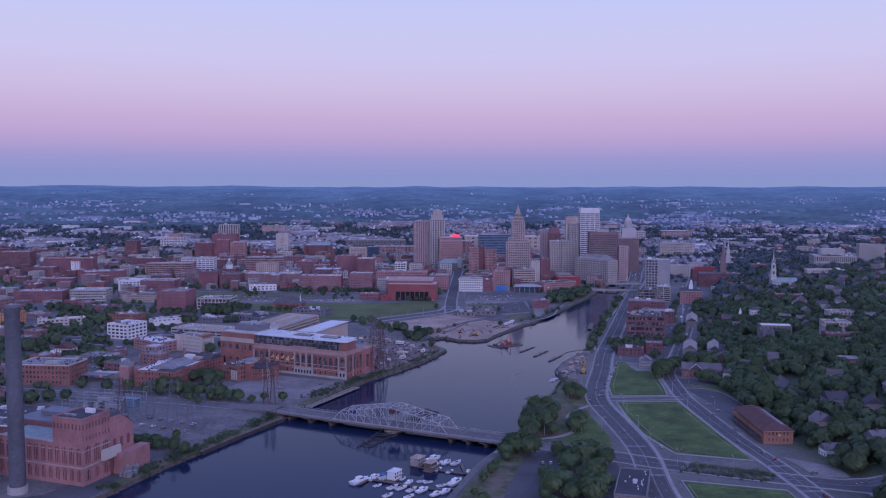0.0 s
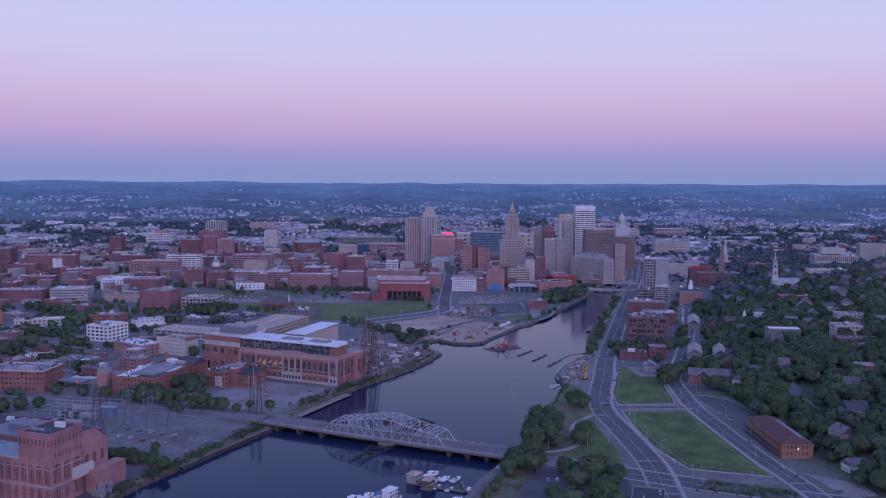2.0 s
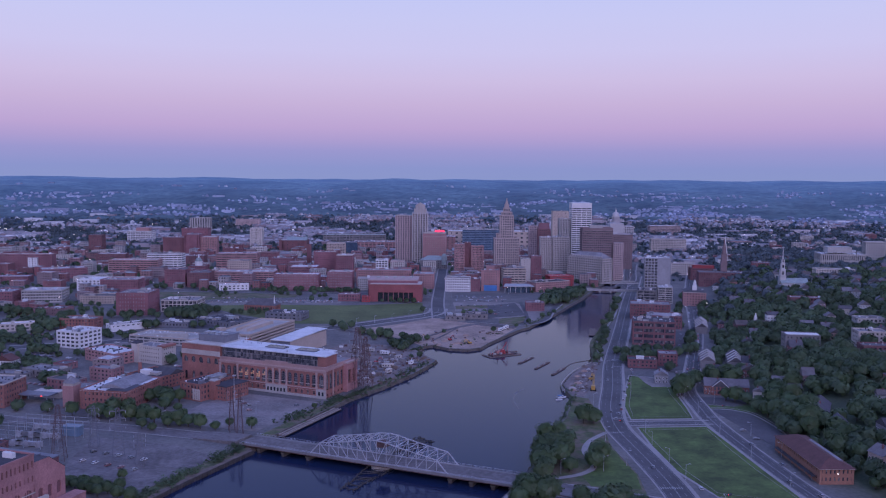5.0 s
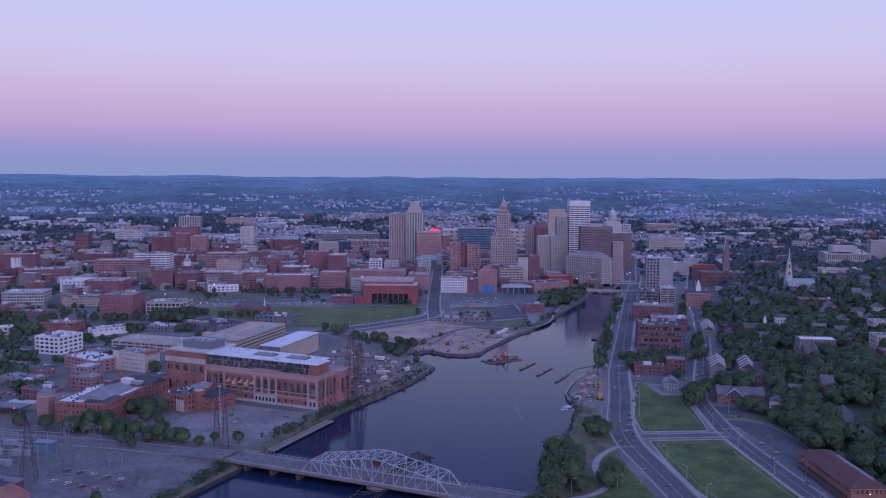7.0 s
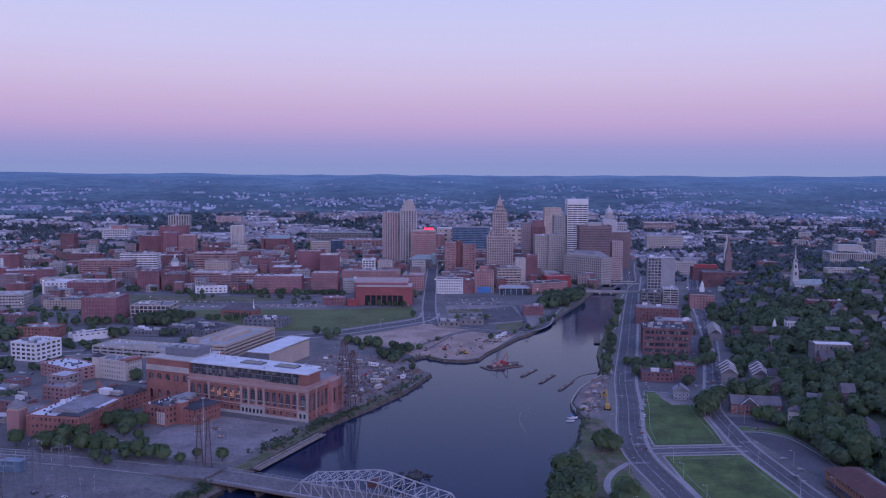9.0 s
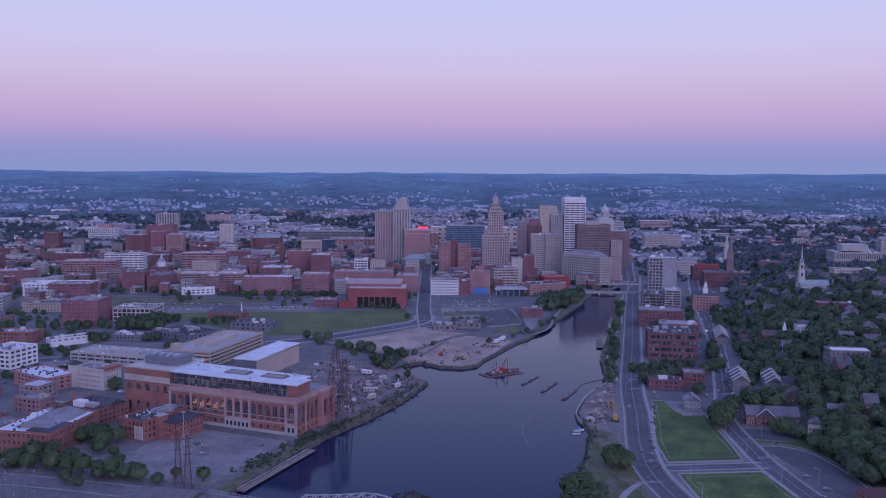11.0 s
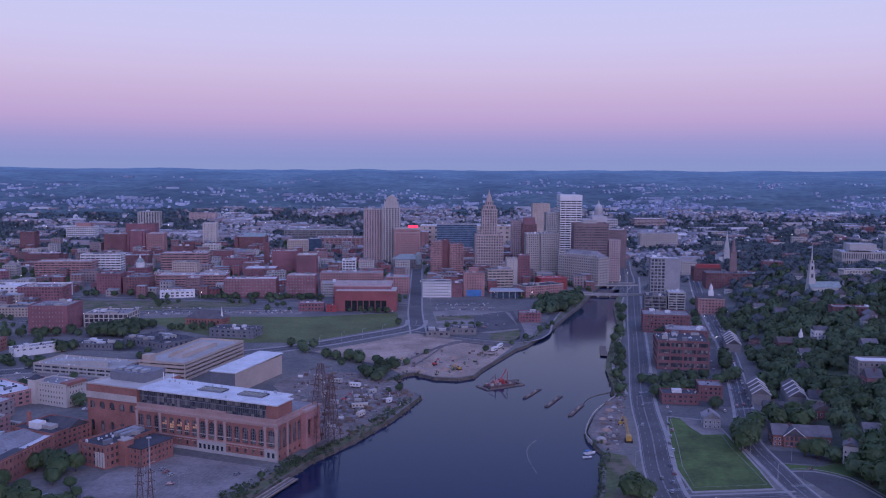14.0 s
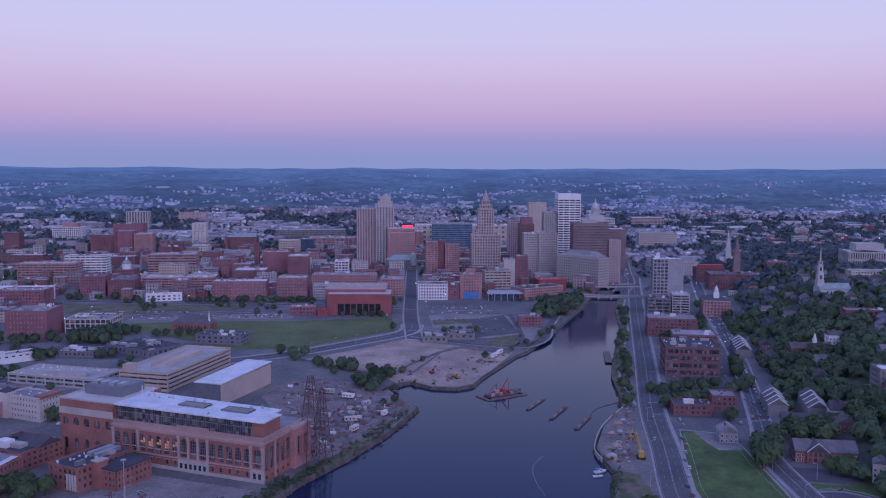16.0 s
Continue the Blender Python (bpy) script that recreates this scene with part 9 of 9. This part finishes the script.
for x, y, s in ((-45, 1015, 1.4), (-60, 1008, 0.9), (-66, 1030, 1.2), (-20, 1000, 1.0), (-14, 992, 1.2), (-26, 990, 1.4), (-96, 1060, 1.2), (-100, 1075, 1.3), (-90, 1082, 1.2), (-36, 960, 1.4), (-40, 972, 1.3), (-30, 950, 1.1), (-314, 1145, 1.8), (-304, 1150, 1.9), (-294, 1146, 1.8), (-284, 1142, 1.7), (-275, 1148, 1.6), (-318, 1160, 1.7), (-296, 1160, 1.7), (-426, 889, 2.0), (-436, 894, 1.9), (-420, 898, 1.7), (-415, 926, 1.8), (-424, 932, 1.7), (-314, 806, 1.6), (-306, 803, 1.5), (-322, 812, 1.4), (-377, 932, 1.5), (-368, 928, 1.3), (-386, 936, 1.4), (-420, 1067, 1.9), (-410, 1075, 1.8), (-430, 1072, 1.8), (-440, 1085, 1.9), (-520, 1175, 1.8), (-505, 1165, 1.7), (-535, 1180, 1.7), (-490, 1160, 1.6), (-470, 1150, 1.7), (-300, 905, 1.4), (-292, 912, 1.2), (-240, 705, 1.4), (-232, 714, 1.5), (-224, 722, 1.3), (-194, 559, 0.8), (-200, 563, 0.9), (-189, 556, 0.7), (-206, 566, 0.8), (-184, 552, 0.8), (-180, 580, 0.7), (-175, 560, 0.8), (-300, 1178, 1.6), (-292, 1184, 1.8), (-284, 1190, 1.7), (-276, 1186, 1.5), (-268, 1192, 1.3), (-308, 1170, 1.5), (-316, 1176, 1.4), (-282, 1176, 1.4), (-244, 1176, 1.1), (-236, 1182, 1.0), (-222, 1178, 1.2), (-214, 1186, 1.0), (-204, 1180, 1.1), (-318, 1072, 1.5), (-325, 1080, 1.4), (-312, 1082, 1.3), (-268, 1078, 1.2), (-260, 1084, 1.1), (-238, 1062, 0.9), (-340, 1160, 1.4), (-352, 1152, 1.3), (-362, 1148, 1.4), (-372, 1152, 1.2), (-384, 1146, 1.4), (-396, 1140, 1.5), (-330, 1150, 1.0), (-252, 900, 1.3), (-246, 892, 1.2), (-238, 884, 1.4), (-300, 940, 1.0), (-318, 1020, 1.2), (-322, 1010, 1.0)):
    tree(x, y, s)
for k in range(34):
    x, y = rg.uniform(-480, -420), rg.uniform(980, 1150)
    tree(x, y, rg.uniform(1.0, 1.5))
for k in range(9):
    x, y = -12 + rg.uniform(-70, 60), rg.uniform(1284, 1292)
    if is_free(x, y, 2):
        tree(x, y, rg.uniform(0.6, 1.0))

for x, y, s in ((18, 470, 0.6), (24, 492, 0.7), (30, 508, 0.8), (33, 520, 0.6), (40, 532, 0.9), (22, 455, 0.8), (12, 448, 0.6), (60, 492, 1.1), (64, 478, 1.2), (56, 462, 0.9), (58, 446, 1.1), (72, 466, 1.2), (84, 498, 1.2),
                (-200, 678, 0.9), (-192, 674, 0.7), (-184, 682, 0.9), (-176, 684, 0.7), (-168, 690, 0.8), (-210, 752, 1.6), (-203, 746, 1.4), (-217, 750, 1.3), (-322, 672, 1.5), (-312, 680, 1.4), (-332, 676, 1.3), (-300, 684, 1.2),
                (-196, 565, 0.9), (-188, 562, 1.0), (-180, 556, 0.8), (-172, 548, 1.0), (-164, 544, 0.9), (-205, 570, 0.7)):
    tree(x, y, s)

# trees farther into the town, too many to part
P, S_, Nn = [], [], []
stems = Solid()
rng = np.random.default_rng(31)
for x, y, s in grove:
    p, d, g = crown_cloud(rng, 4.9 * s, 7.6 * s, 14, 230, 0.6 * s, 1.2 * s)
    P.append(p + np.array([x, y, elev(x, y) + 0.3 * s]))
    Nn.append(d)
    S_.append(g)
    stems.frustum(x, y, elev(x, y) - 0.3, elev(x, y) + 4.5 * s, 0.34 * s, 0.2 * s, 6)
tagged(new("town_trees", quad_mesh("town_trees", np.concatenate(P), np.concatenate(S_), rng, FAR_LEAF, np.concatenate(Nn))), "leafy green trees in rows and clumps about town", "trees", kind="stuff")
lone("tree_stems", stems, BARK, "dark bare trunks under the town trees", "tree trunks", "stuff")

# bushes along the west bank
bush = []
for a, b2, n in (((-190, 478), (-124, 636), 560), ((-101, 694), (-48, 795), 150), ((-46, 797), (2, 900), 110), ((150, 893), (232, 1195), 150), ((-15, 950), (2, 978), 60), ((20, 962), (104, 1082), 26), ((108, 1085), (226, 1350), 60), ((68, 648), (108, 768), 300), ((110, 775), (112, 800), 14), ((236, 540), (262, 505), 20), ((-110, 693), (-70, 764), 170), ((151, 521), (194, 503), 60), ((148, 512), (190, 495), 40)):
    for k in range(n):
        t = rg.random()
        if noise.noise((a[0] + t * (b2[0] - a[0]) * 0.11, t * (b2[1] - a[1]) * 0.075, 2.0)) < -0.22:
            continue
        bush.append((a[0] + (b2[0] - a[0]) * t + rg.uniform(-6, 5.0), a[1] + (b2[1] - a[1]) * t + rg.uniform(-3, 3), rg.uniform(0.7, 1.8) if rg.random() < 0.78 else rg.uniform(1.9, 3.8)))
rng = np.random.default_rng(9)
P, S_, Nn = [], [], []
for x, y, r in bush:
    wet = inside((x, y), RIVER)
    if wet and (inside((x - 2.0, y), RIVER) and inside((x + 2.0, y), RIVER)):
        continue
    p, d, g = crown_cloud(rng, r, r * 1.3, 4, 46, 0.3, 0.7, 0)
    P.append(p + np.array([x, y, rg.uniform(1.6, 3.0) if wet else elev(x, y) - 0.2]))
    Nn.append(d)
    S_.append(g)
tagged(new("bushes", quad_mesh("bushes", np.concatenate(P), np.concatenate(S_), rng, FAR_LEAF, np.concatenate(Nn))), "scrubby bushes and weeds along the river bank", "bushes", kind="stuff")

# street trees of the town
P, S_, Nn = [], [], []
count = 0
for k in range(14000):
    y = rg.uniform(1000, 2300) if k % 4 else rg.uniform(620, 1000)
    x = rg.uniform(-0.56 * y - 40, 200 + (y - 1200) * 0.3 if y > 1000 else -270)
    f = noise.noise((x / 90, y / 90, 21.0))
    if y < 1290 and x > -330 or inside((x, y), RIVER) or inside((x + 8, y), RIVER):
        continue
    if count < 1700 and (f > 0.02 or rg.random() < 0.2) and is_free(x, y, 2.0):
        claim(x, y, 2.5)
        r = rg.uniform(2.6, 5.0)
        n = 48
        p, d, g = crown_cloud(rng, r, r * 1.5, 6, n, 1.1, 2.0, 14)
        P.append(p + np.array([x, y, elev(x, y) + 0.4]))
        Nn.append(d)
        S_.append(g)
        count += 1
tagged(new("street_trees", quad_mesh("street_trees", np.concatenate(P), np.concatenate(S_), rng, FAR_LEAF, np.concatenate(Nn))), "dark green trees along town streets and yards", "trees", kind="stuff")

# rows of parked cars in the town
autos = Solid()
AUTO = mat("far_car_paint", (0.3, 0.3, 0.3), 0.35, 0.05, 0.5, 2.0, per="island", palette=[(0.55, 0.56, 0.58), (0.05, 0.05, 0.06), (0.28, 0.29, 0.31), (0.04, 0.05, 0.09), (0.45, 0.46, 0.48), (0.22, 0.04, 0.04), (0.62, 0.62, 0.63)])


def auto(x, y, ang):
    c, s = math.cos(ang), math.sin(ang)
    z = elev(x, y) + 0.12
    prof = [(-2.2, 0.3), (2.2, 0.3), (2.25, 0.75), (1.2, 0.9), (0.5, 1.42), (-1.3, 1.42), (-2.0, 0.95), (-2.25, 0.8)]
    vs = [(x + u * c - v * s, y + u * s + v * c, z + h) for v in (-0.85, 0.85) for u, h in prof]
    autos.add(vs, [tuple(range(7, -1, -1)), tuple(range(8, 16))] + [(i, (i + 1) % 8, 8 + (i + 1) % 8, 8 + i) for i in range(8)])


def auto_row(xa, ya, xb, yb, fill, turn=math.pi / 2, pitch=2.8):
    L = math.hypot(xb - xa, yb - ya)
    a = math.atan2(yb - ya, xb - xa)
    for i in range(int(L / pitch)):
        if rg.random() < fill:
            t = (i + 0.5) * pitch / L
            auto(xa + (xb - xa) * t, ya + (yb - ya) * t, a + turn + rg.uniform(-0.04, 0.04))


for xa, ya, xb, yb, fl in ((38, 1300, 110, 1297, 0.5), (38, 1312, 112, 1309, 0.4), (38, 1335, 112, 1332, 0.45), (38, 1347, 112, 1344, 0.35), (84, 1250, 84, 1180, 0.1), (-290, 1278, -130, 1284, 0.55), (-290, 1290, -130, 1297, 0.5), (-60, 1286, -10, 1288, 0.5), (-320, 1020, -260, 1035, 0.5), (-300, 960, -258, 1010, 0.5), (-390, 930, -330, 905, 0.5), (-420, 940, -360, 915, 0.4), (-440, 1020, -380, 1000, 0.5), (-450, 1040, -390, 1022, 0.5),
                           (-360, 1330, -240, 1318, 0.5), (-330, 1400, -280, 1396, 0.5), (209, 676, 211, 650, 0.15), (236, 470, 262, 462, 0.3), (-240, 880, -205, 860, 0.5), (-345, 790, -310, 775, 0.5), (-355, 815, -310, 800, 0.6), (-370, 850, -335, 832, 0.5)):
    auto_row(xa, ya, xb, yb, fl)
for k in range(70):
    y = 800 + k * 9.0
    if rg.random() < 0.6:
        auto(main_street_x(y) + 5.4, y, math.atan2(1, 0.315))
    if rg.random() < 0.25:
        auto(main_street_x(y) - 5.2, y, math.atan2(1, 0.315))
lone("parked_cars", autos, AUTO, "rows of parked cars in town lots and along kerbs", "cars", "stuff")

# woods on the hill
P, S_, Nn = [], [], []
P2, S2, N2 = [], [], []
count = 0
for k in range(14000):
    y = rg.uniform(640, 2000) if k % 4 else rg.uniform(450, 1000)
    x0 = main_street_x(y) + (20 if y < 1250 else 34)
    x = rg.uniform(x0, 0.63 * y + 60)
    if count < 2700 and is_free(x, y, 2.4):
        claim(x, y, 4.0)
        r = rg.uniform(4.6, 8.6)
        n = 300 if y < 1000 else (100 if y < 1400 else 36)
        p, d, g = crown_cloud(rng, r, r * 1.35, 16, n, *((0.8, 1.5) if y < 1000 else ((1.2, 2.2) if y < 1400 else (1.9, 3.2))), 26 if y < 1400 else 16)
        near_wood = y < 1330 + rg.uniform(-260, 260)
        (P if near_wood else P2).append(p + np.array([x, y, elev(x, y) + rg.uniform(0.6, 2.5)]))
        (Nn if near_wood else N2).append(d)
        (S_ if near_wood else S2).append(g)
        count += 1
tagged(new("hill_woods", quad_mesh("hill_woods", np.concatenate(P), np.concatenate(S_), rng, FAR_LEAF, np.concatenate(Nn))), "dense green tree crowns covering the hillside", "trees", kind="stuff")

tagged(new("upper_woods", quad_mesh("upper_woods", np.concatenate(P2), np.concatenate(S2), rng, HAZED_LEAF, np.concatenate(N2))), "tree crowns beyond the hilltop, haze put into their blue-green", "trees", kind="stuff")

# far trees and houses out to the hills
P, S_, Nn = [], [], []
houses, sheds, specks = Solid(), Solid(), Solid()


def gable_house(S, x, y, z, w, d, h, t):
    c, s = math.cos(t), math.sin(t)
    rise = w * 0.36
    q = [(x + u * c - v * s, y + u * s + v * c) for u, v in ((0, 0), (w, 0), (w, d), (0, d), (w / 2, 0), (w / 2, d))]
    S.add([(*p_, z - 2) for p_ in q[:4]] + [(*p_, z + h) for p_ in q[:4]] + [(*p_, z + h + rise) for p_ in q[4:]], [(0, 1, 5, 8, 4), (1, 2, 6, 5), (2, 3, 7, 9, 6), (3, 0, 4, 7)], 0)
    S.add([(*p_, z + h - 0.2) for p_ in q[:4]] + [(*p_, z + h + rise + 0.2) for p_ in q[4:]], [(1, 2, 5, 4), (3, 0, 4, 5)], 1)


def flat_block(S, x, y, z, w, d, h, t):
    c, s = math.cos(t), math.sin(t)
    q = [(x + u * c - v * s, y + u * s + v * c) for u, v in ((0, 0), (w, 0), (w, d), (0, d))]
    S.add([(*p_, z - 2) for p_ in q] + [(*p_, z + h) for p_ in q], [(0, 1, 5, 4), (1, 2, 6, 5), (2, 3, 7, 6), (3, 0, 4, 7)], 0)
    S.add([(*p_, z + h + 0.05) for p_ in q], [(0, 1, 2, 3)], 1)


for k in range(30000):
    r = 1500 + 1550 * math.sqrt(rg.random())
    a = rg.uniform(-0.56, 0.66)
    x, y = r * math.sin(a), r * math.cos(a)
    f = noise.noise((x / 260, y / 200, 7.0)) + 0.35 * noise.noise((x / 80, y / 80, 3.0))
    z = elev(x, y) + 9 * smooth(2780, 2900, r)
    woody = f > -0.06 or (x > main_street_x(y) + 40 and r < 2620)
    if r < 2400 and not is_free(x, y, 5):
        continue
    if r > 2850 and rg.random() < smooth(2800, 3050, r):
        continue
    if rg.random() < (0.97 if woody else 0.6):
        rr_ = rg.uniform(4, 8)
        n = 12 if r < 2600 else 8
        p, d, g = crown_cloud(rng, rr_, rr_ * 1.15, 4, n, 3.0, 5.2, 0)
        P.append(p + np.array([x, y, z - 1]))
        Nn.append(d)
        S_.append(g)
    elif r > 1850:
        t = rg.choice((0.1, 0.1, 1.67, 0.6))
        if rg.random() < 0.14:
            flat_block(sheds, x, y, z, rg.uniform(18, 60), rg.uniform(14, 28), rg.uniform(5, 11), 0.1)
        else:
            gable_house(houses, x, y, z, rg.uniform(7, 11), rg.uniform(7, 12), rg.uniform(5, 8), t)
# suburbs scattered over the far hillsides, in bands between belts of wood
for k in range(30000):
    r = 2860 + 1150 * rg.random() ** 1.15
    a = rg.uniform(-0.56, 0.66)
    x, y = r * math.sin(a), r * math.cos(a)
    f = noise.noise((a * 9, r / 150, 17.0)) + 0.55 * noise.noise((a * 40, r / 60, 3.0))
    if f > 0.16 + 0.24 * smooth(3300, 4000, r) and rg.random() < 0.26:
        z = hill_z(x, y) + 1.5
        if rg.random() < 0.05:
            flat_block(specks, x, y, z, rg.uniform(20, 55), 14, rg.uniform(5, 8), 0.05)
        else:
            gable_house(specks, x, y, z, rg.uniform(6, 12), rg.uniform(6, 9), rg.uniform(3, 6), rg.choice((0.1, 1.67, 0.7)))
tagged(new("far_woods", quad_mesh("far_woods", np.concatenate(P), np.concatenate(S_), rng, HAZED_LEAF, np.concatenate(Nn))), "distant green tree crowns between suburbs, paled blue for haze", "trees", kind="stuff")
lone("far_houses", houses, (FAR_WALL, FAR_ROOF), "countless small pale houses of distant suburbs", "houses", "stuff")
lone("far_sheds", sheds, (FAR_WALL, FAR_ROOF), "distant pale warehouses and flat-roofed blocks", "buildings", "stuff")
lone("hillside_houses", specks, (HAZED_HILL_WALL, HAZED_HILL_WALL), "tiny pale houses scattered over the far wooded hills, blued for haze", "houses", "stuff")
lights = Solid()
for k in range(520):
    r = 1250 + 2500 * rg.random()
    a = rg.uniform(-0.5, 0.6)
    x, y = r * math.sin(a), r * math.cos(a)
    if is_free(x, y, 1) and not inside((x, y), RIVER) and (r > 2000 or x < main_street_x(y) + 30):
        lights.frustum(x, y, elev(x, y) + 8.6, elev(x, y) + 9.1, 0.3, 0.3, 6)
lone("far_street_lights", lights, LAMP_W, "scattered distant street lights still lit at dawn", "street lights", "stuff")
